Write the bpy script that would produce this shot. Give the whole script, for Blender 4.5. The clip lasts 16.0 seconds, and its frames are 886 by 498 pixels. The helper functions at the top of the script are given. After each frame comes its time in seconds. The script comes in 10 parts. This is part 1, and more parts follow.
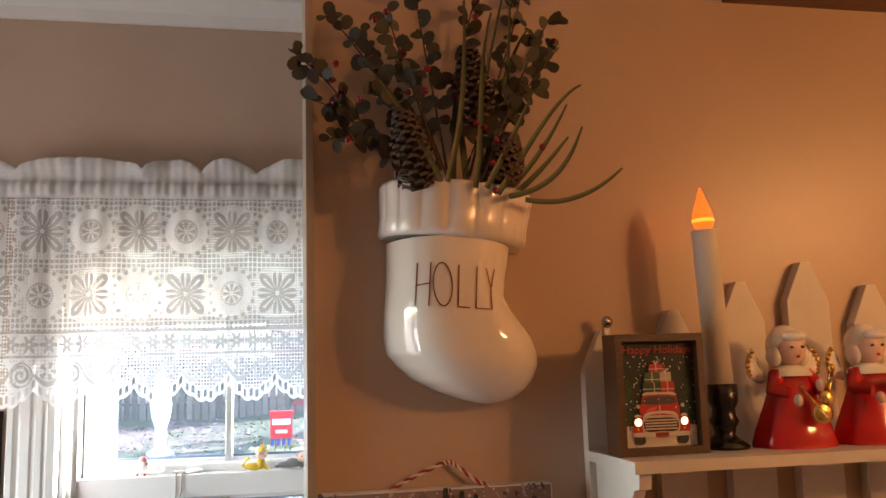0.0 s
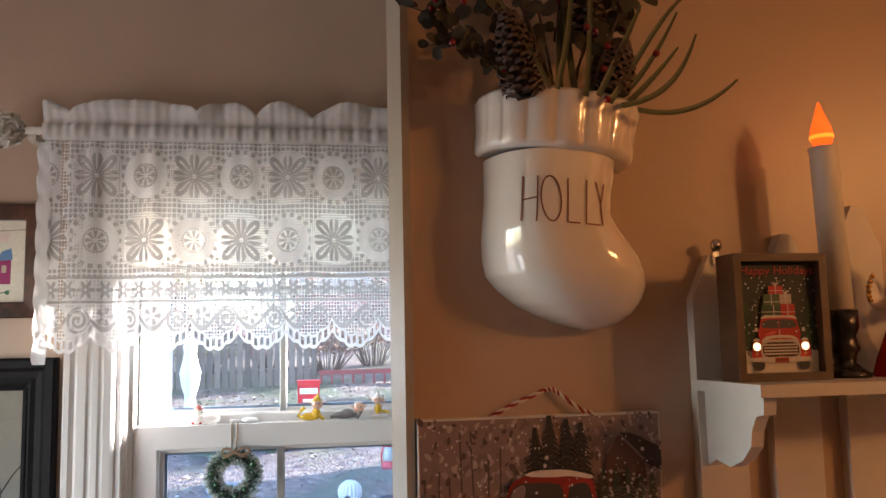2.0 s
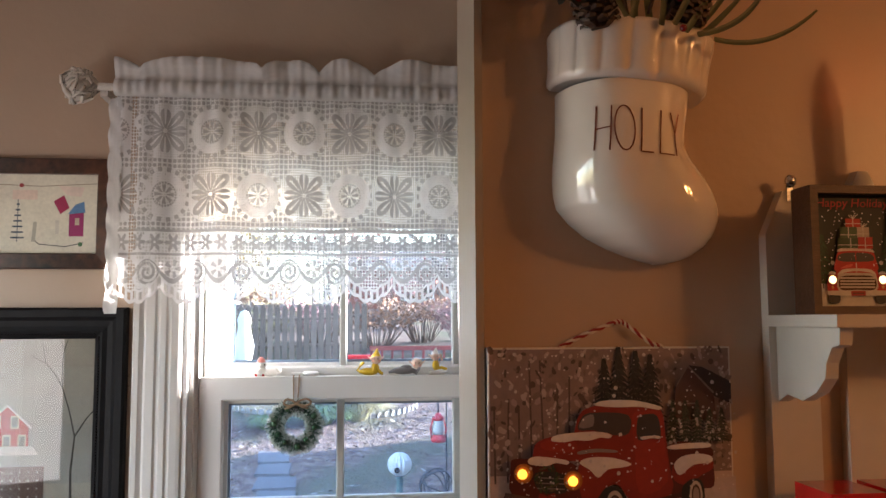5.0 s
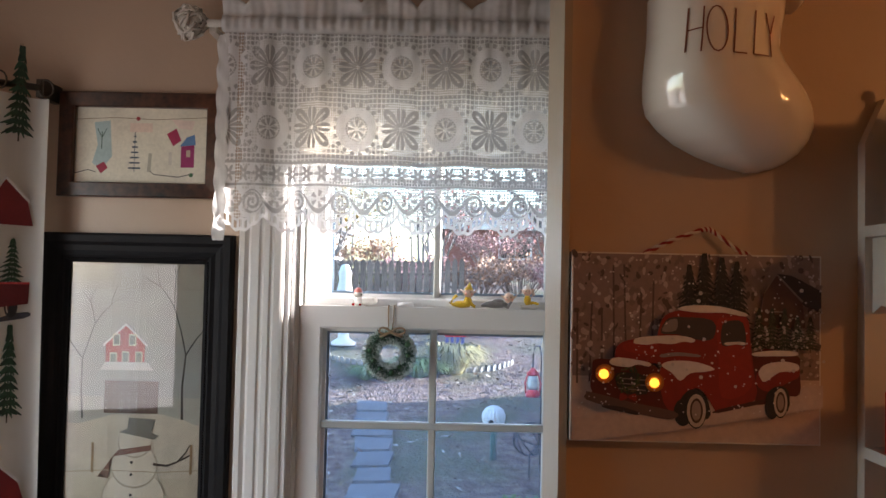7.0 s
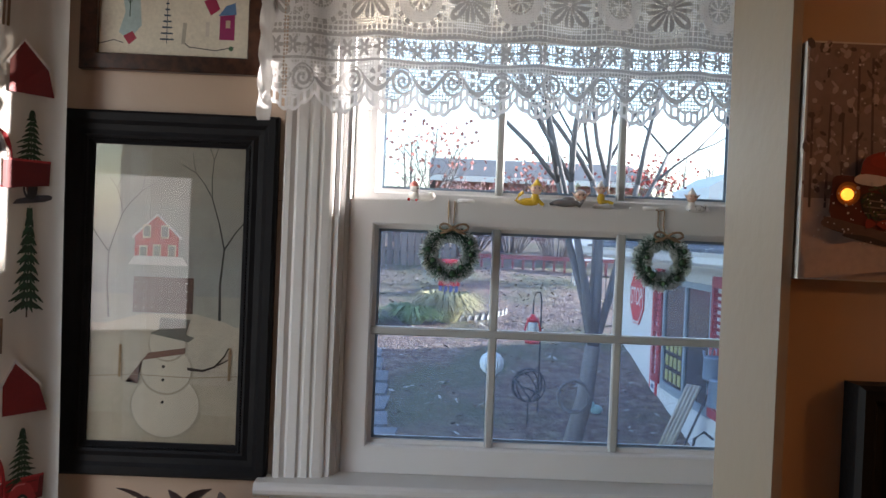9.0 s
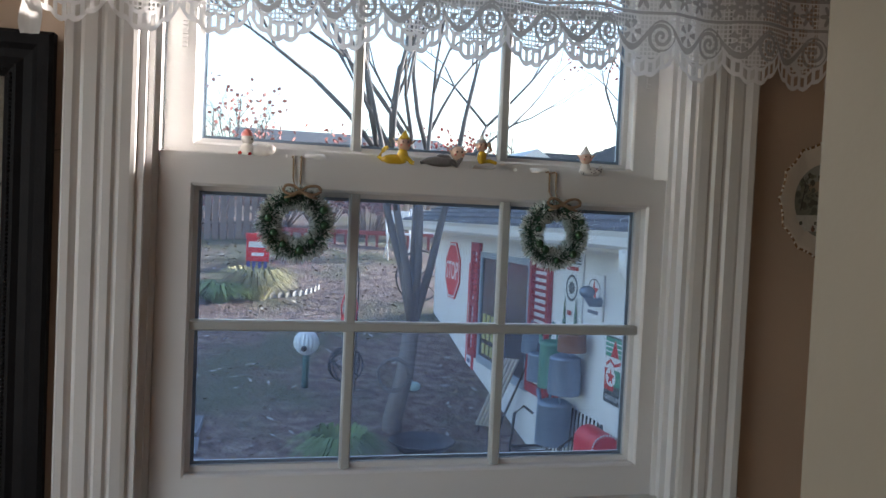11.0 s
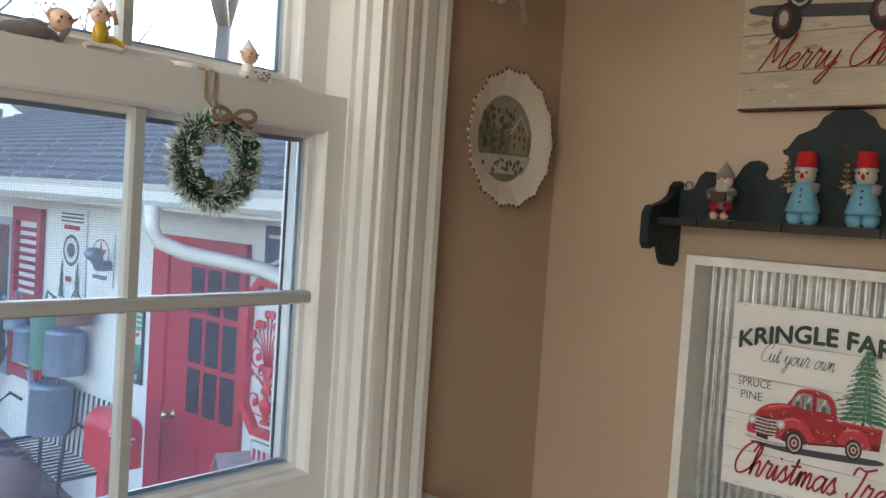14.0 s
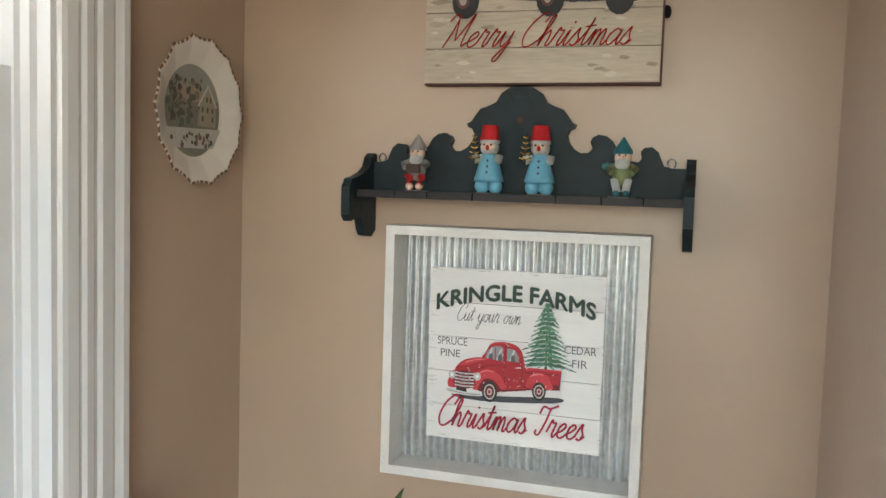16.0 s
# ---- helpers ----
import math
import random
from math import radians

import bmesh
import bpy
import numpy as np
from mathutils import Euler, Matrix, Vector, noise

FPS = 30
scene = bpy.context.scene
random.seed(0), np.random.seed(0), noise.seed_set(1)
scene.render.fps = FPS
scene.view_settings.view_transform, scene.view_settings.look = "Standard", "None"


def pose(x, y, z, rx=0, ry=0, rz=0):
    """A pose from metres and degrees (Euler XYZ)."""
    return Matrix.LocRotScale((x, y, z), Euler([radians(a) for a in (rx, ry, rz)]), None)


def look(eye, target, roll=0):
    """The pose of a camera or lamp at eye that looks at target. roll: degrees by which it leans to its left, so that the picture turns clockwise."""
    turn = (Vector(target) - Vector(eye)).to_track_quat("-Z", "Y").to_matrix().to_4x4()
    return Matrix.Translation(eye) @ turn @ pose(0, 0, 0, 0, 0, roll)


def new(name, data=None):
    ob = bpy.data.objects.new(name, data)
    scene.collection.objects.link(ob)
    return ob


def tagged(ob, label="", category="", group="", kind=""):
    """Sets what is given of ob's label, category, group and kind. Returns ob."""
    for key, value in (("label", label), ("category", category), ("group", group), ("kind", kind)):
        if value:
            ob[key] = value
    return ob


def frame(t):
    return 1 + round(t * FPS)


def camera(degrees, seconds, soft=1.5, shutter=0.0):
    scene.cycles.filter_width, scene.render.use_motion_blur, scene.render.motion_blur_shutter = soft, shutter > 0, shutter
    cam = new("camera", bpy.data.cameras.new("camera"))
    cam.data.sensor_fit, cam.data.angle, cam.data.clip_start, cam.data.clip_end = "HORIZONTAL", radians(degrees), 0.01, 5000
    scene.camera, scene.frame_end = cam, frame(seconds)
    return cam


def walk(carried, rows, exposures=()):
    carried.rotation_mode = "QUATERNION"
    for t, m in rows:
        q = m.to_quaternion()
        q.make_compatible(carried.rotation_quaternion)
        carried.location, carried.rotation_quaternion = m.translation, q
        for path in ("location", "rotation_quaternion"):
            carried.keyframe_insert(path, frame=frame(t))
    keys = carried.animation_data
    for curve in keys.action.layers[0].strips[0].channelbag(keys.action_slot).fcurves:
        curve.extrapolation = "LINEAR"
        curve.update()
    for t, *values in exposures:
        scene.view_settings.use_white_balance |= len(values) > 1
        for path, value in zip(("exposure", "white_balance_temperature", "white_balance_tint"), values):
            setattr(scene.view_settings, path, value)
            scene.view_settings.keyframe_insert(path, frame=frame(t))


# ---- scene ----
cam = camera(56.1, 16.0)

PATH = [
    (0, (0.175, 0.226, 1.678), (0.559, 2.169, 1.953), -1.6),
    (0.5, (0.16, 0.242, 1.665), (0.553, 2.184, 1.939), -1.8),
    (1, (0.132, 0.273, 1.638), (0.524, 2.217, 1.895), -1.6),
    (1.5, (0.111, 0.298, 1.621), (0.487, 2.247, 1.86), -1.3),
    (2, (0.1, 0.297, 1.625), (0.433, 2.257, 1.841), -1.2),
    (2.5, (0.1, 0.297, 1.617), (0.384, 2.265, 1.826), -0.8),
    (3, (0.109, 0.289, 1.615), (0.369, 2.262, 1.812), -0.6),
    (3.5, (0.098, 0.291, 1.605), (0.344, 2.267, 1.795), -0.4),
    (4, (0.083, 0.299, 1.586), (0.321, 2.275, 1.775), -0.1),
    (6.3, (0.074, 0.291, 1.548), (0.238, 2.279, 1.699), 0.1),
    (6.5, (0.081, 0.292, 1.537), (0.22, 2.281, 1.693), 0.9),
    (7, (0.087, 0.275, 1.51), (0.068, 2.274, 1.586), 1.2),
    (7.5, (0.056, 0.3, 1.461), (-0.017, 2.298, 1.49), 1.4),
    (8, (-0.006, 0.321, 1.43), (-0.092, 2.319, 1.405), 1.7),
    (8.2, (-0.025, 0.333, 1.415), (-0.111, 2.331, 1.387), 1.9),
    (10.3, (-0.133, 0.728, 1.345), (0.114, 2.712, 1.303), 2.2),
    (10.5, (-0.11, 0.751, 1.358), (0.153, 2.733, 1.296), 2.2),
    (11, (-0.146, 0.848, 1.353), (0.339, 2.787, 1.284), 2.6),
    (11.5, (-0.181, 0.927, 1.338), (0.586, 2.772, 1.249), 2.8),
    (12, (-0.194, 1.02, 1.311), (0.744, 2.782, 1.186), 2.8),
    (12.5, (-0.191, 1.159, 1.296), (0.773, 2.905, 1.156), 2.2),
    (13, (-0.188, 1.266, 1.288), (0.8, 2.999, 1.149), 2.1),
    (13.5, (-0.173, 1.309, 1.266), (0.977, 2.941, 1.134), 2.5),
    (14, (-0.172, 1.363, 1.296), (1.339, 2.67, 1.204), 3.7),
    (14.5, (-0.197, 1.426, 1.31), (1.526, 2.439, 1.239), 4.1),
    (15, (-0.203, 1.427, 1.326), (1.651, 2.172, 1.241), 3.4),
    (15.5, (-0.202, 1.44, 1.318), (1.7, 2.044, 1.191), 2.6),
    (16, (-0.197, 1.447, 1.316), (1.712, 2.023, 1.167), 1.8),
]
EXPOSURES = [(0, 3.9, 6250, 14), (1.5, 3.5, 6350, 17), (4, 3.4, 6500, 18), (6.5, 2.9, 6500, 18), (8, 2.65, 6500, 18), (10.5, 2.15, 6600, 17), (11.5, 2.05, 6750, 18), (12, 2.1, 6850, 18), (13, 2.45, 7000, 18), (13.5, 2.25, 7150, 18), (14, 3.05, 7400, 18), (14.5, 3.15, 7300, 18), (15, 3.2, 7300, 16), (16, 3.65, 6700, 14)]
walk(cam, [(t, look(eye, target, roll)) for t, eye, target, roll in PATH], EXPOSURES)

# ---------------------------------------------------------------- light
SUN_DIR = Vector((0.93, 0.235, 0.20)).normalized()
world = bpy.data.worlds.new("sky_world")
scene.world = world
world.use_nodes = True
wn = world.node_tree.nodes
sky = wn.new("ShaderNodeTexSky")
sky.sky_type = "NISHITA"
sky.sun_disc = False
sky.sun_elevation = math.asin(SUN_DIR.z)
sky.sun_rotation = math.atan2(SUN_DIR.x, SUN_DIR.y)
world.node_tree.links.new(sky.outputs[0], wn["Background"].inputs[0])
wn["Background"].inputs[1].default_value = 0.15


def lamp(name, kind, m, energy, color, **kw):
    data = bpy.data.lights.new(name, kind)
    data.energy, data.color = energy, color
    if "size" in kw:
        data.shape, data.size, data.size_y = "RECTANGLE", kw["size"], kw["size_y"]
    if "radius" in kw:
        data.shadow_soft_size = kw["radius"]
    if "angle" in kw:
        data.angle = radians(kw["angle"])
    ob = new(name, data)
    ob.matrix_basis = m
    return ob


lamp("sun", "SUN", look(SUN_DIR * 30, (0, 0, 0)), 5.0, (1.0, 0.94, 0.86), angle=0.6)
# daylight in the two openings: the patio door beside the curtain and the window
lamp("patio_daylight", "AREA", look((-1.24, 1.46, 1.20), (0.4, 1.72, 1.15)), 0.60, (1.0, 0.96, 0.90), size=0.50, size_y=1.6)
lamp("patio_pane_daylight", "AREA", look((-1.19, 0.92, 1.27), (-0.60, 2.20, 1.25)), 0.42, (1.0, 0.97, 0.93), size=0.42, size_y=0.56)
lamp("window_daylight", "AREA", look((0.18, 2.40, 1.5), (0.18, 0.5, 1.2)), 0.42, (0.85, 0.93, 1.0), size=0.85, size_y=1.1)
# warm kitchen bulbs
for i, (bx, by, bz) in enumerate([(1.55, -0.05, 2.02), (1.68, 0.08, 2.05), (1.45, 0.05, 2.0)]):
    lamp("kitchen_bulb", "POINT", pose(bx, by, bz), 0.74, (1.0, 0.45, 0.14), radius=0.035)

# ---------------------------------------------------------------- materials
MATS = {}


def mat(name, col, rough=0.6, metal=0.0, var=0.12, scale=25.0, bump=0.08, bscale=180.0, spec=0.5, emit=0.0, coat=0.0, trans=0.0, stretch=(1, 1, 1), perobj=0.0):
    """A procedural surface: base colour with two scales of variation and fine relief."""
    if name in MATS:
        return MATS[name]
    m = bpy.data.materials.new(name)
    m.use_nodes = True
    nt = m.node_tree
    b = nt.nodes["Principled BSDF"]
    b.inputs["Roughness"].default_value = rough
    b.inputs["Metallic"].default_value = metal
    b.inputs["Specular IOR Level"].default_value = spec
    b.inputs["Coat Weight"].default_value = coat
    b.inputs["Coat Roughness"].default_value = 0.08
    L = nt.links.new
    tc = nt.nodes.new("ShaderNodeTexCoord")
    mp = nt.nodes.new("ShaderNodeMapping")
    mp.inputs["Scale"].default_value = stretch
    L(tc.outputs["Object"], mp.inputs["Vector"])
    n1 = nt.nodes.new("ShaderNodeTexNoise")
    n1.inputs["Scale"].default_value = scale
    n1.inputs["Detail"].default_value = 6
    n2 = nt.nodes.new("ShaderNodeTexNoise")
    n2.inputs["Scale"].default_value = scale / 9
    n2.inputs["Detail"].default_value = 3
    L(mp.outputs[0], n1.inputs["Vector"])
    L(mp.outputs[0], n2.inputs["Vector"])
    add = nt.nodes.new("ShaderNodeMath")
    add.operation = "ADD"
    L(n1.outputs[0], add.inputs[0])
    L(n2.outputs[0], add.inputs[1])
    rng = nt.nodes.new("ShaderNodeMapRange")
    rng.inputs[1].default_value, rng.inputs[2].default_value = 0.6, 1.4
    rng.inputs[3].default_value, rng.inputs[4].default_value = 1 - var, 1 + var
    L(add.outputs[0], rng.inputs[0])
    last = rng.outputs[0]
    if perobj:
        oi = nt.nodes.new("ShaderNodeObjectInfo")
        r2 = nt.nodes.new("ShaderNodeMapRange")
        r2.inputs[3].default_value, r2.inputs[4].default_value = 1 - perobj, 1 + perobj
        L(oi.outputs["Random"], r2.inputs[0])
        mu = nt.nodes.new("ShaderNodeMath")
        mu.operation = "MULTIPLY"
        L(last, mu.inputs[0])
        L(r2.outputs[0], mu.inputs[1])
        last = mu.outputs[0]
    vm = nt.nodes.new("ShaderNodeVectorMath")
    vm.operation = "SCALE"
    vm.inputs[0].default_value = col[:3]
    L(last, vm.inputs["Scale"])
    L(vm.outputs[0], b.inputs["Base Color"])
    if bump:
        n3 = nt.nodes.new("ShaderNodeTexNoise")
        n3.inputs["Scale"].default_value = bscale
        n3.inputs["Detail"].default_value = 4
        L(mp.outputs[0], n3.inputs["Vector"])
        bp = nt.nodes.new("ShaderNodeBump")
        bp.inputs["Strength"].default_value = bump
        bp.inputs["Distance"].default_value = 0.01
        L(n3.outputs[0], bp.inputs["Height"])
        L(bp.outputs[0], b.inputs["Normal"])
    if emit:
        b.inputs["Emission Color"].default_value = (*col[:3], 1)
        b.inputs["Emission Strength"].default_value = emit
    if trans:
        b.inputs["Transmission Weight"].default_value = trans
    MATS[name] = m
    return m


def ink(col, rough=0.6):
    """A printed or painted colour, one material for each colour."""
    key = "ink_%d_%d_%d_%d" % tuple(int(round(c * 100)) for c in (*col, rough))
    return mat(key, col, rough, var=0.14, scale=160, bump=0.03, bscale=500)


wall_paint = mat("wall_paint", (0.46, 0.338, 0.246), 0.36, var=0.07, scale=5, bump=0.07, bscale=55)
ceiling_paint = mat("ceiling_paint", (0.72, 0.70, 0.66), 0.8, var=0.04, scale=5, bump=0.1)
trim_white = mat("trim_white", (0.70, 0.69, 0.66), 0.35, var=0.04, scale=9, bump=0.05, bscale=60)
vinyl_white = mat("vinyl_white", (0.78, 0.78, 0.77), 0.32, var=0.03, scale=9, bump=0.02)
# darker than the sash vinyl: backlit shade is put into this colour
backlit_grille = mat("backlit_grille", (0.47, 0.49, 0.48), 0.35, var=0.05, scale=9, bump=0.02)
spacer_grey = mat("spacer_grey", (0.30, 0.34, 0.38), 0.35, metal=0.6)
floor_wood = mat("floor_wood", (0.24, 0.13, 0.065), 0.4, var=0.3, scale=14, stretch=(1, 12, 1))
black_paint = mat("black_paint", (0.009, 0.009, 0.010), 0.5, var=0.3, scale=40, bump=0.1, spec=0.14)
ceramic = mat("ceramic", (0.72, 0.68, 0.62), 0.09, var=0.03, scale=12, bump=0.02, bscale=30, coat=0.6)
letter_brown = mat("letter_brown", (0.17, 0.05, 0.025), 0.3)
picket_paint = mat("picket_paint", (0.60, 0.56, 0.50), 0.45, var=0.07, scale=30, bump=0.05, bscale=70)
candle_wax = mat("candle_wax", (0.72, 0.67, 0.58), 0.35, var=0.03)
flame_glow = mat("flame_glow", (1.0, 0.085, 0.006), 0.4, emit=0.17, bump=0, var=0.3, scale=60)
flame_core = mat("flame_core", (1.0, 0.16, 0.010), 0.4, emit=0.26, bump=0, var=0.1)
bulb_glow = mat("bulb_glow", (1.0, 0.34, 0.03), 0.4, emit=0.42, bump=0, var=0.1)
red_glaze = mat("red_glaze", (0.48, 0.012, 0.012), 0.18, var=0.1, scale=50, bump=0.02, coat=0.5)
gold = mat("gold", (0.75, 0.50, 0.15), 0.25, metal=1.0)
steel = mat("steel", (0.55, 0.56, 0.57), 0.25, metal=1.0)
galvanized = mat("galvanized", (0.60, 0.62, 0.62), 0.34, metal=0.9, var=0.28, scale=90, bump=0.06)
skin_glaze = mat("skin_glaze", (0.72, 0.50, 0.38), 0.25, var=0.05)
white_glaze = mat("white_glaze", (0.80, 0.77, 0.72), 0.2, var=0.03)
walnut = mat("walnut", (0.062, 0.025, 0.011), 0.42, var=0.35, scale=60, stretch=(1, 1, 4), bump=0.15)
burl = mat("burl", (0.062, 0.022, 0.011), 0.3, var=1.0, scale=60, bump=0.05)
teal_black = mat("teal_black", (0.015, 0.026, 0.029), 0.5, var=0.35, scale=22, bump=0.2, bscale=70, spec=0.22)
twine = mat("twine", (0.30, 0.205, 0.125), 0.85, var=0.3, scale=300, bump=0.4)
soffit_wood = mat("soffit_wood", (0.16, 0.06, 0.025), 0.45, var=0.25, scale=30, stretch=(1, 8, 1))


def glass_mat(name, tint=(1, 1, 1), rough=0.0, haze=0.0):
    m = bpy.data.materials.new(name)
    m.use_nodes = True
    nt = m.node_tree
    nt.nodes.remove(nt.nodes["Principled BSDF"])
    out = nt.nodes["Material Output"]
    gl = nt.nodes.new("ShaderNodeBsdfGlossy")
    gl.inputs["Roughness"].default_value = rough
    tr = nt.nodes.new("ShaderNodeBsdfTransparent")
    tr.inputs[0].default_value = (*tint, 1)
    mx = nt.nodes.new("ShaderNodeMixShader")
    fr = nt.nodes.new("ShaderNodeFresnel")
    fr.inputs[0].default_value = 1.45
    nt.links.new(fr.outputs[0], mx.inputs[0])
    nt.links.new(tr.outputs[0], mx.inputs[1])
    nt.links.new(gl.outputs[0], mx.inputs[2])
    last = mx
    # translucent share added to imitate veiling glare from the light outdoors
    if haze:
        haze_shader = nt.nodes.new("ShaderNodeBsdfTranslucent")
        haze_shader.inputs[0].default_value = (0.80, 0.84, 0.90, 1)
        no = nt.nodes.new("ShaderNodeTexNoise")
        no.inputs["Scale"].default_value = 6
        ra = nt.nodes.new("ShaderNodeMapRange")
        ra.inputs[3].default_value, ra.inputs[4].default_value = haze * 0.7, haze * 1.3
        nt.links.new(no.outputs[0], ra.inputs[0])
        last = nt.nodes.new("ShaderNodeMixShader")
        nt.links.new(ra.outputs[0], last.inputs[0])
        nt.links.new(mx.outputs[0], last.inputs[1])
        nt.links.new(haze_shader.outputs[0], last.inputs[2])
    nt.links.new(last.outputs[0], out.inputs[0])
    return m


# blue cast of the light outdoors is put into the pane tint
pane_glass = glass_mat("pane_glass", (0.87, 0.945, 1.0), haze=0.004)
picture_glass = glass_mat("picture_glass", (0.97, 0.98, 0.97))

# ---------------------------------------------------------------- mesh helpers


def box(bm, x0, x1, y0, y1, z0, z1, mi=0):
    v = [bm.verts.new((x, y, z)) for x in (x0, x1) for y in (y0, y1) for z in (z0, z1)]
    for f in ((0, 1, 3, 2), (4, 6, 7, 5), (0, 4, 5, 1), (2, 3, 7, 6), (0, 2, 6, 4), (1, 5, 7, 3)):
        bm.faces.new([v[i] for i in f]).material_index = mi
    return v


def bevel(bm, w=0.003, seg=2):
    es = [e for e in bm.edges if len(e.link_faces) == 2 and e.calc_face_angle(0) > 0.6]
    bmesh.ops.bevel(bm, geom=es, offset=w, segments=seg, affect="EDGES", profile=0.7)


def prism(bm, pts, put, d0, d1, mi=0):
    """A 2D outline pushed from depth d0 to d1; put(a, b, d) gives the place."""
    a = [bm.verts.new(put(p[0], p[1], d0)) for p in pts]
    b = [bm.verts.new(put(p[0], p[1], d1)) for p in pts]
    n = len(pts)
    bm.faces.new(a).material_index = mi
    bm.faces.new(b[::-1]).material_index = mi
    for i in range(n):
        j = (i + 1) % n
        bm.faces.new((a[i], b[i], b[j], a[j])).material_index = mi


def lathe(bm, prof, c=(0, 0, 0), n=20, axis="z", mi=0, m=None):
    """A turned form from (radius, height) pairs round an axis through c."""
    rings = []
    for r, h in prof:
        ring = []
        for i in range(n):
            a = 2 * math.pi * i / n
            p = Vector((r * math.cos(a), r * math.sin(a), h))
            if axis == "y":
                p = Vector((p.x, p.z, p.y))
            elif axis == "x":
                p = Vector((p.z, p.x, p.y))
            if m is not None:
                p = m @ p
            ring.append(bm.verts.new(p + Vector(c)))
        rings.append(ring)
    for a, b in zip(rings, rings[1:]):
        for i in range(n):
            j = (i + 1) % n
            f = bm.faces.new((a[i], a[j], b[j], b[i]))
            f.material_index, f.smooth = mi, True
    for ring in (rings[0], rings[-1]):
        try:
            bm.faces.new(ring).material_index = mi
        except ValueError:
            pass


def blob(bm, c, r, mi=0, n=10, rot=None):
    """An ellipsoid of radii r."""
    r = (r, r, r) if isinstance(r, (int, float)) else r
    rings = []
    for k in range(1, n):
        a = math.pi * k / n
        ring = []
        for i in range(2 * n):
            b = math.pi * i / n
            p = Vector((r[0] * math.sin(a) * math.cos(b), r[1] * math.sin(a) * math.sin(b), r[2] * math.cos(a)))
            if rot is not None:
                p = rot @ p
            ring.append(bm.verts.new(p + Vector(c)))
        rings.append(ring)
    top, bot = Vector((0, 0, r[2])), Vector((0, 0, -r[2]))
    if rot is not None:
        top, bot = rot @ top, rot @ bot
    vt, vb = bm.verts.new(top + Vector(c)), bm.verts.new(bot + Vector(c))
    m = 2 * n
    for a, b in zip(rings, rings[1:]):
        for i in range(m):
            f = bm.faces.new((a[i], b[i], b[(i + 1) % m], a[(i + 1) % m]))
            f.material_index, f.smooth = mi, True
    for i in range(m):
        for f in (bm.faces.new((vt, rings[0][i], rings[0][(i + 1) % m])), bm.faces.new((vb, rings[-1][(i + 1) % m], rings[-1][i]))):
            f.material_index, f.smooth = mi, True


def tube(bm, pts, r, n=6, mi=0, taper=None):
    """A round rod along points; r at the start, taper at the end."""
    pts = [Vector(p) for p in pts]
    rings = []
    for i, p in enumerate(pts):
        d = (pts[min(i + 1, len(pts) - 1)] - pts[max(i - 1, 0)]).normalized()
        u = d.cross(Vector((0, 0, 1)) if abs(d.z) < 0.9 else Vector((1, 0, 0))).normalized()
        w = d.cross(u)
        rr = r if taper is None else r + (taper - r) * i / max(1, len(pts) - 1)
        rings.append([bm.verts.new(p + rr * (math.cos(2 * math.pi * k / n) * u + math.sin(2 * math.pi * k / n) * w)) for k in range(n)])
    for a, b in zip(rings, rings[1:]):
        for k in range(n):
            f = bm.faces.new((a[k], a[(k + 1) % n], b[(k + 1) % n], b[k]))
            f.material_index, f.smooth = mi, True
    bm.faces.new(rings[0]).material_index = mi
    bm.faces.new(rings[-1][::-1]).material_index = mi


def mesh_object(name, bm, mats, normals=True):
    if normals:
        bmesh.ops.recalc_face_normals(bm, faces=bm.faces)
    me = bpy.data.meshes.new(name)
    bm.to_mesh(me)
    bm.free()
    for m in mats if isinstance(mats, (list, tuple)) else [mats]:
        me.materials.append(m)
    return new(name, me)


def thing(name, at, label, category, group="", kind=""):
    ob = new(name)
    ob.empty_display_size = 0.05
    ob.matrix_basis = Matrix.Translation(at)
    return tagged(ob, label, category, group, kind)


def part(name, bm, mats, parent, label="", normals=True):
    ob = mesh_object(name, bm, mats, normals)
    ob.parent = parent
    up = parent
    inv = Matrix.Identity(4)
    while up is not None:
        if up.type == "EMPTY":
            inv = Matrix.Translation(up.location).inverted()
        up = up.parent
    if parent.type == "EMPTY":
        ob.matrix_parent_inverse = inv
    if label:
        ob["label"] = label
    return ob


def single(name, bm, mats, label, category, group="", kind="", normals=True):
    return tagged(mesh_object(name, bm, mats, normals), label, category, group, kind)


def slab(name, dims, m, label, category="wall"):
    bm = bmesh.new()
    for d in dims if isinstance(dims[0], tuple) else [dims]:
        box(bm, *d)
    return single(name, bm, m, label, category, kind="structure")


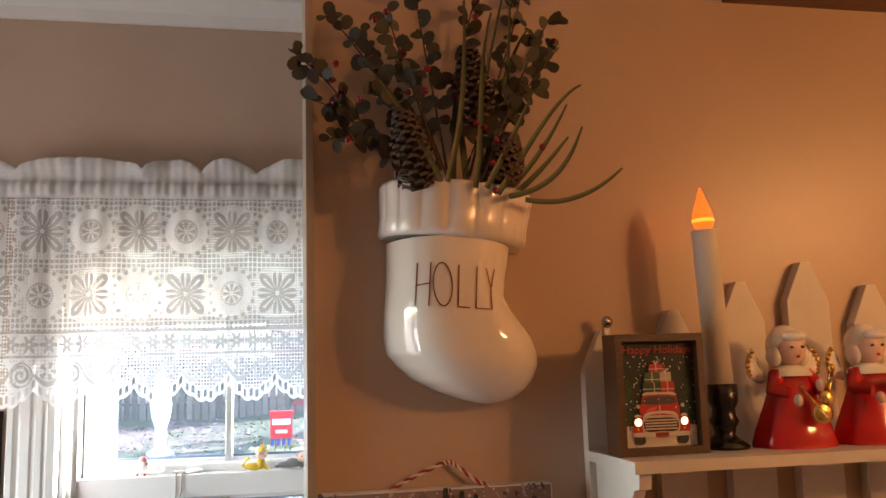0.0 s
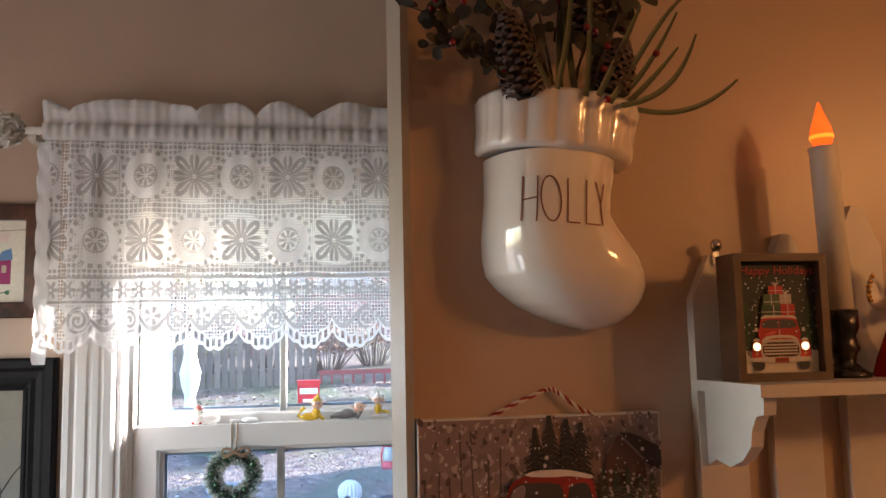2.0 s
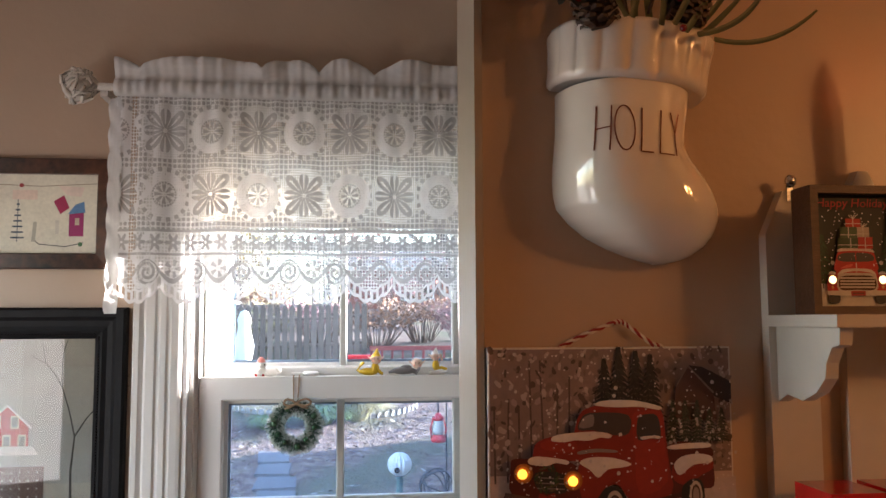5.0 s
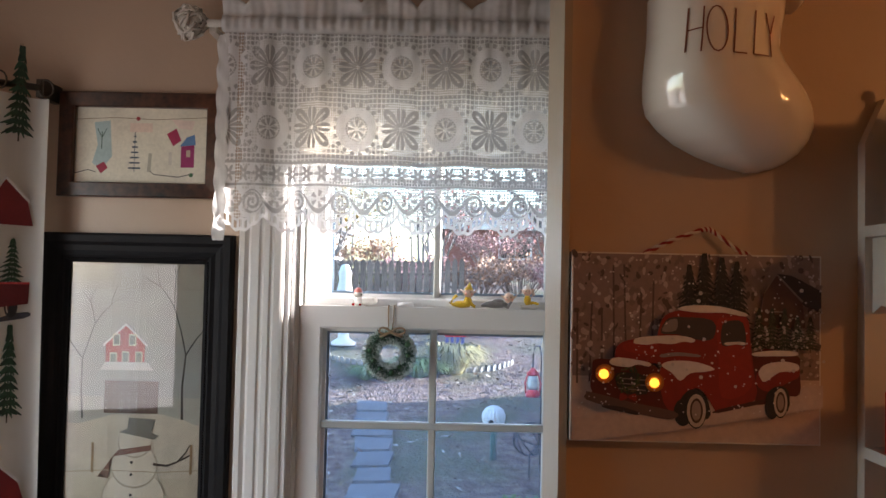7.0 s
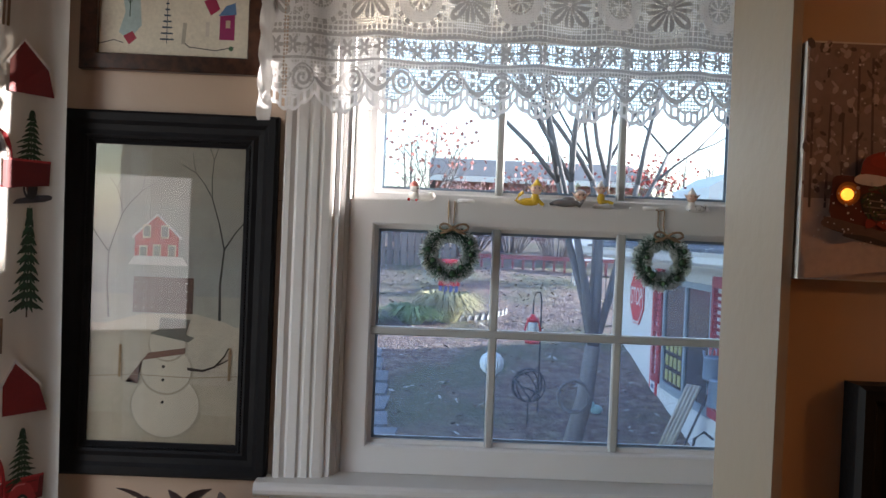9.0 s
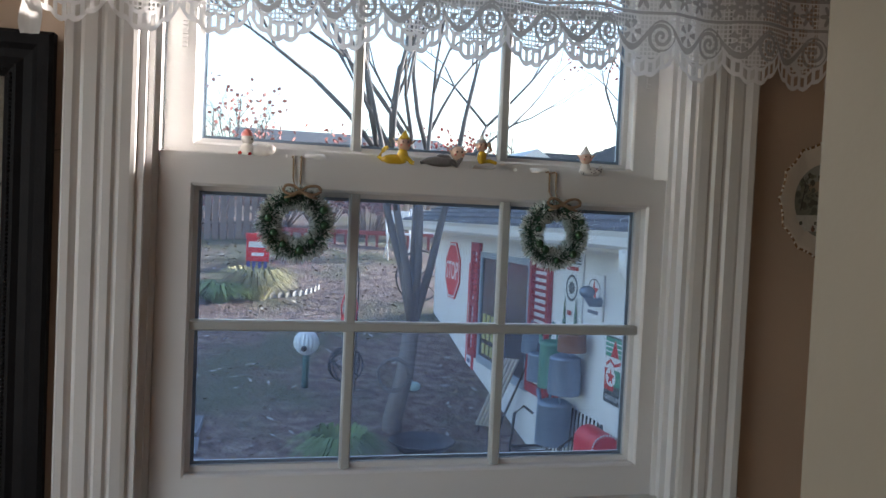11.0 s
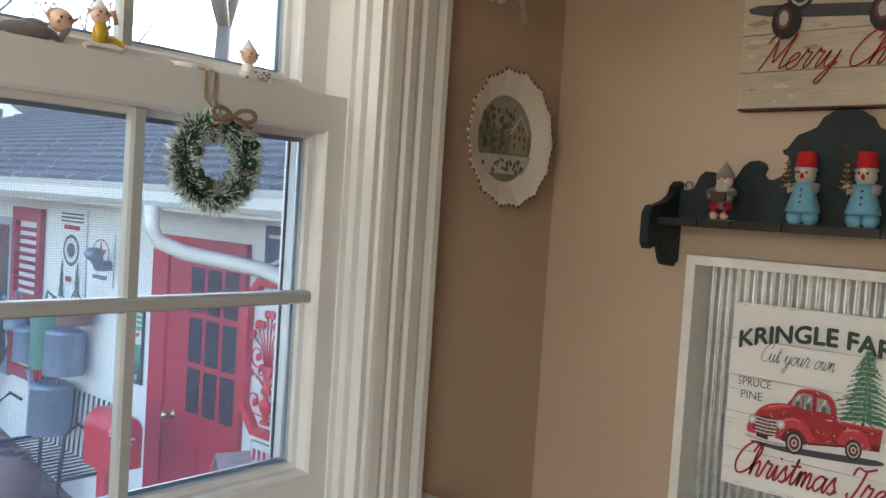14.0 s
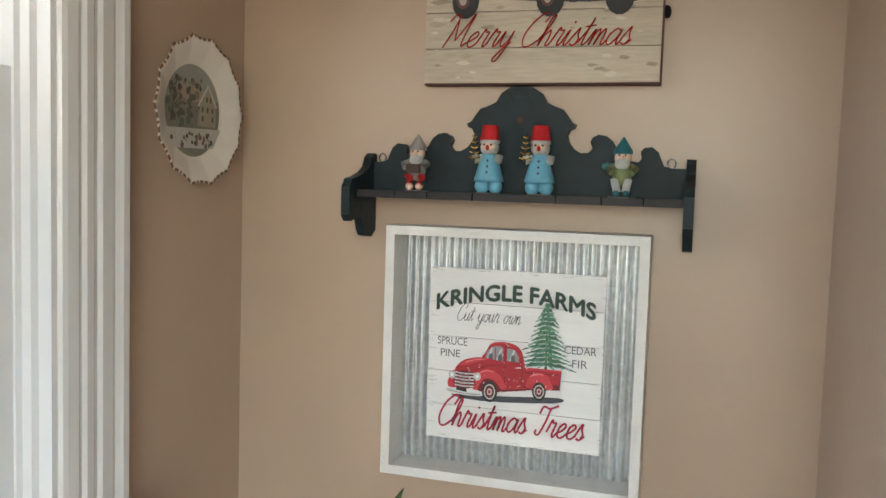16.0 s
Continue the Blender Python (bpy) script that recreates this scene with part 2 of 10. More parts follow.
class Art:
    """A flat print: layered shapes and letters in one mesh; put(u, v, d) gives the place, d standing out of the sheet."""

    def __init__(self, put):
        self.bm, self.put, self.mats, self.d = bmesh.new(), put, [], 0.0003

    def index(self, col, rough=0.6):
        m = col if isinstance(col, bpy.types.Material) else ink(col, rough)
        if m not in self.mats:
            self.mats.append(m)
        return self.mats.index(m)

    def poly(self, pts, col):
        mi = self.index(col)
        self.d += 0.00003
        try:
            f = self.bm.faces.new([self.bm.verts.new(self.put(p[0], p[1], self.d)) for p in pts])
            f.material_index = mi
        except ValueError:
            pass

    def rect(self, u0, v0, u1, v1, col):
        self.poly([(u0, v0), (u1, v0), (u1, v1), (u0, v1)], col)

    def disc(self, u, v, r, col, ry=None, n=14, tilt=0.0):
        ry = ry or r
        self.poly([(u + r * math.cos(a) * math.cos(tilt) - ry * math.sin(a) * math.sin(tilt), v + r * math.cos(a) * math.sin(tilt) + ry * math.sin(a) * math.cos(tilt)) for a in [2 * math.pi * i / n for i in range(n)]], col)

    def line(self, pts, w, col, w1=None):
        w1 = w if w1 is None else w1
        n = len(pts)
        left, right = [], []
        for i, p in enumerate(pts):
            a, b = pts[max(i - 1, 0)], pts[min(i + 1, n - 1)]
            dx, dy = b[0] - a[0], b[1] - a[1]
            l = math.hypot(dx, dy) or 1
            h = (w + (w1 - w) * i / max(1, n - 1)) / 2
            left.append((p[0] - dy / l * h, p[1] + dx / l * h))
            right.append((p[0] + dy / l * h, p[1] - dx / l * h))
        self.d += 0.00003
        mi = self.index(col)
        lv = [self.bm.verts.new(self.put(*q, self.d)) for q in left]
        rv = [self.bm.verts.new(self.put(*q, self.d)) for q in right]
        for i in range(n - 1):
            self.bm.faces.new((lv[i], lv[i + 1], rv[i + 1], rv[i])).material_index = mi

    def text(self, s, u, v, height, col, width=None, shear=0.0, bold=0.0, bend=None, align="LEFT"):
        cu = bpy.data.curves.new("lettering", "FONT")
        cu.body, cu.shear, cu.resolution_u = s, shear, 3
        ob = bpy.data.objects.new("lettering", cu)
        scene.collection.objects.link(ob)
        me = bpy.data.meshes.new_from_object(ob.evaluated_get(bpy.context.evaluated_depsgraph_get()))
        bpy.data.objects.remove(ob)
        bpy.data.curves.remove(cu)
        if not len(me.vertices):
            return
        xs = [p.co.x for p in me.vertices]
        x0, x1 = min(xs), max(xs)
        k = height / 0.70
        kw = k if width is None else width / (x1 - x0)
        off = {"LEFT": 0, "CENTER": (x1 - x0) * kw / 2, "RIGHT": (x1 - x0) * kw}[align]
        mi = self.index(col)
        for du, dv in [(0, 0)] + ([(-bold, 0), (bold, 0), (0, bold), (0, -bold)] if bold else []):
            self.d += 0.00005
            vs = []
            for p in me.vertices:
                q = (u + (p.co.x + du - x0) * kw - off, v + (p.co.y + dv) * k)
                if bend:
                    q = bend(*q)
                vs.append(self.bm.verts.new(self.put(*q, self.d)))
            for f in me.polygons:
                try:
                    self.bm.faces.new([vs[i] for i in f.vertices]).material_index = mi
                except ValueError:
                    pass
        bpy.data.meshes.remove(me)

    def done(self, name, parent, label=""):
        return part(name, self.bm, self.mats, parent, label, normals=False)


RED, DRED, WHITE, CREAM, BLACK, GREY, GREEN, DGREEN = (0.42, 0.02, 0.02), (0.17, 0.008, 0.01), (0.78, 0.77, 0.74), (0.70, 0.62, 0.46), (0.012, 0.012, 0.014), (0.30, 0.31, 0.32), (0.05, 0.14, 0.06), (0.015, 0.05, 0.025)


def on_back_wall(x0, z0, y):
    return lambda u, v, d: (x0 + u, y - d, z0 + v)


def on_right_wall(y0, z0, x):
    return lambda u, v, d: (x - d, y0 - u, z0 + v)


def smooth(pts, n=4, closed=True):
    """A rounded outline through the given points."""
    k = len(pts)
    out = []
    for i in range(k if closed else k - 1):
        if closed:
            p0, p1, p2, p3 = pts[i - 1], pts[i], pts[(i + 1) % k], pts[(i + 2) % k]
        else:
            p0, p1, p2, p3 = pts[max(i - 1, 0)], pts[i], pts[i + 1], pts[min(i + 2, k - 1)]
        for q in range(n):
            t = q / n
            out.append(tuple(0.5 * (2 * b + (c - a_) * t + (2 * a_ - 5 * b + 4 * c - d) * t * t + (3 * b - a_ - 3 * c + d) * t ** 3) for a_, b, c, d in zip(p0, p1, p2, p3)))
    return out if closed else out + [pts[-1]]


def tree_print(a, u, v, w, h, col=DGREEN, tiers=6, snow=False):
    """A fir of many short drooping boughs."""
    rnd = random.Random(int(tiers * 7 + w * 900))
    a.line([(u, v - h * 0.05), (u, v + h * 0.9)], w * 0.05, (0.06, 0.035, 0.025), w * 0.02)
    tones = [tuple(c * f for c in col) for f in (0.65, 1.0, 1.45)]
    n = tiers + 5
    d0 = a.d
    for i in range(n):
        k = i / n
        ww = w / 2 * (1 - k) ** 0.85 * rnd.uniform(0.85, 1.1) + w * 0.02
        y0 = v + h * k
        for q in range(-3, 4):
            e = q / 3 * ww * rnd.uniform(0.85, 1.08)
            a.d = d0 + 0.00003 * ((q + 3 + 7 * i) % 21)
            a.line([(u + e * 0.1, y0 + h * 0.10), (u + e * 0.65, y0 + h * 0.05), (u + e, y0 + h * rnd.uniform(-0.01, 0.03))], h * 0.055, tones[(q + i) % 3], h * 0.012)
        if snow:
            for q in (-0.8, -0.25, 0.4, 0.75):
                a.d = d0 + 0.0007
                a.line([(u + ww * (q - 0.16), y0 + h * 0.035), (u + ww * (q + 0.16), y0 + h * 0.045)], h * 0.012, (0.48, 0.52, 0.54))
    a.line([(u, v + h * 0.9), (u, v + h * 1.04)], w * 0.06, tones[1], w * 0.01)
    a.d = d0 + 0.0008


def truck_print(a, u, v, s, flip=1, body=RED, snow=False, lights=None, tree=True):
    """An old pickup seen from its front corner; s is its length."""
    def P(*pts):
        return [(u + flip * s * x, v + s * y) for x, y in pts]

    def S(*pts):
        return smooth(P(*pts), 3)
    dark = tuple(c * 0.40 for c in body)
    lit = tuple(min(1, c * 1.35 + 0.02) for c in body)
    shine = tuple(min(1, c * 1.5 + 0.16) for c in body)
    chrome, steel = (0.55, 0.54, 0.52), (0.22, 0.22, 0.23)
    if tree:
        tree_print(a, u + flip * s * 0.80, v + s * 0.26, s * 0.30, s * 0.42, DGREEN, 6, snow)
    a.poly(S((0.02, 0.05), (0.5, 0.075), (0.97, 0.11), (0.93, 0.06), (0.3, 0.015)), (0.05, 0.05, 0.06))
    a.disc(u + flip * s * 0.115, v + s * 0.085, s * 0.05, (0.02, 0.02, 0.022), s * 0.075)
    a.poly(P((0.60, 0.14), (0.975, 0.175), (0.985, 0.335), (0.60, 0.335)), dark)
    a.poly(P((0.62, 0.20), (0.97, 0.22), (0.98, 0.335), (0.62, 0.335)), body)
    a.line(P((0.62, 0.338), (0.985, 0.338)), s * 0.016, lit)
    a.line(P((0.64, 0.30), (0.97, 0.305)), s * 0.008, dark)
    a.poly(S((0.69, 0.17), (0.70, 0.245), (0.745, 0.30), (0.81, 0.31), (0.87, 0.285), (0.905, 0.22), (0.905, 0.175)), lit)
    a.line(smooth(P((0.72, 0.27), (0.765, 0.297), (0.83, 0.295)), 4, False), s * 0.010, shine)
    a.poly(S((0.36, 0.14), (0.52, 0.145), (0.66, 0.165), (0.672, 0.30), (0.655, 0.43), (0.615, 0.51), (0.53, 0.545), (0.43, 0.545), (0.365, 0.52), (0.325, 0.45), (0.285, 0.36)), body)
    a.line(smooth(P((0.36, 0.515), (0.43, 0.537), (0.53, 0.537), (0.60, 0.51)), 4, False), s * 0.012, lit)
    for win_ in (((0.315, 0.385), (0.34, 0.455), (0.37, 0.495), (0.403, 0.505), (0.406, 0.38)), ((0.415, 0.38), (0.412, 0.506), (0.462, 0.508), (0.478, 0.49), (0.478, 0.38)), ((0.512, 0.385), (0.512, 0.495), (0.565, 0.492), (0.603, 0.455), (0.622, 0.385))):
        a.poly(P(*win_), (0.23, 0.24, 0.25))
        cx_ = sum(p[0] for p in win_) / 5
        a.poly(P((cx_ - 0.03, 0.39), (cx_ - 0.005, 0.39), (cx_ + 0.02, 0.485), (cx_ + 0.003, 0.485)), (0.46, 0.47, 0.48))
        a.poly(S((cx_ - 0.015, 0.385), (cx_ - 0.012, 0.43), (cx_ + 0.012, 0.44), (cx_ + 0.022, 0.385)), (0.10, 0.09, 0.09))
    a.line(P((0.497, 0.15), (0.497, 0.53)), s * 0.006, dark)
    a.line(smooth(P((0.645, 0.17), (0.65, 0.30), (0.64, 0.40)), 3, False), s * 0.006, dark)
    a.line(P((0.60, 0.335), (0.635, 0.337)), s * 0.010, chrome)
    a.poly(S((0.045, 0.24), (0.085, 0.325), (0.17, 0.378), (0.29, 0.398), (0.42, 0.385), (0.49, 0.345), (0.49, 0.22), (0.40, 0.17), (0.24, 0.14), (0.08, 0.15)), body)
    a.poly(S((0.09, 0.315), (0.17, 0.372), (0.28, 0.392), (0.36, 0.388), (0.27, 0.362), (0.17, 0.325)), lit)
    a.line(smooth(P((0.15, 0.345), (0.23, 0.374), (0.32, 0.385)), 4, False), s * 0.012, shine, s * 0.004)
    a.line(smooth(P((0.24, 0.285), (0.36, 0.335), (0.48, 0.34)), 4, False), s * 0.006, dark)
    a.poly(S((-0.005, 0.12), (0.0, 0.20), (0.02, 0.255), (0.06, 0.26), (0.085, 0.20), (0.08, 0.12)), lit)
    a.poly(S((0.225, 0.11), (0.23, 0.20), (0.26, 0.265), (0.33, 0.30), (0.41, 0.29), (0.475, 0.235), (0.51, 0.15), (0.45, 0.12)), lit)
    a.poly(S((0.275, 0.10), (0.285, 0.17), (0.33, 0.215), (0.40, 0.21), (0.45, 0.16), (0.46, 0.11)), dark)
    a.line(smooth(P((0.27, 0.255), (0.33, 0.287), (0.40, 0.28)), 4, False), s * 0.012, shine, s * 0.005)
    a.poly(S((0.055, 0.125), (0.055, 0.225), (0.085, 0.262), (0.20, 0.268), (0.228, 0.22), (0.225, 0.125)), dark)
    for i in range(5):
        y_ = 0.135 + i * 0.028
        a.line(smooth(P((0.055, y_ + 0.004), (0.14, y_ - 0.004), (0.228, y_ + 0.002)), 3, False), s * 0.0125, chrome)
        a.line(P((0.06, y_ - 0.004), (0.225, y_ - 0.006)), s * 0.004, steel)
    for x_ in (0.10, 0.14, 0.18):
        a.line(P((x_, 0.13), (x_, 0.255)), s * 0.004, steel)
    a.line(P((0.47, 0.125), (0.69, 0.158)), s * 0.022, dark)
    a.line(P((0.48, 0.138), (0.69, 0.168)), s * 0.007, lit)
    for wx, wy, wr in ((0.37, 0.105, 0.092), (0.80, 0.150, 0.080)):
        for kr, c in ((1.0, (0.02, 0.02, 0.022)), (0.74, (0.50, 0.47, 0.42)), (0.60, (0.05, 0.05, 0.05)), (0.50, dark), (0.32, chrome), (0.20, body)):
            a.disc(u + flip * s * wx, v + s * wy, s * wr * 0.74 * kr, c, s * wr * kr, 18)
    a.poly(S((-0.01, 0.075), (0.0, 0.105), (0.14, 0.085), (0.285, 0.085), (0.30, 0.06), (0.14, 0.055)), chrome)
    a.line(smooth(P((0.0, 0.088), (0.14, 0.069), (0.29, 0.07)), 4, False), s * 0.007, steel)
    for hx, hy in ((0.030, 0.225), (0.258, 0.228)):
        for kr, c in ((0.036, chrome), (0.029, steel), (0.026, lights or (0.70, 0.67, 0.56)), (0.012, (0.80, 0.80, 0.76))):
            a.disc(u + flip * s * hx, v + s * hy, s * kr * 0.9, c, s * kr)
    if snow:
        for q in (S((0.35, 0.525), (0.48, 0.532), (0.60, 0.515), (0.57, 0.55), (0.46, 0.568), (0.38, 0.555)), S((0.11, 0.335), (0.22, 0.365), (0.34, 0.372), (0.33, 0.402), (0.22, 0.40), (0.14, 0.378)), S((0.25, 0.245), (0.33, 0.262), (0.43, 0.25), (0.42, 0.30), (0.34, 0.312), (0.28, 0.285)), S((0.70, 0.26), (0.80, 0.275), (0.89, 0.255), (0.86, 0.31), (0.78, 0.325), (0.72, 0.305)), S((0.62, 0.33), (0.8, 0.325), (0.98, 0.335), (0.97, 0.36), (0.8, 0.365), (0.63, 0.358)), S((0.0, 0.245), (0.05, 0.25), (0.08, 0.262), (0.05, 0.285), (0.015, 0.275)), P((0.32, 0.385), (0.40, 0.383), (0.395, 0.40), (0.335, 0.405))):
            a.poly(q, (0.62, 0.58, 0.58))


GLYPH = {}
GLYPH["a"] = (1.0, [(0.75, 0.8), (0.45, 1.0), (0.1, 0.65), (0.1, 0.2), (0.35, 0.0), (0.65, 0.35), (0.8, 0.95), (0.75, 0.3), (0.88, 0.0), (1.05, 0.3)])
GLYPH["e"] = (0.8, [(0.0, 0.3), (0.4, 0.5), (0.65, 0.8), (0.45, 1.0), (0.15, 0.7), (0.15, 0.2), (0.45, 0.0), (0.85, 0.3)])
GLYPH["r"] = (0.8, [(0.0, 0.3), (0.22, 1.15), (0.35, 0.95), (0.6, 0.95), (0.5, 0.3), (0.6, 0.0), (0.85, 0.3)])
GLYPH["y"] = (0.95, [(0.0, 0.3), (0.2, 1.0), (0.2, 0.3), (0.4, 0.0), (0.7, 0.4), (0.8, 1.0), (0.75, 0.0), (0.5, -0.9), (0.2, -0.8), (0.5, -0.2), (1.0, 0.3)])
GLYPH["h"] = (1.0, [(0.0, 0.3), (0.4, 1.3), (0.45, 1.95), (0.25, 1.7), (0.2, 0.8), (0.2, 0.0), (0.3, 0.6), (0.6, 1.0), (0.72, 0.6), (0.7, 0.1), (0.85, 0.0), (1.05, 0.3)])
GLYPH["i"] = (0.5, [(0.0, 0.3), (0.2, 1.0), (0.18, 0.2), (0.3, 0.0), (0.55, 0.3)], [(0.26, 1.4), (0.30, 1.52)])
GLYPH["s"] = (0.7, [(0.0, 0.3), (0.33, 1.1), (0.4, 0.7), (0.58, 0.35), (0.4, 0.0), (0.12, 0.12)], [(0.45, 0.02), (0.75, 0.3)])
GLYPH["t"] = (0.6, [(0.0, 0.3), (0.3, 1.2), (0.32, 1.7), (0.25, 0.5), (0.35, 0.0), (0.65, 0.3)], [(-0.05, 1.15), (0.65, 1.25)])
GLYPH["m"] = (1.25, [(0.0, 0.3), (0.2, 1.0), (0.2, 0.0), (0.3, 0.7), (0.5, 1.0), (0.58, 0.6), (0.56, 0.0), (0.68, 0.7), (0.88, 1.0), (0.98, 0.6), (0.98, 0.1), (1.1, 0.0), (1.3, 0.3)])
GLYPH["n"] = (0.9, [(0.0, 0.3), (0.2, 1.0), (0.2, 0.0), (0.3, 0.7), (0.5, 1.0), (0.62, 0.6), (0.62, 0.1), (0.72, 0.0), (0.95, 0.3)])
GLYPH["u"] = (1.0, [(0.0, 0.3), (0.15, 1.0), (0.15, 0.3), (0.35, 0.0), (0.6, 0.3), (0.7, 1.0), (0.7, 0.2), (0.85, 0.0), (1.05, 0.3)])
GLYPH["o"] = (0.85, [(0.5, 1.0), (0.15, 0.75), (0.12, 0.25), (0.4, 0.0), (0.68, 0.3), (0.65, 0.8), (0.45, 1.0), (0.7, 0.85), (0.95, 0.9)])
GLYPH["w"] = (1.1, [(0.0, 0.7), (0.15, 1.0), (0.15, 0.3), (0.3, 0.0), (0.5, 0.3), (0.55, 0.9), (0.55, 0.3), (0.7, 0.0), (0.95, 0.4), (0.95, 1.0), (1.15, 0.85)])
GLYPH["M"] = (1.5, [(-0.5, 1.7), (-0.25, 2.15), (0.1, 2.0), (0.05, 1.0), (-0.15, 0.0)], [(0.1, 2.0), (0.5, 0.6), (0.62, 0.6), (1.0, 1.6), (1.2, 2.15), (1.12, 1.0), (1.2, 0.1), (1.5, 0.3)])
GLYPH["C"] = (1.2, [(1.1, 1.5), (1.25, 2.0), (0.9, 2.15), (0.3, 1.6), (0.05, 0.7), (0.3, 0.05), (0.75, 0.0), (1.25, 0.4)])
GLYPH["T"] = (1.0, [(0.0, 1.5), (0.15, 2.0), (0.7, 1.9), (1.35, 2.15)], [(0.78, 1.9), (0.68, 1.0), (0.42, 0.1), (0.1, 0.15), (0.1, 0.4)])
GLYPH[" "] = (0.7,)


def script_words(a, words, u, v, width, col, stroke, slant=0.28, tall=1.0):
    """Joined handwriting drawn as round strokes, centred on u."""
    total = sum(GLYPH[c][0] for c in words)
    k = width / total
    x = u - width / 2
    for c in words:
        for line in GLYPH[c][1:]:
            pts = smooth(line, 5, False)
            a.line([(x + k * (p[0] + slant * p[1] * tall), v + k * tall * p[1]) for p in pts], stroke, col)
        x += k * GLYPH[c][0]


def flakes(a, u0, v0, u1, v1, n, r, col=(0.7, 0.72, 0.75), seed=1):
    rnd = random.Random(seed)
    d0 = a.d
    for k in range(n):
        a.d = d0 + 0.00003 * (k % 9)
        a.disc(rnd.uniform(u0, u1), rnd.uniform(v0, v1), r * rnd.uniform(0.4, 1.3), col, n=6)


# ---------------------------------------------------------------- the room
XR, YW, YP, YB, XE, ZC = 1.11, 2.215, 1.165, 1.256, 0.2125, 2.575
bm = bmesh.new()
for d in ((-1.31, -0.30, YW, 2.375, 0, ZC), (0.655, 1.27, YW, 2.375, 0, ZC), (-0.30, 0.655, YW, 2.375, 0, 0.83), (-0.30, 0.655, YW, 2.375, 2.03, ZC)):
    box(bm, *d)
single("wall_north", bm, wall_paint, "beige painted wall with the double-hung window", "wall", kind="structure")
slab("wall_east", (XR, XR + 0.16, YB, YW, 0, ZC), wall_paint, "beige painted wall of the nook")
slab("wall_partition", (XE, 2.2, YP, YB, 0, ZC), wall_paint, "tan painted partition wall with a white end")
slab("wall_kitchen", (2.2, 2.36, -1.6, YP, 0, ZC), wall_paint, "plain beige kitchen wall")
slab("wall_south", (-1.31, 2.36, -1.76, -1.6, 0, ZC), wall_paint, "plain beige wall")
# unseen wall; its door opening is narrowed to keep daylight off the partition
slab("wall_west", [(-1.31, -1.15, -1.6, 0.7, 0, ZC), (-1.31, -1.15, 1.75, YW, 0, ZC), (-1.31, -1.15, 0.7, 1.75, 2.02, ZC)], wall_paint, "beige painted wall with the glass patio door")
slab("floor", (-1.31, 2.36, -1.76, YW, -0.1, 0), floor_wood, "brown wooden floor", "floor")
slab("ceiling", (-1.31, 2.36, -1.76, 2.375, ZC, ZC + 0.1), ceiling_paint, "white painted ceiling", "ceiling")
bm = bmesh.new()
prism(bm, [(YW, ZC - 0.075), (YW - 0.012, ZC - 0.075), (YW - 0.018, ZC - 0.05), (YW - 0.05, ZC - 0.02), (YW - 0.055, ZC), (YW, ZC)], lambda a, b, d: (d, a, b), -1.15, XR)
single("trim_crown", bm, trim_white, "white crown moulding along the ceiling", "moulding", kind="structure")
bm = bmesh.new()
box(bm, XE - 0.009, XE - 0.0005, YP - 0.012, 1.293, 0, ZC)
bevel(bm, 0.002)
# white board; its tan colour holds the dim warm light falling on it
single("trim_partition_end", bm, mat("cap_shaded", (0.33, 0.275, 0.205), 0.45, var=0.05, scale=9, bump=0.06, bscale=60), "white board capping the end of the partition wall", "trim", kind="structure")
bm = bmesh.new()
box(bm, 0.74, 2.2, YP - 0.33, YP, 2.135, ZC)
bevel(bm, 0.006)
single("soffit", bm, soffit_wood, "brown wooden boxed soffit above the shelf", "soffit", kind="structure")
# patio door frame
bm = bmesh.new()
for d in ((-1.25, -1.19, 0.7, 0.76, 0, 2.02), (-1.25, -1.19, 1.69, 1.75, 0, 2.02), (-1.25, -1.19, 0.76, 1.69, 1.95, 2.02), (-1.25, -1.19, 0.76, 1.69, 0, 0.09)):
    box(bm, *d)
single("door_patio", bm, vinyl_white, "white framed glass patio door", "door", kind="structure")

# ---------------------------------------------------------------- the window
win = thing("window_1", (0.18, 2.28, 0.86), "white double-hung window with grilles and fluted casing", "window", kind="structure")


def casing(x0, x1, flip):
    prof = [(0, 0), (0, 0.026), (0.03, 0.029), (0.13, 0.029), (0.17, 0.026), (0.22, 0.023), (0.27, 0.0245), (0.44, 0.0245), (0.48, 0.0195), (0.52, 0.0195), (0.56, 0.0225), (0.67, 0.0225), (0.71, 0.0175), (0.74, 0.0175), (0.78, 0.0205), (0.92, 0.0185), (0.98, 0.016), (1.0, 0.012), (1.0, 0)]
    w = x1 - x0
    pts = [((x1 - w * p) if flip else (x0 + w * p), YW - q) for p, q in prof]
    bm = bmesh.new()
    prism(bm, pts, lambda a, b, d: (a, b, d), 0.857, 2.03)
    return bm


part("casing", casing(-0.402, -0.298, False), trim_white, win)
part("casing", casing(0.652, 0.770, True), trim_white, win)
bm = bmesh.new()
box(bm, -0.402, 0.770, YW - 0.030, YW, 2.03, 2.105)
bevel(bm, 0.004)
part("head_casing", bm, trim_white, win)
bm = bmesh.new()
prism(bm, [(YW + 0.09, 0.830), (2.150, 0.830), (2.143, 0.836), (2.141, 0.844), (2.144, 0.852), (2.152, 0.857), (YW + 0.09, 0.857)], lambda a, b, d: (d, a, b), -0.432, 0.790)
part("window_sill", bm, trim_white, win)
bm = bmesh.new()
prism(bm, [(YW, 0.72), (YW - 0.012, 0.722), (YW - 0.020, 0.74), (YW - 0.020, 0.80), (YW - 0.030, 0.815), (YW - 0.034, 0.829), (YW, 0.829)], lambda a, b, d: (d, a, b), -0.405, 0.765)
part("apron", bm, trim_white, win)
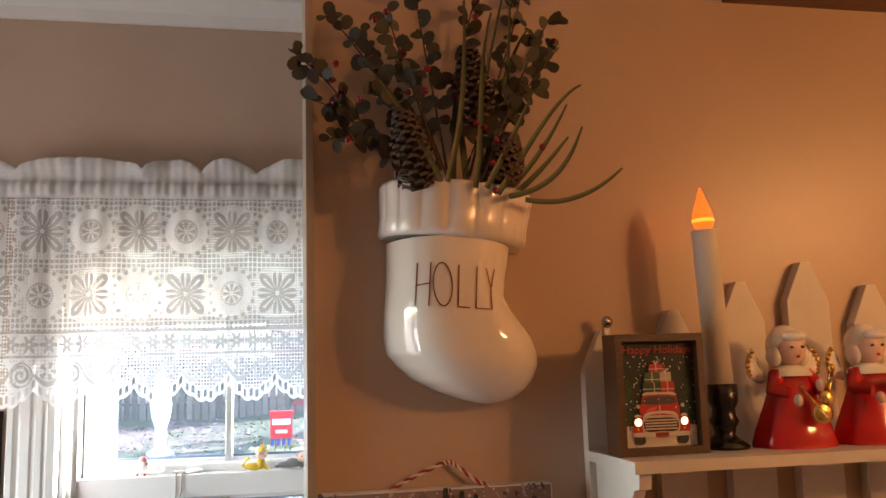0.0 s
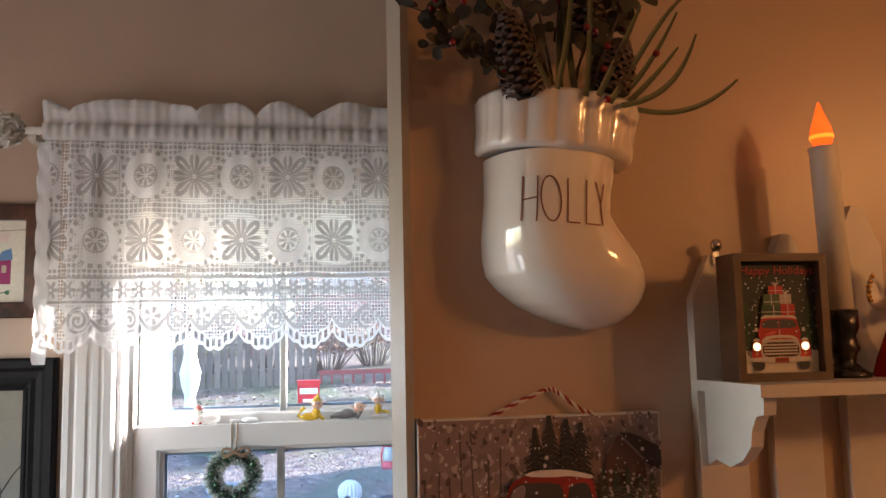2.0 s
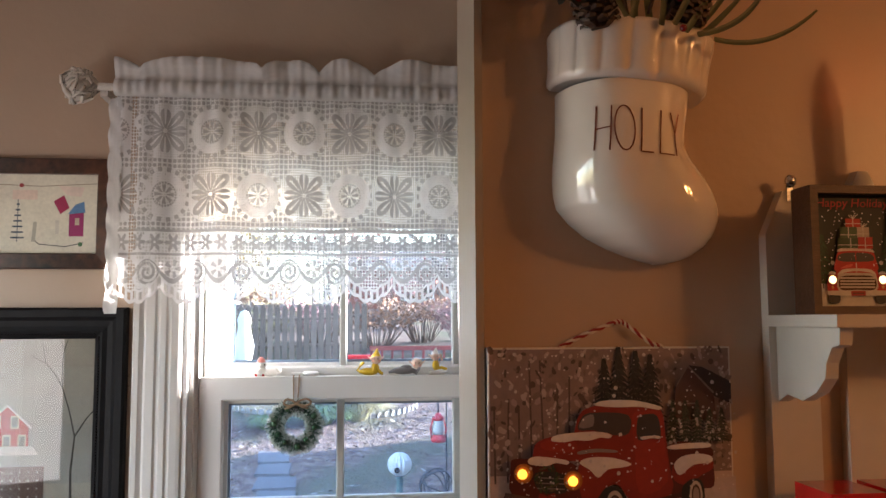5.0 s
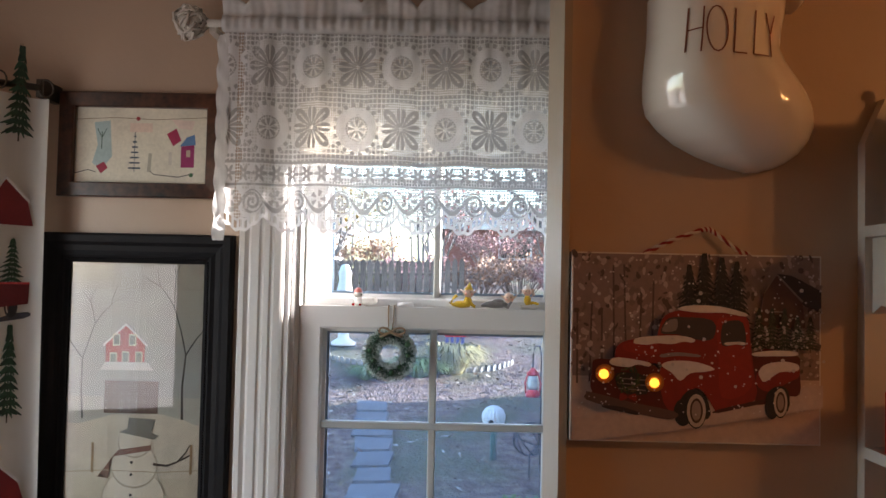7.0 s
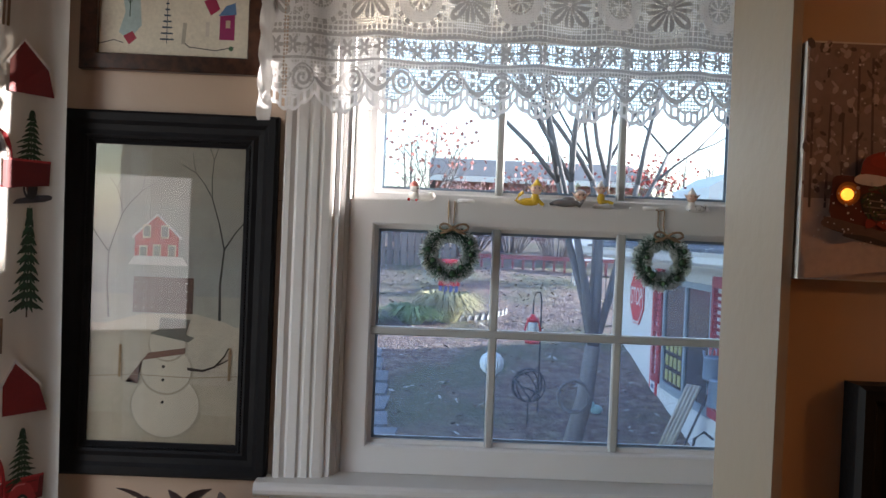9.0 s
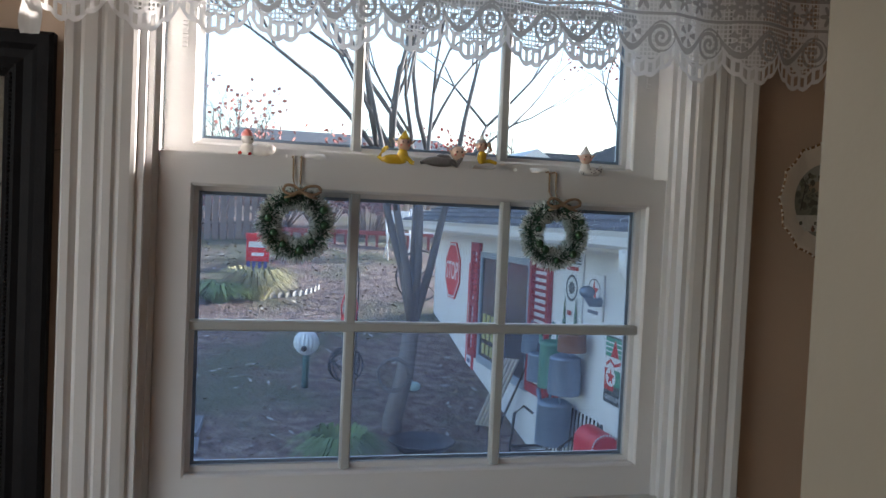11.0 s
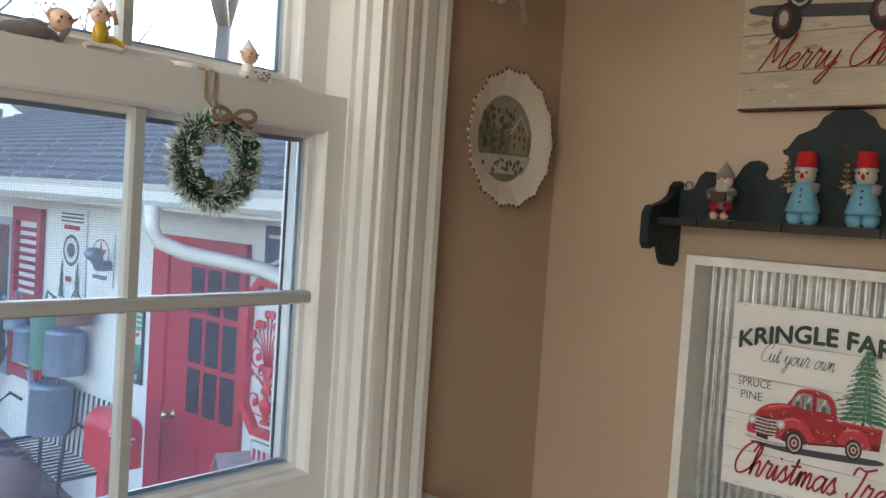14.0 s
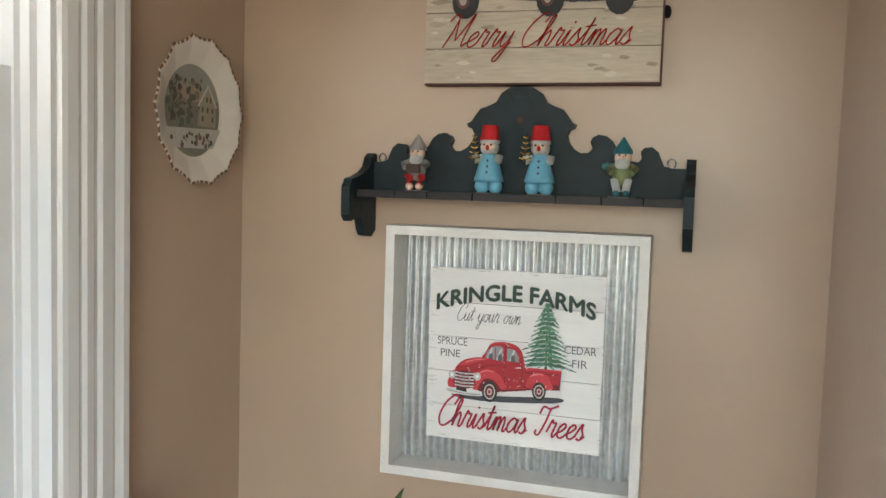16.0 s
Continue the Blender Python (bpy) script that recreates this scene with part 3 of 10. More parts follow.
for x0, s in ((-0.299, 1), (0.654, -1)):
    bm = bmesh.new()
    pts = [(0, YW - 0.010), (0.012, YW - 0.010), (0.012, YW + 0.010), (0.022, YW + 0.012), (0.022, YW + 0.026), (0.030, YW + 0.028), (0.030, 2.375), (0, 2.375)]
    prism(bm, [(x0 + s * a, b) for a, b in pts], lambda a, b, d: (a, b, d), 0.857, 2.029)
    part("jamb", bm, vinyl_white, win)


def sash(name, x0, x1, z0, z1, g, yf, yb, bars, rows):
    """A sash with its glass hole g = (x0, x1, z0, z1), bars between the panes."""
    gx0, gx1, gz0, gz1 = g
    bm = bmesh.new()
    outer = [(x0, z0), (x1, z0), (x1, z1), (x0, z1)]
    inner = [(gx0, gz0), (gx1, gz0), (gx1, gz1), (gx0, gz1)]
    lip = 0.008
    inner2 = [(gx0 + lip, gz0 + lip), (gx1 - lip, gz0 + lip), (gx1 - lip, gz1 - lip), (gx0 + lip, gz1 - lip)]
    inner1 = [(gx0 - 0.004, gz0 - 0.004), (gx1 + 0.004, gz0 - 0.004), (gx1 + 0.004, gz1 + 0.004), (gx0 - 0.004, gz1 + 0.004)]
    loops = [(outer, yb), (outer, yf), (inner1, yf), (inner, yf + 0.004), (inner, yf + 0.024), (inner2, yf + 0.026), (inner2, yb)]
    rings = [[bm.verts.new((p[0], y, p[1])) for p in ring] for ring, y in loops]
    for a, b in zip(rings, rings[1:] + rings[:1]):
        for i in range(4):
            bm.faces.new((a[i], a[(i + 1) % 4], b[(i + 1) % 4], b[i]))
    sh = part(name, bm, vinyl_white, win)
    xs = [gx0 + lip] + bars + [gx1 - lip]
    zs = [gz0 + lip] + rows + [gz1 - lip]
    for i, b in enumerate(bars):
        bm = bmesh.new()
        prism(bm, [(b - 0.009, yf + 0.03), (b - 0.009, yf + 0.018), (b - 0.006, yf + 0.013), (b + 0.006, yf + 0.013), (b + 0.009, yf + 0.018), (b + 0.009, yf + 0.03)], lambda p, q, d: (p, q, d), gz0 + 0.001, gz1 - 0.001)
        part("muntin", bm, backlit_grille, sh)
    for r in rows:
        bm = bmesh.new()
        prism(bm, [(r - 0.009, yf + 0.030), (r - 0.009, yf + 0.016), (r - 0.006, yf + 0.011), (r + 0.006, yf + 0.011), (r + 0.009, yf + 0.016), (r + 0.009, yf + 0.030)], lambda p, q, d: (d, q, p), gx0 + 0.001, gx1 - 0.001)
        part("muntin", bm, backlit_grille, sh)
    for a, b in zip(xs, xs[1:]):
        for c, e in zip(zs, zs[1:]):
            bm = bmesh.new()
            box(bm, a, b, yf + 0.034, yf + 0.037, c, e)
            pn = part("pane", bm, pane_glass, sh)
            pn.visible_shadow = False
    bm = bmesh.new()
    for d in ((gx0 + lip, gx1 - lip, gz0 + lip, gz0 + lip + 0.006), (gx0 + lip, gx1 - lip, gz1 - lip - 0.006, gz1 - lip)):
        box(bm, d[0], d[1], yf + 0.040, yf + 0.044, d[2], d[3])
    for d in ((gx0 + lip, gx0 + lip + 0.006), (gx1 - lip - 0.006, gx1 - lip)):
        box(bm, d[0], d[1], yf + 0.040, yf + 0.044, gz0 + lip + 0.006, gz1 - lip - 0.006)
    part("spacer", bm, spacer_grey, sh)
    return sh


sash("lower_sash", -0.268, 0.630, 0.858, 1.445, (-0.215, 0.588, 0.917, 1.392), 2.247, 2.292, [0.050, 0.321], [1.163])
sash("upper_sash", -0.266, 0.628, 1.415, 2.028, (-0.216, 0.576, 1.466, 1.985), 2.296, 2.345, [0.055, 0.326], [1.75])
# insect screen outside the lower half
screen_mesh = bpy.data.materials.new("screen_mesh")
screen_mesh.use_nodes = True
nt = screen_mesh.node_tree
nt.nodes.remove(nt.nodes["Principled BSDF"])
di, tr, mx = nt.nodes.new("ShaderNodeBsdfDiffuse"), nt.nodes.new("ShaderNodeBsdfTransparent"), nt.nodes.new("ShaderNodeMixShader")
# wires are tinted blue to imitate the blue haze of outdoor light
di.inputs[0].default_value = (0.30, 0.34, 0.46, 1)
tl = nt.nodes.new("ShaderNodeBsdfTranslucent")
tl.inputs[0].default_value = (0.32, 0.40, 0.62, 1)
md = nt.nodes.new("ShaderNodeMixShader")
md.inputs[0].default_value = 0.5
nt.links.new(di.outputs[0], md.inputs[1])
nt.links.new(tl.outputs[0], md.inputs[2])
tc = nt.nodes.new("ShaderNodeTexCoord")
sp = nt.nodes.new("ShaderNodeSeparateXYZ")
nt.links.new(tc.outputs["Object"], sp.inputs[0])
wires = []
for axis in (0, 2):
    dv, fr_, ls = nt.nodes.new("ShaderNodeMath"), nt.nodes.new("ShaderNodeMath"), nt.nodes.new("ShaderNodeMath")
    dv.operation, fr_.operation, ls.operation = "DIVIDE", "FRACT", "LESS_THAN"
    dv.inputs[1].default_value, ls.inputs[1].default_value = 0.0030, 0.30
    nt.links.new(sp.outputs[axis], dv.inputs[0])
    nt.links.new(dv.outputs[0], fr_.inputs[0])
    nt.links.new(fr_.outputs[0], ls.inputs[0])
    wires.append(ls)
wire = nt.nodes.new("ShaderNodeMath")
wire.operation = "MAXIMUM"
nt.links.new(wires[0].outputs[0], wire.inputs[0])
nt.links.new(wires[1].outputs[0], wire.inputs[1])
share = nt.nodes.new("ShaderNodeMath")
share.operation = "MULTIPLY"
share.inputs[1].default_value = 0.15
nt.links.new(wire.outputs[0], share.inputs[0])
nt.links.new(share.outputs[0], mx.inputs[0])
nt.links.new(tr.outputs[0], mx.inputs[1])
nt.links.new(md.outputs[0], mx.inputs[2])
nt.links.new(mx.outputs[0], nt.nodes["Material Output"].inputs[0])
bm = bmesh.new()
box(bm, -0.262, 0.625, 2.3535, 2.3540, 0.862, 1.455)
scr = part("insect_screen", bm, screen_mesh, win, "fine grey insect screen")
gasket = mat("gasket_black", (0.03, 0.034, 0.04), 0.6)
bm = bmesh.new()
for x0, x1, z0, z1 in ((-0.268, -0.254, 0.858, 1.458), (0.610, 0.6235, 0.858, 1.458), (-0.254, 0.610, 0.858, 0.874), (-0.254, 0.610, 1.446, 1.458)):
    box(bm, x0, x1, 2.350, 2.362, z0, z1)
part("screen_frame", bm, vinyl_white, scr, "white metal screen frame")
bm = bmesh.new()
for x0, x1, z0, z1 in ((-0.254, -0.250, 0.874, 1.446), (0.606, 0.610, 0.874, 1.446), (-0.250, 0.606, 0.874, 0.878)):
    box(bm, x0, x1, 2.3505, 2.3530, z0, z1)
part("spline", bm, gasket, scr, "black screen spline")
for lx in (-0.02, 0.385):
    bm = bmesh.new()
    lathe(bm, [(0.001, 1.4455), (0.020, 1.4455), (0.020, 1.451), (0.016, 1.455), (0.001, 1.456)], (lx, 2.280, 0), 14)
    box(bm, lx - 0.045, lx - 0.01, 2.272, 2.290, 1.4457, 1.452)
    part("sash_lock", bm, vinyl_white, win, "white plastic sash lock")
for tx in (-0.238, 0.602):
    bm = bmesh.new()
    for k in range(7):
        box(bm, tx - 0.004, tx + 0.004, 2.291, 2.2955, 1.62 + k * 0.007, 1.625 + k * 0.007)
    part("tilt_latch", bm, vinyl_white, win, "ribbed white tilt latch")

# ---------------------------------------------------------------- lace valance


def lace_material():
    m = bpy.data.materials.new("lace")
    m.use_nodes = True
    nt = m.node_tree
    N, L = nt.nodes, nt.links.new

    def val(x):
        return x

    def op(kind, a, b=0.0, c=0.0):
        n = N.new("ShaderNodeMath")
        n.operation = kind
        for i, s in enumerate((a, b, c)):
            if isinstance(s, (int, float)):
                n.inputs[i].default_value = s
            else:
                L(s, n.inputs[i])
        return n.outputs[0]

    uv = N.new("ShaderNodeUVMap")
    sep = N.new("ShaderNodeSeparateXYZ")
    L(uv.outputs[0], sep.inputs[0])
    u, v = sep.outputs[0], sep.outputs[1]      # metres along, metres down from the rod
    CW, CH = 0.118, 0.140

    def lt(a, b):
        return op("LESS_THAN", a, b)

    def gt(a, b):
        return op("GREATER_THAN", a, b)

    def band(x, a, b):
        return op("MULTIPLY", gt(x, a), lt(x, b))

    # fine net: open holes in a square mesh
    def mesh(pitch, open_part):
        hu = op("ABSOLUTE", op("SUBTRACT", op("FRACT", op("DIVIDE", u, pitch)), 0.5))
        hv = op("ABSOLUTE", op("SUBTRACT", op("FRACT", op("DIVIDE", v, pitch)), 0.5))
        return lt(op("MAXIMUM", hu, hv), open_part / 2)

    net = mesh(0.0056, 0.62)
    fine = mesh(0.0026, 0.35)
    # cells in a chequer: medallion or flower
    cu = op("DIVIDE", op("ADD", u, 0.1713), CW)
    cv = op("DIVIDE", op("SUBTRACT", v, 0.022), CH)
    iu, iv = op("FLOOR", cu), op("FLOOR", cv)
    par = op("FLOORED_MODULO", op("ADD", iu, iv), 2.0)
    x = op("MULTIPLY", op("SUBTRACT", op("FRACT", cu), 0.5), 0.103)
    y = op("MULTIPLY", op("SUBTRACT", op("FRACT", cv), 0.5), 0.130)
    r = op("SQRT", op("ADD", op("MULTIPLY", x, x), op("MULTIPLY", y, y)))
    th = op("ARCTAN2", y, x)
    wave8 = op("COSINE", op("MULTIPLY", th, 8.0))
    fold4 = op("ABSOLUTE", op("COSINE", op("MULTIPLY", th, 4.0)))
    wave18 = op("COSINE", op("MULTIPLY", th, 18.0))
    # medallion: half-tone disc, close-worked rosette and ring, a wreath of knots
    disc = lt(r, 0.046)
    rosette = op("MULTIPLY", op("MULTIPLY", lt(r, 0.020), gt(r, 0.005)), gt(wave8, -0.15))
    hubring = op("MULTIPLY", band(r, 0.0215, 0.0255), gt(op("COSINE", op("MULTIPLY", th, 26.0)), -0.6))
    dots = op("MULTIPLY", band(r, 0.047, 0.056), gt(wave18, 0.05))
    med_solid = op("MAXIMUM", dots, op("MAXIMUM", rosette, hubring))
    half = op("MULTIPLY", op("MULTIPLY", par, disc), gt(r, 0.0255))
    # flower: eight broad petals with a slit down each
    petal = op("MULTIPLY", lt(r, op("ADD", 0.014, op("MULTIPLY", op("MULTIPLY", op("POWER", fold4, 0.55), op("ADD", 0.74, op("MULTIPLY", op("ABSOLUTE", op("SINE", op("MULTIPLY", th, 2.0))), 0.30))), 0.040))), gt(r, 0.0045))
    petal = op("MULTIPLY", petal, gt(fold4, 0.16))
    vein = op("MULTIPLY", gt(fold4, 0.965), band(r, 0.013, 0.044))
    flo_solid = op("MULTIPLY", petal, op("SUBTRACT", 1.0, vein))
    knots = op("MULTIPLY", op("SINE", op("MULTIPLY", u, 2 * math.pi / 0.0236)), op("SINE", op("MULTIPLY", v, 2 * math.pi / 0.0233)))
    corner = op("MULTIPLY", gt(r, 0.058), gt(op("ABSOLUTE", knots), 0.40))
    cell = op("MAXIMUM", op("ADD", op("MULTIPLY", par, med_solid), op("MULTIPLY", op("SUBTRACT", 1.0, par), flo_solid)), corner)
    # border bands
    line1 = band(v, 0.308, 0.314)
    line2 = band(v, 0.360, 0.365)
    fx = op("MULTIPLY", op("SUBTRACT", op("FRACT", op("DIVIDE", u, 0.042)), 0.5), 0.042)
    fy = op("SUBTRACT", v, 0.337)
    fr = op("SQRT", op("ADD", op("MULTIPLY", fx, fx), op("MULTIPLY", fy, fy)))
    fth = op("COSINE", op("MULTIPLY", op("ARCTAN2", fy, fx), 6.0))
    floret = op("MULTIPLY", lt(fr, op("ADD", 0.0145, op("MULTIPLY", fth, 0.006))), gt(fr, 0.003))
    # scrolls: a broad wave, a spiral curl in each bay and small leaves below
    ph = op("MULTIPLY", u, 2 * math.pi / 0.118)
    s1 = op("ABSOLUTE", op("SUBTRACT", v, op("ADD", 0.400, op("MULTIPLY", op("SINE", ph), 0.021))))
    scroll = lt(s1, 0.0055)
    sx = op("MULTIPLY", op("SUBTRACT", op("FRACT", op("DIVIDE", op("ADD", u, 0.0885), 0.118)), 0.5), 0.118)
    sy = op("SUBTRACT", v, 0.402)
    sr = op("SQRT", op("ADD", op("MULTIPLY", sx, sx), op("MULTIPLY", sy, sy)))
    sth = op("ARCTAN2", sy, sx)
    turn = op("FRACT", op("ADD", op("DIVIDE", sr, 0.0125), op("DIVIDE", sth, 2 * math.pi)))
    curl = op("MULTIPLY", lt(sr, 0.027), lt(turn, 0.52))
    lx2 = op("MULTIPLY", op("SUBTRACT", op("FRACT", op("DIVIDE", op("ADD", u, 0.0295), 0.118)), 0.5), 0.118)
    ly2 = op("SUBTRACT", v, 0.394)
    lr = op("SQRT", op("ADD", op("MULTIPLY", lx2, lx2), op("MULTIPLY", ly2, ly2)))
    fan = op("MULTIPLY", band(lr, 0.006, 0.020), gt(op("COSINE", op("MULTIPLY", op("ARCTAN2", ly2, lx2), 5.0)), 0.1))
    scroll = op("MAXIMUM", op("MAXIMUM", op("MULTIPLY", scroll, gt(sr, 0.024)), curl), fan)
    swag = op("ADD", 0.432, op("MULTIPLY", op("ABSOLUTE", op("SINE", op("MULTIPLY", u, math.pi / 0.118))), 0.010))
    scroll = op("MAXIMUM", scroll, lt(op("ABSOLUTE", op("SUBTRACT", v, swag)), 0.003))
    # scallop edge: solid rim with round eyelets
    scal = op("ADD", 0.434, op("ADD", op("MULTIPLY", op("ABSOLUTE", op("SINE", op("MULTIPLY", u, math.pi / 0.118))), 0.032), op("MULTIPLY", op("ABSOLUTE", op("SINE", op("MULTIPLY", u, 4 * math.pi / 0.118))), 0.006)))
    depth = op("SUBTRACT", scal, v)
    rim = lt(depth, 0.005)
    ey = op("MULTIPLY", band(depth, 0.008, 0.024), gt(op("COSINE", op("MULTIPLY", u, 2 * math.pi / 0.0147)), -0.1))
    edge_zone = lt(depth, 0.030)
    edge_solid = op("MAXIMUM", rim, op("SUBTRACT", 1.0, ey))
    body = lt(v, 0.308)
    solid = op("MAXIMUM", op("MULTIPLY", body, cell), op("MAXIMUM", op("MAXIMUM", line1, line2), op("MAXIMUM", op("MULTIPLY", band(v, 0.314, 0.360), floret), op("MULTIPLY", gt(v, 0.365), scroll))))
    top = lt(v, 0.018)
    open_net = op("SUBTRACT", 1.0, net)
    open_fine = op("SUBTRACT", 1.0, op("MULTIPLY", fine, 0.15))
    thread = op("MAXIMUM", op("MULTIPLY", solid, open_fine), op("MAXIMUM", op("MAXIMUM", open_net, top), op("MULTIPLY", half, op("SUBTRACT", 1.0, op("MULTIPLY", fine, 0.7)))))
    wide = mesh(0.0075, 0.66)
    band_thread = op("MAXIMUM", op("MULTIPLY", solid, 1.0), op("SUBTRACT", 1.0, wide))
    inb = op("MULTIPLY", gt(v, 0.314), op("SUBTRACT", 1.0, edge_zone))
    thread = op("ADD", op("MULTIPLY", inb, band_thread), op("MULTIPLY", op("SUBTRACT", 1.0, inb), thread))
    thread = op("ADD", op("MULTIPLY", edge_zone, edge_solid), op("MULTIPLY", op("SUBTRACT", 1.0, edge_zone), thread))
    # side borders: plain selvedge and an upright winding band
    d = op("MINIMUM", u, op("SUBTRACT", 1.55, u))
    wind = lt(op("ABSOLUTE", op("SUBTRACT", d, op("ADD", 0.070, op("MULTIPLY", op("SINE", op("MULTIPLY", v, 2 * math.pi / 0.098)), 0.019)))), 0.0065)
    wy = op("MULTIPLY", op("SUBTRACT", op("FRACT", op("DIVIDE", v, 0.049)), 0.5), 0.049)
    wx = op("SUBTRACT", d, 0.070)
    wr = op("SQRT", op("ADD", op("MULTIPLY", wx, wx), op("MULTIPLY", wy, wy)))
    wind = op("MAXIMUM", wind, lt(op("ABSOLUTE", op("SUBTRACT", wr, 0.013)), 0.0035))
    selv = op("MAXIMUM", lt(d, 0.040), op("MULTIPLY", gt(d, 0.096), lt(d, 0.104)))
    side_thread = op("MAXIMUM", op("MAXIMUM", wind, op("MULTIPLY", selv, open_fine)), op("SUBTRACT", 1.0, wide))
    in_side = op("MULTIPLY", lt(d, 0.104), op("SUBTRACT", 1.0, edge_zone))
    thread = op("ADD", op("MULTIPLY", in_side, side_thread), op("MULTIPLY", op("SUBTRACT", 1.0, in_side), thread))
    alpha = op("MULTIPLY", thread, gt(depth, 0.0))
    N.remove(N["Principled BSDF"])
    di = N.new("ShaderNodeBsdfDiffuse")
    di.inputs[0].default_value = (0.56, 0.54, 0.51, 1)
    # backlit look put into the colour: close-worked parts greyer, open net brighter
    backlit_yarn = N.new("ShaderNodeMix")
    backlit_yarn.data_type = "RGBA"
    backlit_yarn.inputs[6].default_value, backlit_yarn.inputs[7].default_value = (0.88, 0.875, 0.87, 1), (0.51, 0.50, 0.49, 1)
    L(op("MULTIPLY", solid, op("SUBTRACT", 1.0, edge_zone)), backlit_yarn.inputs[0])
    L(backlit_yarn.outputs[2], di.inputs[0])
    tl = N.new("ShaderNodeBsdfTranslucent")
    L(backlit_yarn.outputs[2], tl.inputs[0])
    mx = N.new("ShaderNodeMixShader")
    mx.inputs[0].default_value = 0.45
    L(di.outputs[0], mx.inputs[1])
    L(tl.outputs[0], mx.inputs[2])
    tr = N.new("ShaderNodeBsdfTransparent")
    mo = N.new("ShaderNodeMixShader")
    L(alpha, mo.inputs[0])
    L(tr.outputs[0], mo.inputs[1])
    L(mx.outputs[0], mo.inputs[2])
    L(mo.outputs[0], N["Material Output"].inputs[0])
    return m


def cloth_material(name, col, share):
    m = bpy.data.materials.new(name)
    m.use_nodes = True
    nt = m.node_tree
    nt.nodes.remove(nt.nodes["Principled BSDF"])
    di = nt.nodes.new("ShaderNodeBsdfDiffuse")
    tl = nt.nodes.new("ShaderNodeBsdfTranslucent")
    no = nt.nodes.new("ShaderNodeTexNoise")
    no.inputs["Scale"].default_value = 7
    ra = nt.nodes.new("ShaderNodeMix")
    ra.data_type = "RGBA"
    ra.inputs[6].default_value, ra.inputs[7].default_value = (*[c * 0.82 for c in col], 1), (*col, 1)
    nt.links.new(no.outputs[0], ra.inputs[0])
    nt.links.new(ra.outputs[2], di.inputs[0])
    nt.links.new(ra.outputs[2], tl.inputs[0])
    mx = nt.nodes.new("ShaderNodeMixShader")
    mx.inputs[0].default_value = share
    nt.links.new(di.outputs[0], mx.inputs[1])
    nt.links.new(tl.outputs[0], mx.inputs[2])
    nt.links.new(mx.outputs[0], nt.nodes["Material Output"].inputs[0])
    return m


lace = lace_material()
lace_solid = cloth_material("lace_solid", (0.80, 0.79, 0.77), 0.35)
ROD_Z, ROD_Y = 2.080, 2.128
val_x0, val_x1 = -0.437, 0.878
valance = thing("valance", (0.22, ROD_Y, ROD_Z), "white lace valance gathered on a rod with scalloped hem", "curtain")


def val_wave(x, v):
    k = min(1.0, max(0.0, v / 0.25))
    g = 0.0035 * math.sin(x * 2 * math.pi / 0.041) * (1 - 0.75 * k) + 0.002 * math.sin(x * 97 + 1) * (1 - 0.6 * k)
    return g + 0.011 * k * math.sin(x * 2 * math.pi / 0.155 + 0.6) + 0.006 * k * math.sin(x * 2 * math.pi / 0.31 + 2)


def cloth_sheet(nx, nv, v0, v1, place, uvs=True):
    bm = bmesh.new()
    lay = bm.loops.layers.uv.new("UVMap")
    grid = [[bm.verts.new(place(i / nx, v0 + (v1 - v0) * j / nv)) for i in range(nx + 1)] for j in range(nv + 1)]
    for j in range(nv):
        for i in range(nx):
            f = bm.faces.new((grid[j][i], grid[j][i + 1], grid[j + 1][i + 1], grid[j + 1][i]))
            f.smooth = True
            for lp, (a, b) in zip(f.loops, ((i, j), (i + 1, j), (i + 1, j + 1), (i, j + 1))):
                lp[lay].uv = (1.55 * a / nx, v0 + (v1 - v0) * b / nv)
    return bm


bm = cloth_sheet(360, 40, 0.012, 0.476, lambda s, v: (val_x0 + (val_x1 - val_x0) * s, ROD_Y + 0.022 - 0.012 + val_wave(val_x0 + (val_x1 - val_x0) * s, v), ROD_Z - v * 0.998))
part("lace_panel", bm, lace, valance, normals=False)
# gathered heading: pocket round the rod and a ruffle standing above it
bm = bmesh.new()
rows = [(-0.010, 0.012, 0.0), (-0.020, 0.0, 0.3), (-0.017, -0.012, 0.6), (-0.010, -0.016, 1.0), (0.004, -0.017, 1.0), (0.014, -0.010, 0.8), (0.018, -0.003, 0.6), (0.030, -0.004, 0.9), (0.045, -0.010, 1.1), (0.058, -0.014, 1.3), (0.066, -0.008, 1.4)]
grid = []
nx = 420
for k, (dz, dy, amp) in enumerate(rows):
    ring = []
    for i in range(nx + 1):
        x = val_x0 + (val_x1 - val_x0) * i / nx
        fold = 0.0036 * math.sin(x * 2 * math.pi / 0.046 + 1.8 * math.sin(x * 23)) + 0.0022 * math.sin(x * 2 * math.pi / 0.019 + 2 * math.sin(x * 13))
        lift = (0.022 * abs(math.sin(x * math.pi / 0.17 + 0.9 * math.sin(x * 11))) ** 0.6 - 0.020) if dz > 0.02 else 0.0
        flop = -0.022 * max(0, math.sin(x * 2 * math.pi / 0.19 + 1.1 * math.sin(x * 9))) * (dz - 0.03) / 0.03 if dz > 0.04 else 0.0
        if dz > 0.02:
            fold = 0.4 * fold + 0.005 * math.sin(x * 2 * math.pi / 0.13 + 2.2 * math.sin(x * 7))
        ring.append(bm.verts.new((x, ROD_Y + dy + amp * fold + flop, ROD_Z + dz + lift * (dz - 0.018) / 0.034)))
    grid.append(ring)
for a, b in zip(grid, grid[1:]):
    for i in range(nx):
        bm.faces.new((a[i], a[i + 1], b[i + 1], b[i])).smooth = True
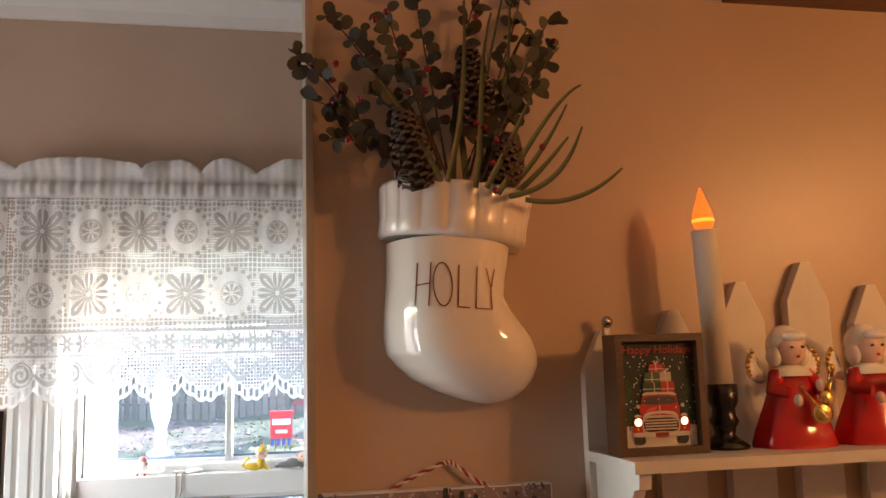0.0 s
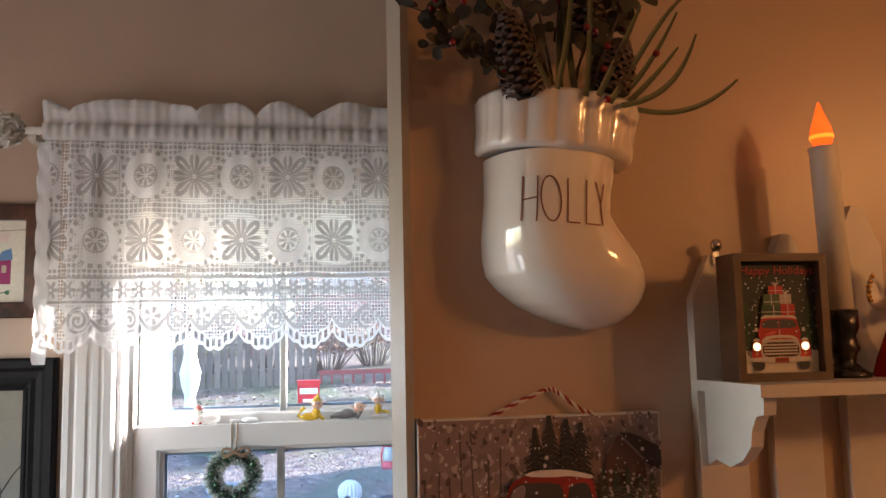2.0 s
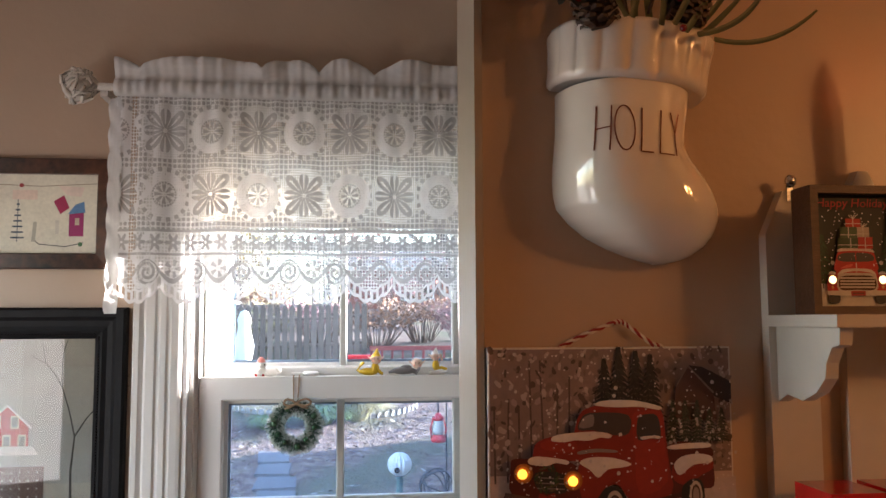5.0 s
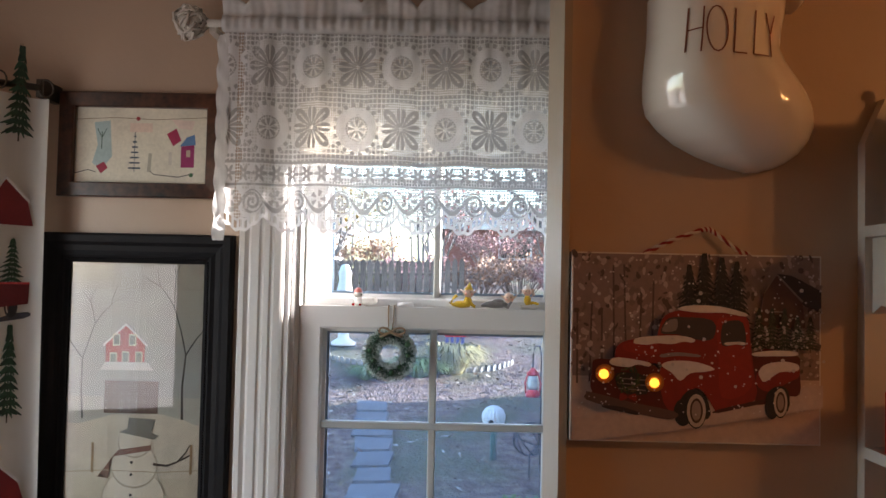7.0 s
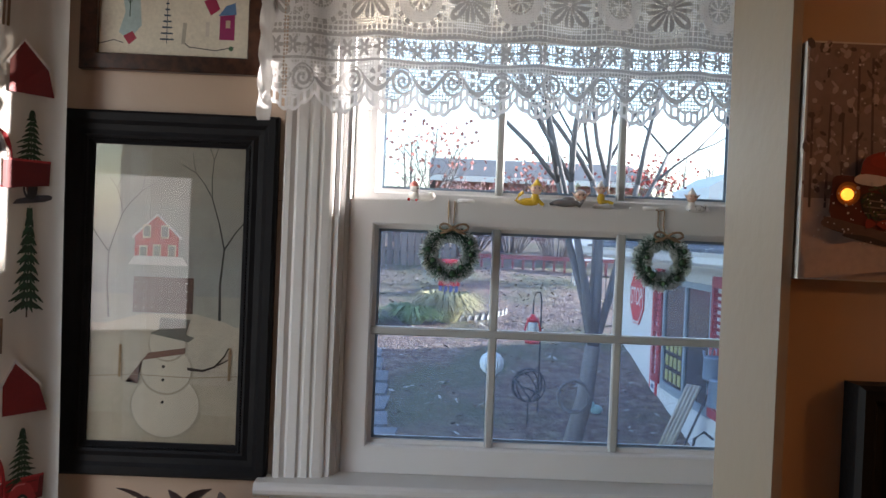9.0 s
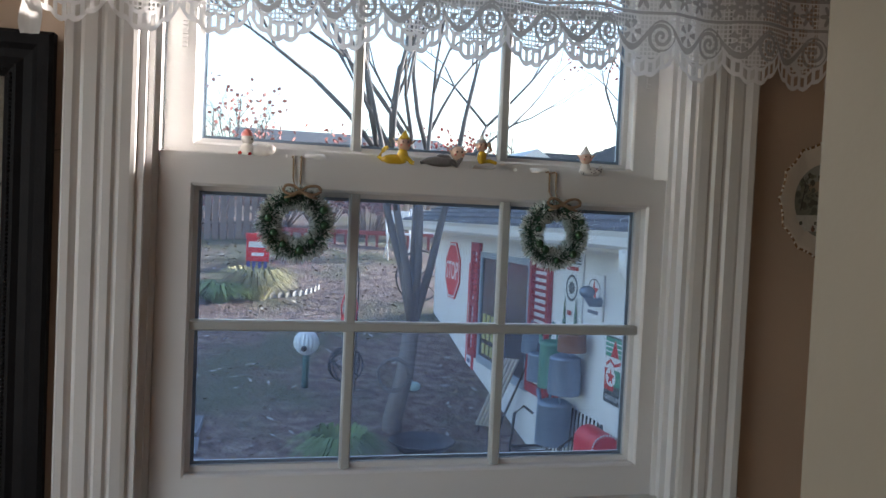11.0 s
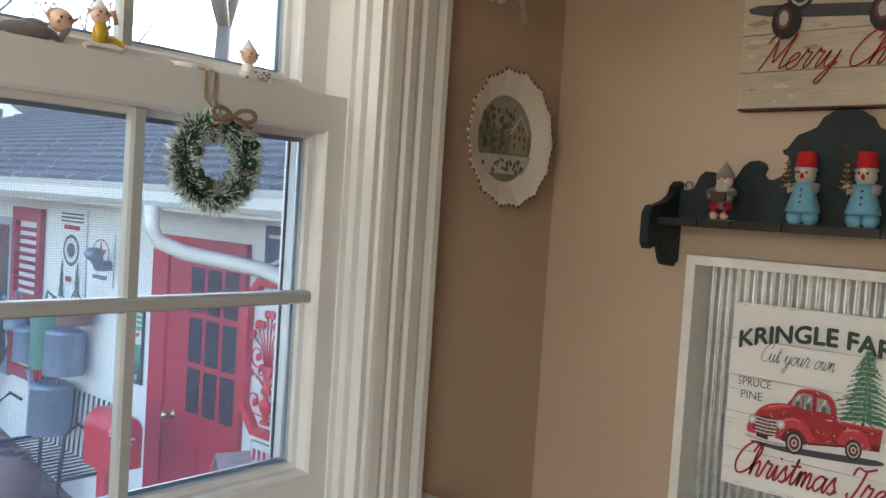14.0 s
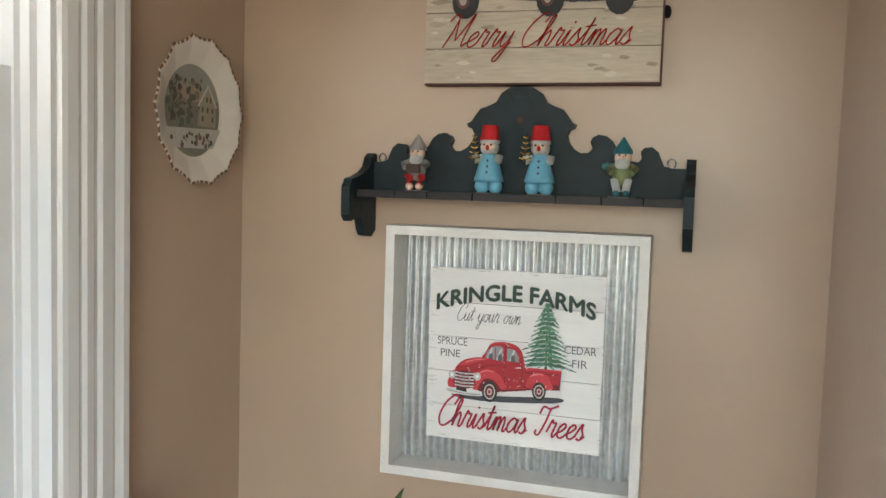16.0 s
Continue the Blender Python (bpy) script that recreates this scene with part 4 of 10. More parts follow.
part("ruffle_heading", bm, lace_solid, valance, "gathered white heading", normals=False)
for side, sx in ((-1, val_x0), (1, val_x1)):
    bm = bmesh.new()
    grid = []
    for j in range(60):
        z = ROD_Z - 0.02 - 0.47 * j / 59
        w = 0.012 + 0.006 * abs(math.sin(j * 0.42))
        grid.append([bm.verts.new((sx + side * w * q, ROD_Y + 0.012 + 0.004 * math.sin(j * 0.9 + q * 3) + 0.006 * q, z)) for q in (-0.9, 0.0, 0.55, 1.0)])
    for a, b in zip(grid, grid[1:]):
        for i in range(3):
            bm.faces.new((a[i], a[i + 1], b[i + 1], b[i])).smooth = True
    part("side_ruffle", bm, lace_solid, valance, normals=False)
# rolled shade behind the lace, hanging a hand's breadth into the opening
shade = thing("roller_shade", (0.18, 2.232, 2.0), "sheer cream roller shade drawn partly down behind the lace", "shade")
bm = bmesh.new()
tube(bm, [(-0.285, 2.236, 2.005), (0.640, 2.236, 2.005)], 0.019, 14)
part("roll", bm, cloth_material("shade_roll", (0.62, 0.58, 0.50), 0.1), shade)
bm = bmesh.new()
box(bm, -0.282, 0.637, 2.2290, 2.2297, 1.800, 2.0)
sheer = cloth_material("shade_cloth", (0.80, 0.75, 0.66), 0.7)
nt = sheer.node_tree
woven = nt.nodes["Material Output"].inputs[0].links[0].from_node
tr, mx = nt.nodes.new("ShaderNodeBsdfTransparent"), nt.nodes.new("ShaderNodeMixShader")
tr.inputs[0].default_value = (1.0, 0.96, 0.90, 1)
mx.inputs[0].default_value = 0.72
nt.links.new(tr.outputs[0], mx.inputs[1])
nt.links.new(woven.outputs[0], mx.inputs[2])
nt.links.new(mx.outputs[0], nt.nodes["Material Output"].inputs[0])
part("shade_cloth", bm, sheer, shade)
bm = bmesh.new()
box(bm, -0.282, 0.637, 2.2255, 2.2330, 1.786, 1.801)
bevel(bm, 0.002)
part("hem_bar", bm, cloth_material("shade_hem", (0.70, 0.66, 0.58), 0.15), shade)
rod = thing("curtain_rod", (0.22, ROD_Y, ROD_Z), "whitewashed curtain rod with woven ball finials", "curtain rod")
rod_paint = mat("rod_paint", (0.62, 0.57, 0.50), 0.6, var=0.15, scale=60, bump=0.3)
bm = bmesh.new()
tube(bm, [(-0.485, ROD_Y, ROD_Z), (0.925, ROD_Y, ROD_Z)], 0.0085, 12)
part("pole", bm, rod_paint, rod)
for fx in (-0.514, 0.954):
    bm = bmesh.new()
    rnd = random.Random(4)
    blob(bm, (fx, ROD_Y, ROD_Z), 0.034, n=8)
    for _ in range(46):
        d = Vector((rnd.gauss(0, 1), rnd.gauss(0, 1), rnd.gauss(0, 1))).normalized()
        t = d.cross(Vector((rnd.gauss(0, 1), rnd.gauss(0, 1), rnd.gauss(0, 1)))).normalized()
        tube(bm, [Vector((fx, ROD_Y, ROD_Z)) + (d * math.cos(a) + t * math.sin(a)) * (0.036 + 0.004 * math.cos(a * 5)) for a in (-0.6, -0.35, 0, 0.35, 0.6)], 0.0038, 5)
    part("finial", bm, rod_paint, rod, "woven ball finial")
for fx in (-0.462, 0.90):
    bm = bmesh.new()
    box(bm, fx - 0.008, fx + 0.008, ROD_Y + 0.005, YW, ROD_Z - 0.02, ROD_Z - 0.006)
    part("rod_bracket", bm, rod_paint, rod)

# ---------------------------------------------------------------- wreaths on the sash


def wreath(cx, cz, R, seed):
    rnd = random.Random(seed)
    y = 2.224
    w = thing("wreath", (cx, y, cz - R), "small frosted green bottle-brush wreath with a twine bow", "wreath", "wreaths on the sash")
    bm = bmesh.new()
    r0 = R * 0.66
    for i in range(4600):
        a = rnd.uniform(0, 2 * math.pi)
        c = Vector((cx + r0 * math.cos(a), y, cz + r0 * math.sin(a)))
        b = rnd.uniform(0, 2 * math.pi)
        d = Vector((math.cos(a) * math.cos(b), math.sin(b), math.sin(a) * math.cos(b)))
        d = (d + Vector((rnd.gauss(0, 0.25), rnd.gauss(0, 0.25), rnd.gauss(0, 0.25)))).normalized()
        l = R * rnd.uniform(0.27, 0.41)
        if c.y + d.y * l > 2.244:
            continue
        s = d.cross(Vector((rnd.gauss(0, 1), rnd.gauss(0, 1), rnd.gauss(0, 1)))).normalized() * 0.0006
        p, q = c + d * l * 0.64, c + d * l
        f = bm.faces.new([bm.verts.new(v) for v in (c - s, p - s, p + s, c + s)])
        f.material_index = 0
        f = bm.faces.new([bm.verts.new(v) for v in (p - s * 1.9, q, p + s * 1.9)])
        f.material_index = 1 if rnd.random() < 0.85 else 0
    part("bristles", bm, [mat("brush_green", (0.045, 0.13, 0.085), 0.7, var=0.35, scale=90), mat("brush_frost", (0.74, 0.82, 0.80), 0.45)], w, "frosted green bristles", normals=False)
    for i in range(9):
        a = i * 2 * math.pi / 9 + rnd.uniform(-0.2, 0.2)
        bm = bmesh.new()
        rr = R * rnd.uniform(0.5, 0.8)
        blob(bm, (cx + rr * math.cos(a), y - R * 0.26, cz + rr * math.sin(a)), R * rnd.uniform(0.085, 0.125), n=7)
        part("bead", bm, mat("bead_green", (0.03, 0.10, 0.05), 0.12, metal=0.4, coat=0.5), w, "shiny green bead")
    bm = bmesh.new()
    top = Vector((cx + 0.004, y - R * 0.32, cz + R * 0.80))
    for sgn, ln in ((-1, 1.0), (1, 1.15)):
        loop = smooth([(0, 0), (0.16, 0.12), (0.34 * ln, 0.14), (0.42 * ln, 0.02), (0.28, -0.07), (0, 0)], 6, False)
        tube(bm, [top + Vector((sgn * R * p, -0.004, R * q)) for p, q in loop], 0.0026, 6)
        tube(bm, [top, top + Vector((sgn * R * 0.2, -0.006, -R * 0.12)), top + Vector((sgn * R * 0.4, -0.004, -R * 0.16))], 0.0022, 6)
    blob(bm, top, 0.005, n=6)
    part("bow", bm, twine, w, "twine bow")
    bm = bmesh.new()
    for o in (-0.006, 0.006):
        tube(bm, [(cx + o * 0.6, y - 0.006, cz + R * 0.8), (cx + o, 2.2435, cz + R + 0.01), (cx + o * 1.1, 2.2435, 1.444), (cx + o * 1.1, 2.2500, 1.4475), (cx + o * 1.1, 2.285, 1.4475)], 0.0016, 6)
    part("hanging_loop", bm, twine, w, "twine loop over the sash")
    return w


wreath(-0.051, 1.336, 0.066, 3)
wreath(0.399, 1.337, 0.066, 5)

# ---------------------------------------------------------------- pixie figurines on the sash
yellow_glaze = mat("yellow_glaze", (0.62, 0.40, 0.03), 0.2, var=0.1)
grey_glaze = mat("grey_glaze", (0.20, 0.19, 0.19), 0.3, var=0.2, scale=120)
pink_glaze = mat("pink_glaze", (0.66, 0.20, 0.16), 0.3)
dark_dot = mat("dark_dot", (0.05, 0.03, 0.025), 0.4)
FIG = [skin_glaze, yellow_glaze, grey_glaze, white_glaze, pink_glaze, dark_dot, red_glaze, gold]
ZT = 1.4455


def pixie_head(bm, c, r, hat):
    x, y, z = c
    blob(bm, c, (r, r * 0.95, r), 0, 9)
    for s in (-1, 1):
        lathe(bm, [(0.0025, 0), (0.0022, 0.3 * r), (0.0004, 1.0 * r)], (x + s * r * 0.85, y, z), 6, mi=0, m=Euler((0, s * 0.9, 0)).to_matrix())
        blob(bm, (x + s * r * 0.35, y - r * 0.86, z + r * 0.15), r * 0.13, 5, 5)
        blob(bm, (x + s * r * 0.55, y - r * 0.74, z - r * 0.25), r * 0.17, 4, 5)
    blob(bm, (x, y - r * 0.95, z - r * 0.08), r * 0.13, 0, 5)
    if hat is not None:
        lathe(bm, [(r * 1.02, 0), (r * 0.9, r * 0.4), (r * 0.5, r * 1.0), (r * 0.12, r * 1.7), (0.0003, r * 1.9)], (x, y + r * 0.15, z + r * 0.25), 10, mi=hat, m=Euler((-0.25, 0.12, 0)).to_matrix())


def figurine(build, label):
    bm = bmesh.new()
    build(bm)
    return single("figurine", bm, FIG, label, "figurine", "figurines on the window sash", normals=False)


def lying_snowman(bm):
    x, y = -0.128, 2.272
    blob(bm, (x - 0.004, y, ZT + 0.011), (0.013, 0.011, 0.011), 3)
    blob(bm, (x + 0.018, y, ZT + 0.010), (0.020, 0.010, 0.010), 3)
    blob(bm, (x + 0.032, y + 0.002, ZT + 0.013), (0.010, 0.009, 0.009), 3)
    blob(bm, (x - 0.004, y, ZT + 0.028), 0.0105, 3)
    lathe(bm, [(0.0105, 0), (0.009, 0.006), (0.003, 0.012)], (x - 0.005, y, ZT + 0.032), 10, mi=4)
    blob(bm, (x + 0.003, y - 0.008, ZT + 0.027), 0.002, 5, 5)
    for d in (-0.016, 0.0):
        blob(bm, (x + d, y - 0.006, ZT + 0.0035), 0.0035, 6, 5)


def yellow_pixie(bm):
    x, y = 0.122, 2.272
    blob(bm, (x - 0.006, y, ZT + 0.009), (0.022, 0.010, 0.009), 1)
    blob(bm, (x + 0.008, y - 0.002, ZT + 0.016), (0.010, 0.010, 0.014), 1)
    tube(bm, [(x - 0.024, y, ZT + 0.008), (x - 0.033, y, ZT + 0.012), (x - 0.026, y, ZT + 0.024), (x - 0.018, y, ZT + 0.03)], 0.005, 8, 1, 0.0035)
    tube(bm, [(x + 0.01, y - 0.008, ZT + 0.018), (x + 0.022, y - 0.012, ZT + 0.005), (x + 0.026, y - 0.012, ZT + 0.004)], 0.004, 8, 1)
    pixie_head(bm, (x + 0.010, y - 0.003, ZT + 0.037), 0.0125, 1)


def grey_pixie(bm):
    x, y = 0.205, 2.270
    blob(bm, (x - 0.008, y, ZT + 0.010), (0.030, 0.010, 0.009), 2)
    blob(bm, (x - 0.002, y + 0.002, ZT + 0.017), (0.014, 0.008, 0.007), 2)
    tube(bm, [(x + 0.008, y - 0.006, ZT + 0.012), (x + 0.020, y - 0.010, ZT + 0.004), (x + 0.028, y - 0.008, ZT + 0.018)], 0.0045, 8, 2)
    tube(bm, [(x - 0.030, y, ZT + 0.01), (x - 0.043, y - 0.002, ZT + 0.006)], 0.006, 8, 2, 0.003)
    pixie_head(bm, (x + 0.023, y - 0.004, ZT + 0.026), 0.0125, None)
    blob(bm, (x + 0.023, y + 0.002, ZT + 0.031), (0.013, 0.010, 0.0095), 2)


def sled_pixie(bm):
    x, y = 0.275, 2.270
    tube(bm, [(x - 0.018, y, ZT + 0.004), (x + 0.016, y, ZT + 0.004), (x + 0.024, y, ZT + 0.009)], 0.004, 8, 3)
    box(bm, x - 0.017, x + 0.018, y - 0.008, y + 0.008, ZT + 0.006, ZT + 0.010, 3)
    blob(bm, (x - 0.002, y, ZT + 0.022), (0.0085, 0.008, 0.013), 1)
    tube(bm, [(x, y - 0.004, ZT + 0.015), (x + 0.012, y - 0.005, ZT + 0.016), (x + 0.024, y - 0.004, ZT + 0.013)], 0.0042, 8, 1, 0.003)
    tube(bm, [(x + 0.004, y - 0.006, ZT + 0.028), (x + 0.012, y - 0.009, ZT + 0.034), (x + 0.008, y - 0.008, ZT + 0.048)], 0.0028, 8, 0)
    pixie_head(bm, (x - 0.003, y, ZT + 0.042), 0.0105, 3)


def spotted_pixie(bm):
    x, y = 0.478, 2.272
    blob(bm, (x + 0.004, y, ZT + 0.009), (0.022, 0.010, 0.009), 3)
    blob(bm, (x - 0.006, y, ZT + 0.015), (0.009, 0.009, 0.011), 3)
    tube(bm, [(x + 0.018, y, ZT + 0.008), (x + 0.024, y, ZT + 0.018), (x + 0.031, y, ZT + 0.004)], 0.004, 8, 3)
    rnd = random.Random(2)
    for _ in range(14):
        blob(bm, (x + rnd.uniform(-0.014, 0.024), y - 0.0085, ZT + rnd.uniform(0.004, 0.014)), 0.0014, 5, 4)
    pixie_head(bm, (x - 0.007, y - 0.003, ZT + 0.033), 0.0115, 3)


figurine(lying_snowman, "small white china snowman with a pink cap, lying")
figurine(yellow_pixie, "china pixie in yellow lying on its front")
figurine(grey_pixie, "china pixie in grey lying on its side")
figurine(sled_pixie, "china pixie in yellow sitting on a white sled")
figurine(spotted_pixie, "spotted white china pixie lying on its front")

# ---------------------------------------------------------------- pictures beside the window


def framed(name, x0, x1, z0, z1, w, depth, m, label, category, bead=None, y=YW, flat=False):
    """A moulded frame on the window wall; returns the thing."""
    t = thing(name, ((x0 + x1) / 2, y, z0), label, category)
    bm = bmesh.new()
    prof = [(0, 0), (0, depth * 0.8), (0.08, depth), (0.30, depth * 0.97), (0.42, depth * 0.78), (0.60, depth * 0.72), (0.74, depth * 0.80), (0.88, depth * 0.66), (1.0, depth * 0.45), (1.0, 0.004)]
    if flat:
        prof = [(0, 0), (0, depth * 0.9), (0.06, depth), (0.93, depth * 0.92), (1.0, depth * 0.80), (1.0, 0.004)]
    rings = []
    for p, q in prof:
        d = w * p
        rings.append([bm.verts.new((a, y - 0.001 - q, b)) for a, b in ((x0 + d, z0 + d), (x1 - d, z0 + d), (x1 - d, z1 - d), (x0 + d, z1 - d))])
    for a, b in zip(rings, rings[1:]):
        for i in range(4):
            bm.faces.new((a[i], a[(i + 1) % 4], b[(i + 1) % 4], b[i]))
    part("frame", bm, m, t)
    if bead:
        bm = bmesh.new()
        d = w * 0.86
        a0, a1, b0, b1 = x0 + d, x1 - d, z0 + d, z1 - d
        for k in range(int((a1 - a0) / 0.0062)):
            for zz in (b0, b1):
                blob(bm, (a0 + 0.0062 * k, y - depth * 0.76, zz), 0.0029, n=4)
        for k in range(int((b1 - b0) / 0.0062)):
            for xx in (a0, a1):
                blob(bm, (xx, y - depth * 0.76, b0 + 0.0062 * k), 0.0029, n=4)
        part("beading", bm, bead, t, "beaded inner edge")
    return t


SX0, SX1, SZ0, SZ1 = -0.865, -0.416, 0.848, 1.604
snow = framed("framed_picture", SX0, SX1, SZ0, SZ1, 0.068, 0.030, black_paint, "tall black framed print of a snowman and red house", "picture", black_paint)
ix0, ix1, iz0, iz1 = SX0 + 0.068, SX1 - 0.068, SZ0 + 0.066, SZ1 - 0.068
W, H = ix1 - ix0, iz1 - iz0
a = Art(on_back_wall(ix0, iz0, YW - 0.006))
for k in range(10):
    a.rect(0, H * k / 10, W, H * (k + 1) / 10, [(0.46, 0.40, 0.31), (0.50, 0.45, 0.36), (0.52, 0.47, 0.39), (0.52, 0.47, 0.39), (0.40, 0.40, 0.36), (0.33, 0.35, 0.34), (0.33, 0.34, 0.32), (0.35, 0.345, 0.31), (0.36, 0.345, 0.30), (0.35, 0.325, 0.275)][k])
a.poly([(0, H * 0.36), (W * 0.10, H * 0.40), (W * 0.35, H * 0.435), (W * 0.7, H * 0.44), (W * 0.9, H * 0.415), (W, H * 0.39), (W, H * 0.25), (0, H * 0.25)], (0.56, 0.51, 0.42))


def bare(u, v, l, ang, w, depth, rnd):
    u2, v2 = u + l * math.sin(ang), v + l * math.cos(ang)
    um, vm = (u + u2) / 2 + 0.05 * l * rnd.uniform(-1, 1), (v + v2) / 2
    a.line([(u, v), (um, vm), (u2, v2)], w, (0.03, 0.035, 0.035), w * 0.6)
    if depth:
        for s in (-1, 1):
            bare(u2, v2, l * rnd.uniform(0.55, 0.75), ang + s * rnd.uniform(0.25, 0.6), w * 0.6, depth - 1, rnd)


rnd = random.Random(8)
bare(W * 0.86, H * 0.42, H * 0.24, 0.03, 0.006, 3, rnd)
bare(W * 0.12, H * 0.42, H * 0.22, -0.03, 0.0045, 3, rnd)
a.rect(W * 0.28, H * 0.44, W * 0.68, H * 0.56, (0.10, 0.055, 0.045))
for k in range(7):
    for j in range(4):
        a.rect(W * (0.29 + 0.057 * k), H * (0.455 + 0.028 * j), W * (0.30 + 0.057 * k), H * (0.460 + 0.028 * j), (0.5, 0.48, 0.44))
a.poly([(W * 0.28, H * 0.62), (W * 0.57, H * 0.62), (W * 0.57, H * 0.70), (W * 0.425, H * 0.765), (W * 0.28, H * 0.70)], (0.40, 0.035, 0.03))
a.line([(W * 0.26, H * 0.69), (W * 0.425, H * 0.77), (W * 0.59, H * 0.69)], 0.005, (0.66, 0.66, 0.64))
for x, z in ((0.33, 0.71), (0.45, 0.71), (0.40, 0.645), (0.50, 0.645), (0.31, 0.64)):
    a.rect(W * x, H * (z - 0.02), W * (x + 0.055), H * (z + 0.025), (0.62, 0.55, 0.42))
    a.rect(W * (x + 0.008), H * (z - 0.014), W * (x + 0.047), H * (z + 0.019), (0.16, 0.14, 0.12))
a.poly([(W * 0.24, H * 0.60), (W * 0.64, H * 0.60), (W * 0.6, H * 0.63), (W * 0.28, H * 0.63)], (0.64, 0.64, 0.62))
for cz, r in ((0.125, 0.225), (0.245, 0.165), (0.335, 0.12)):
    a.disc(W * 0.52, H * cz, W * r * 1.06, (0.40, 0.36, 0.29), W * r * 0.98, 24)
    a.disc(W * 0.52, H * (cz + 0.004), W * r, (0.62, 0.57, 0.48), W * r * 0.94, 24)
a.poly([(W * 0.40, H * 0.37), (W * 0.66, H * 0.345), (W * 0.70, H * 0.36), (W * 0.64, H * 0.37), (W * 0.67, H * 0.42), (W * 0.47, H * 0.425), (W * 0.46, H * 0.385)], (0.17, 0.17, 0.15))
a.poly([(W * 0.36, H * 0.28), (W * 0.64, H * 0.305), (W * 0.64, H * 0.325), (W * 0.40, H * 0.305), (W * 0.34, H * 0.27), (W * 0.33, H * 0.20), (W * 0.27, H * 0.22), (W * 0.25, H * 0.205)], (0.20, 0.10, 0.075))
a.line([(W * 0.66, H * 0.255), (W * 0.76, H * 0.25), (W * 0.84, H * 0.265), (W * 0.90, H * 0.30), (W * 0.93, H * 0.33)], 0.006, (0.04, 0.03, 0.025), 0.002)
a.line([(W * 0.86, H * 0.27), (W * 0.93, H * 0.29)], 0.003, (0.04, 0.03, 0.025))
for z in (0.215, 0.26, 0.14):
    a.disc(W * 0.50, H * z, 0.0035, BLACK, n=8)
a.line([(0, H * 0.22), (W * 0.3, H * 0.23), (W * 0.7, H * 0.225), (W, H * 0.235)], 0.002, (0.36, 0.30, 0.22))
for u in (0.20, 0.93):
    a.rect(W * u, H * 0.22, W * (u + 0.018), H * 0.33, (0.30, 0.20, 0.11))
a.done("print", snow, "painted snowman scene")
bm = bmesh.new()
box(bm, ix0 - 0.004, ix1 + 0.004, YW - 0.0115, YW - 0.0105, iz0 - 0.004, iz1 + 0.004)
part("glazing", bm, picture_glass, snow).visible_shadow = False

KX0, KX1, KZ0, KZ1 = -0.834, -0.454, 1.689, 1.934
sk = framed("framed_picture", KX0, KX1, KZ0, KZ1, 0.034, 0.022, burl, "mottled brown framed embroidery of stockings on a line", "picture", flat=True)
a = Art(on_back_wall(KX0 + 0.034, KZ0 + 0.034, YW - 0.005))
W, H = KX1 - KX0 - 0.068, KZ1 - KZ0 - 0.068
a.rect(0, 0, W, H, (0.70, 0.66, 0.54))
a.line([(0, H * 0.84), (W * 0.3, H * 0.87), (W * 0.6, H * 0.85), (W, H * 0.89)], 0.0014, (0.25, 0.18, 0.10))
a.poly([(W * 0.14, H * 0.80), (W * 0.26, H * 0.83), (W * 0.28, H * 0.35), (W * 0.20, H * 0.18), (W * 0.13, H * 0.26), (W * 0.17, H * 0.5)], (0.38, 0.50, 0.50))
a.line([(W * 0.20, H * 0.45), (W * 0.20, H * 0.68)], 0.002, DGREEN)
for s in (-1, 1):
    a.line([(W * 0.20, H * 0.6), (W * (0.20 + s * 0.035), H * 0.72)], 0.0015, DGREEN)
a.poly([(W * 0.16, H * 0.22), (W * 0.22, H * 0.28), (W * 0.25, H * 0.2), (W * 0.2, H * 0.12)], (0.35, 0.03, 0.06))
a.poly([(W * 0.41, H * 0.80), (W * 0.58, H * 0.80), (W * 0.58, H * 0.68), (W * 0.41, H * 0.68)], (0.72, 0.58, 0.48))
a.disc(W * 0.47, H * 0.86, 0.005, (0.35, 0.05, 0.05), n=10)
for k in range(7):
    a.line([(W * (0.45 - 0.006 * k - 0.01), H * (0.62 - 0.07 * k)), (W * (0.45 + 0.006 * k + 0.01), H * (0.62 - 0.07 * k))], 0.0035, (0.03, 0.06, 0.09))
a.line([(W * 0.45, H * 0.15), (W * 0.45, H * 0.68)], 0.0015, (0.03, 0.06, 0.09))
a.poly([(W * 0.69, H * 0.66), (W * 0.76, H * 0.74), (W * 0.80, H * 0.58), (W * 0.74, H * 0.50)], (0.35, 0.02, 0.08))
a.poly([(W * 0.80, H * 0.22), (W * 0.90, H * 0.22), (W * 0.90, H * 0.52), (W * 0.80, H * 0.50)], (0.30, 0.02, 0.12))
a.poly([(W * 0.79, H * 0.50), (W * 0.91, H * 0.52), (W * 0.90, H * 0.66), (W * 0.84, H * 0.62)], (0.10, 0.22, 0.42))
a.rect(W * 0.84, H * 0.36, W * 0.87, H * 0.45, (0.5, 0.4, 0.3))
a.poly([(W * 0.72, H * 0.86), (W * 0.90, H * 0.84), (W * 0.88, H * 0.72), (W * 0.78, H * 0.74)], (0.72, 0.60, 0.52))
a.line([(W * 0.56, H * 0.18), (W * 0.60, H * 0.12), (W * 0.78, H * 0.09), (W * 0.90, H * 0.14)], 0.002, (0.06, 0.06, 0.06))
a.line([(W * 0.56, H * 0.15), (W * 0.57, H * 0.40)], 0.008, (0.42, 0.40, 0.32))
a.line([(W * 0.72, H * 0.25), (W * 0.72, H * 0.42)], 0.008, (0.60, 0.56, 0.48))
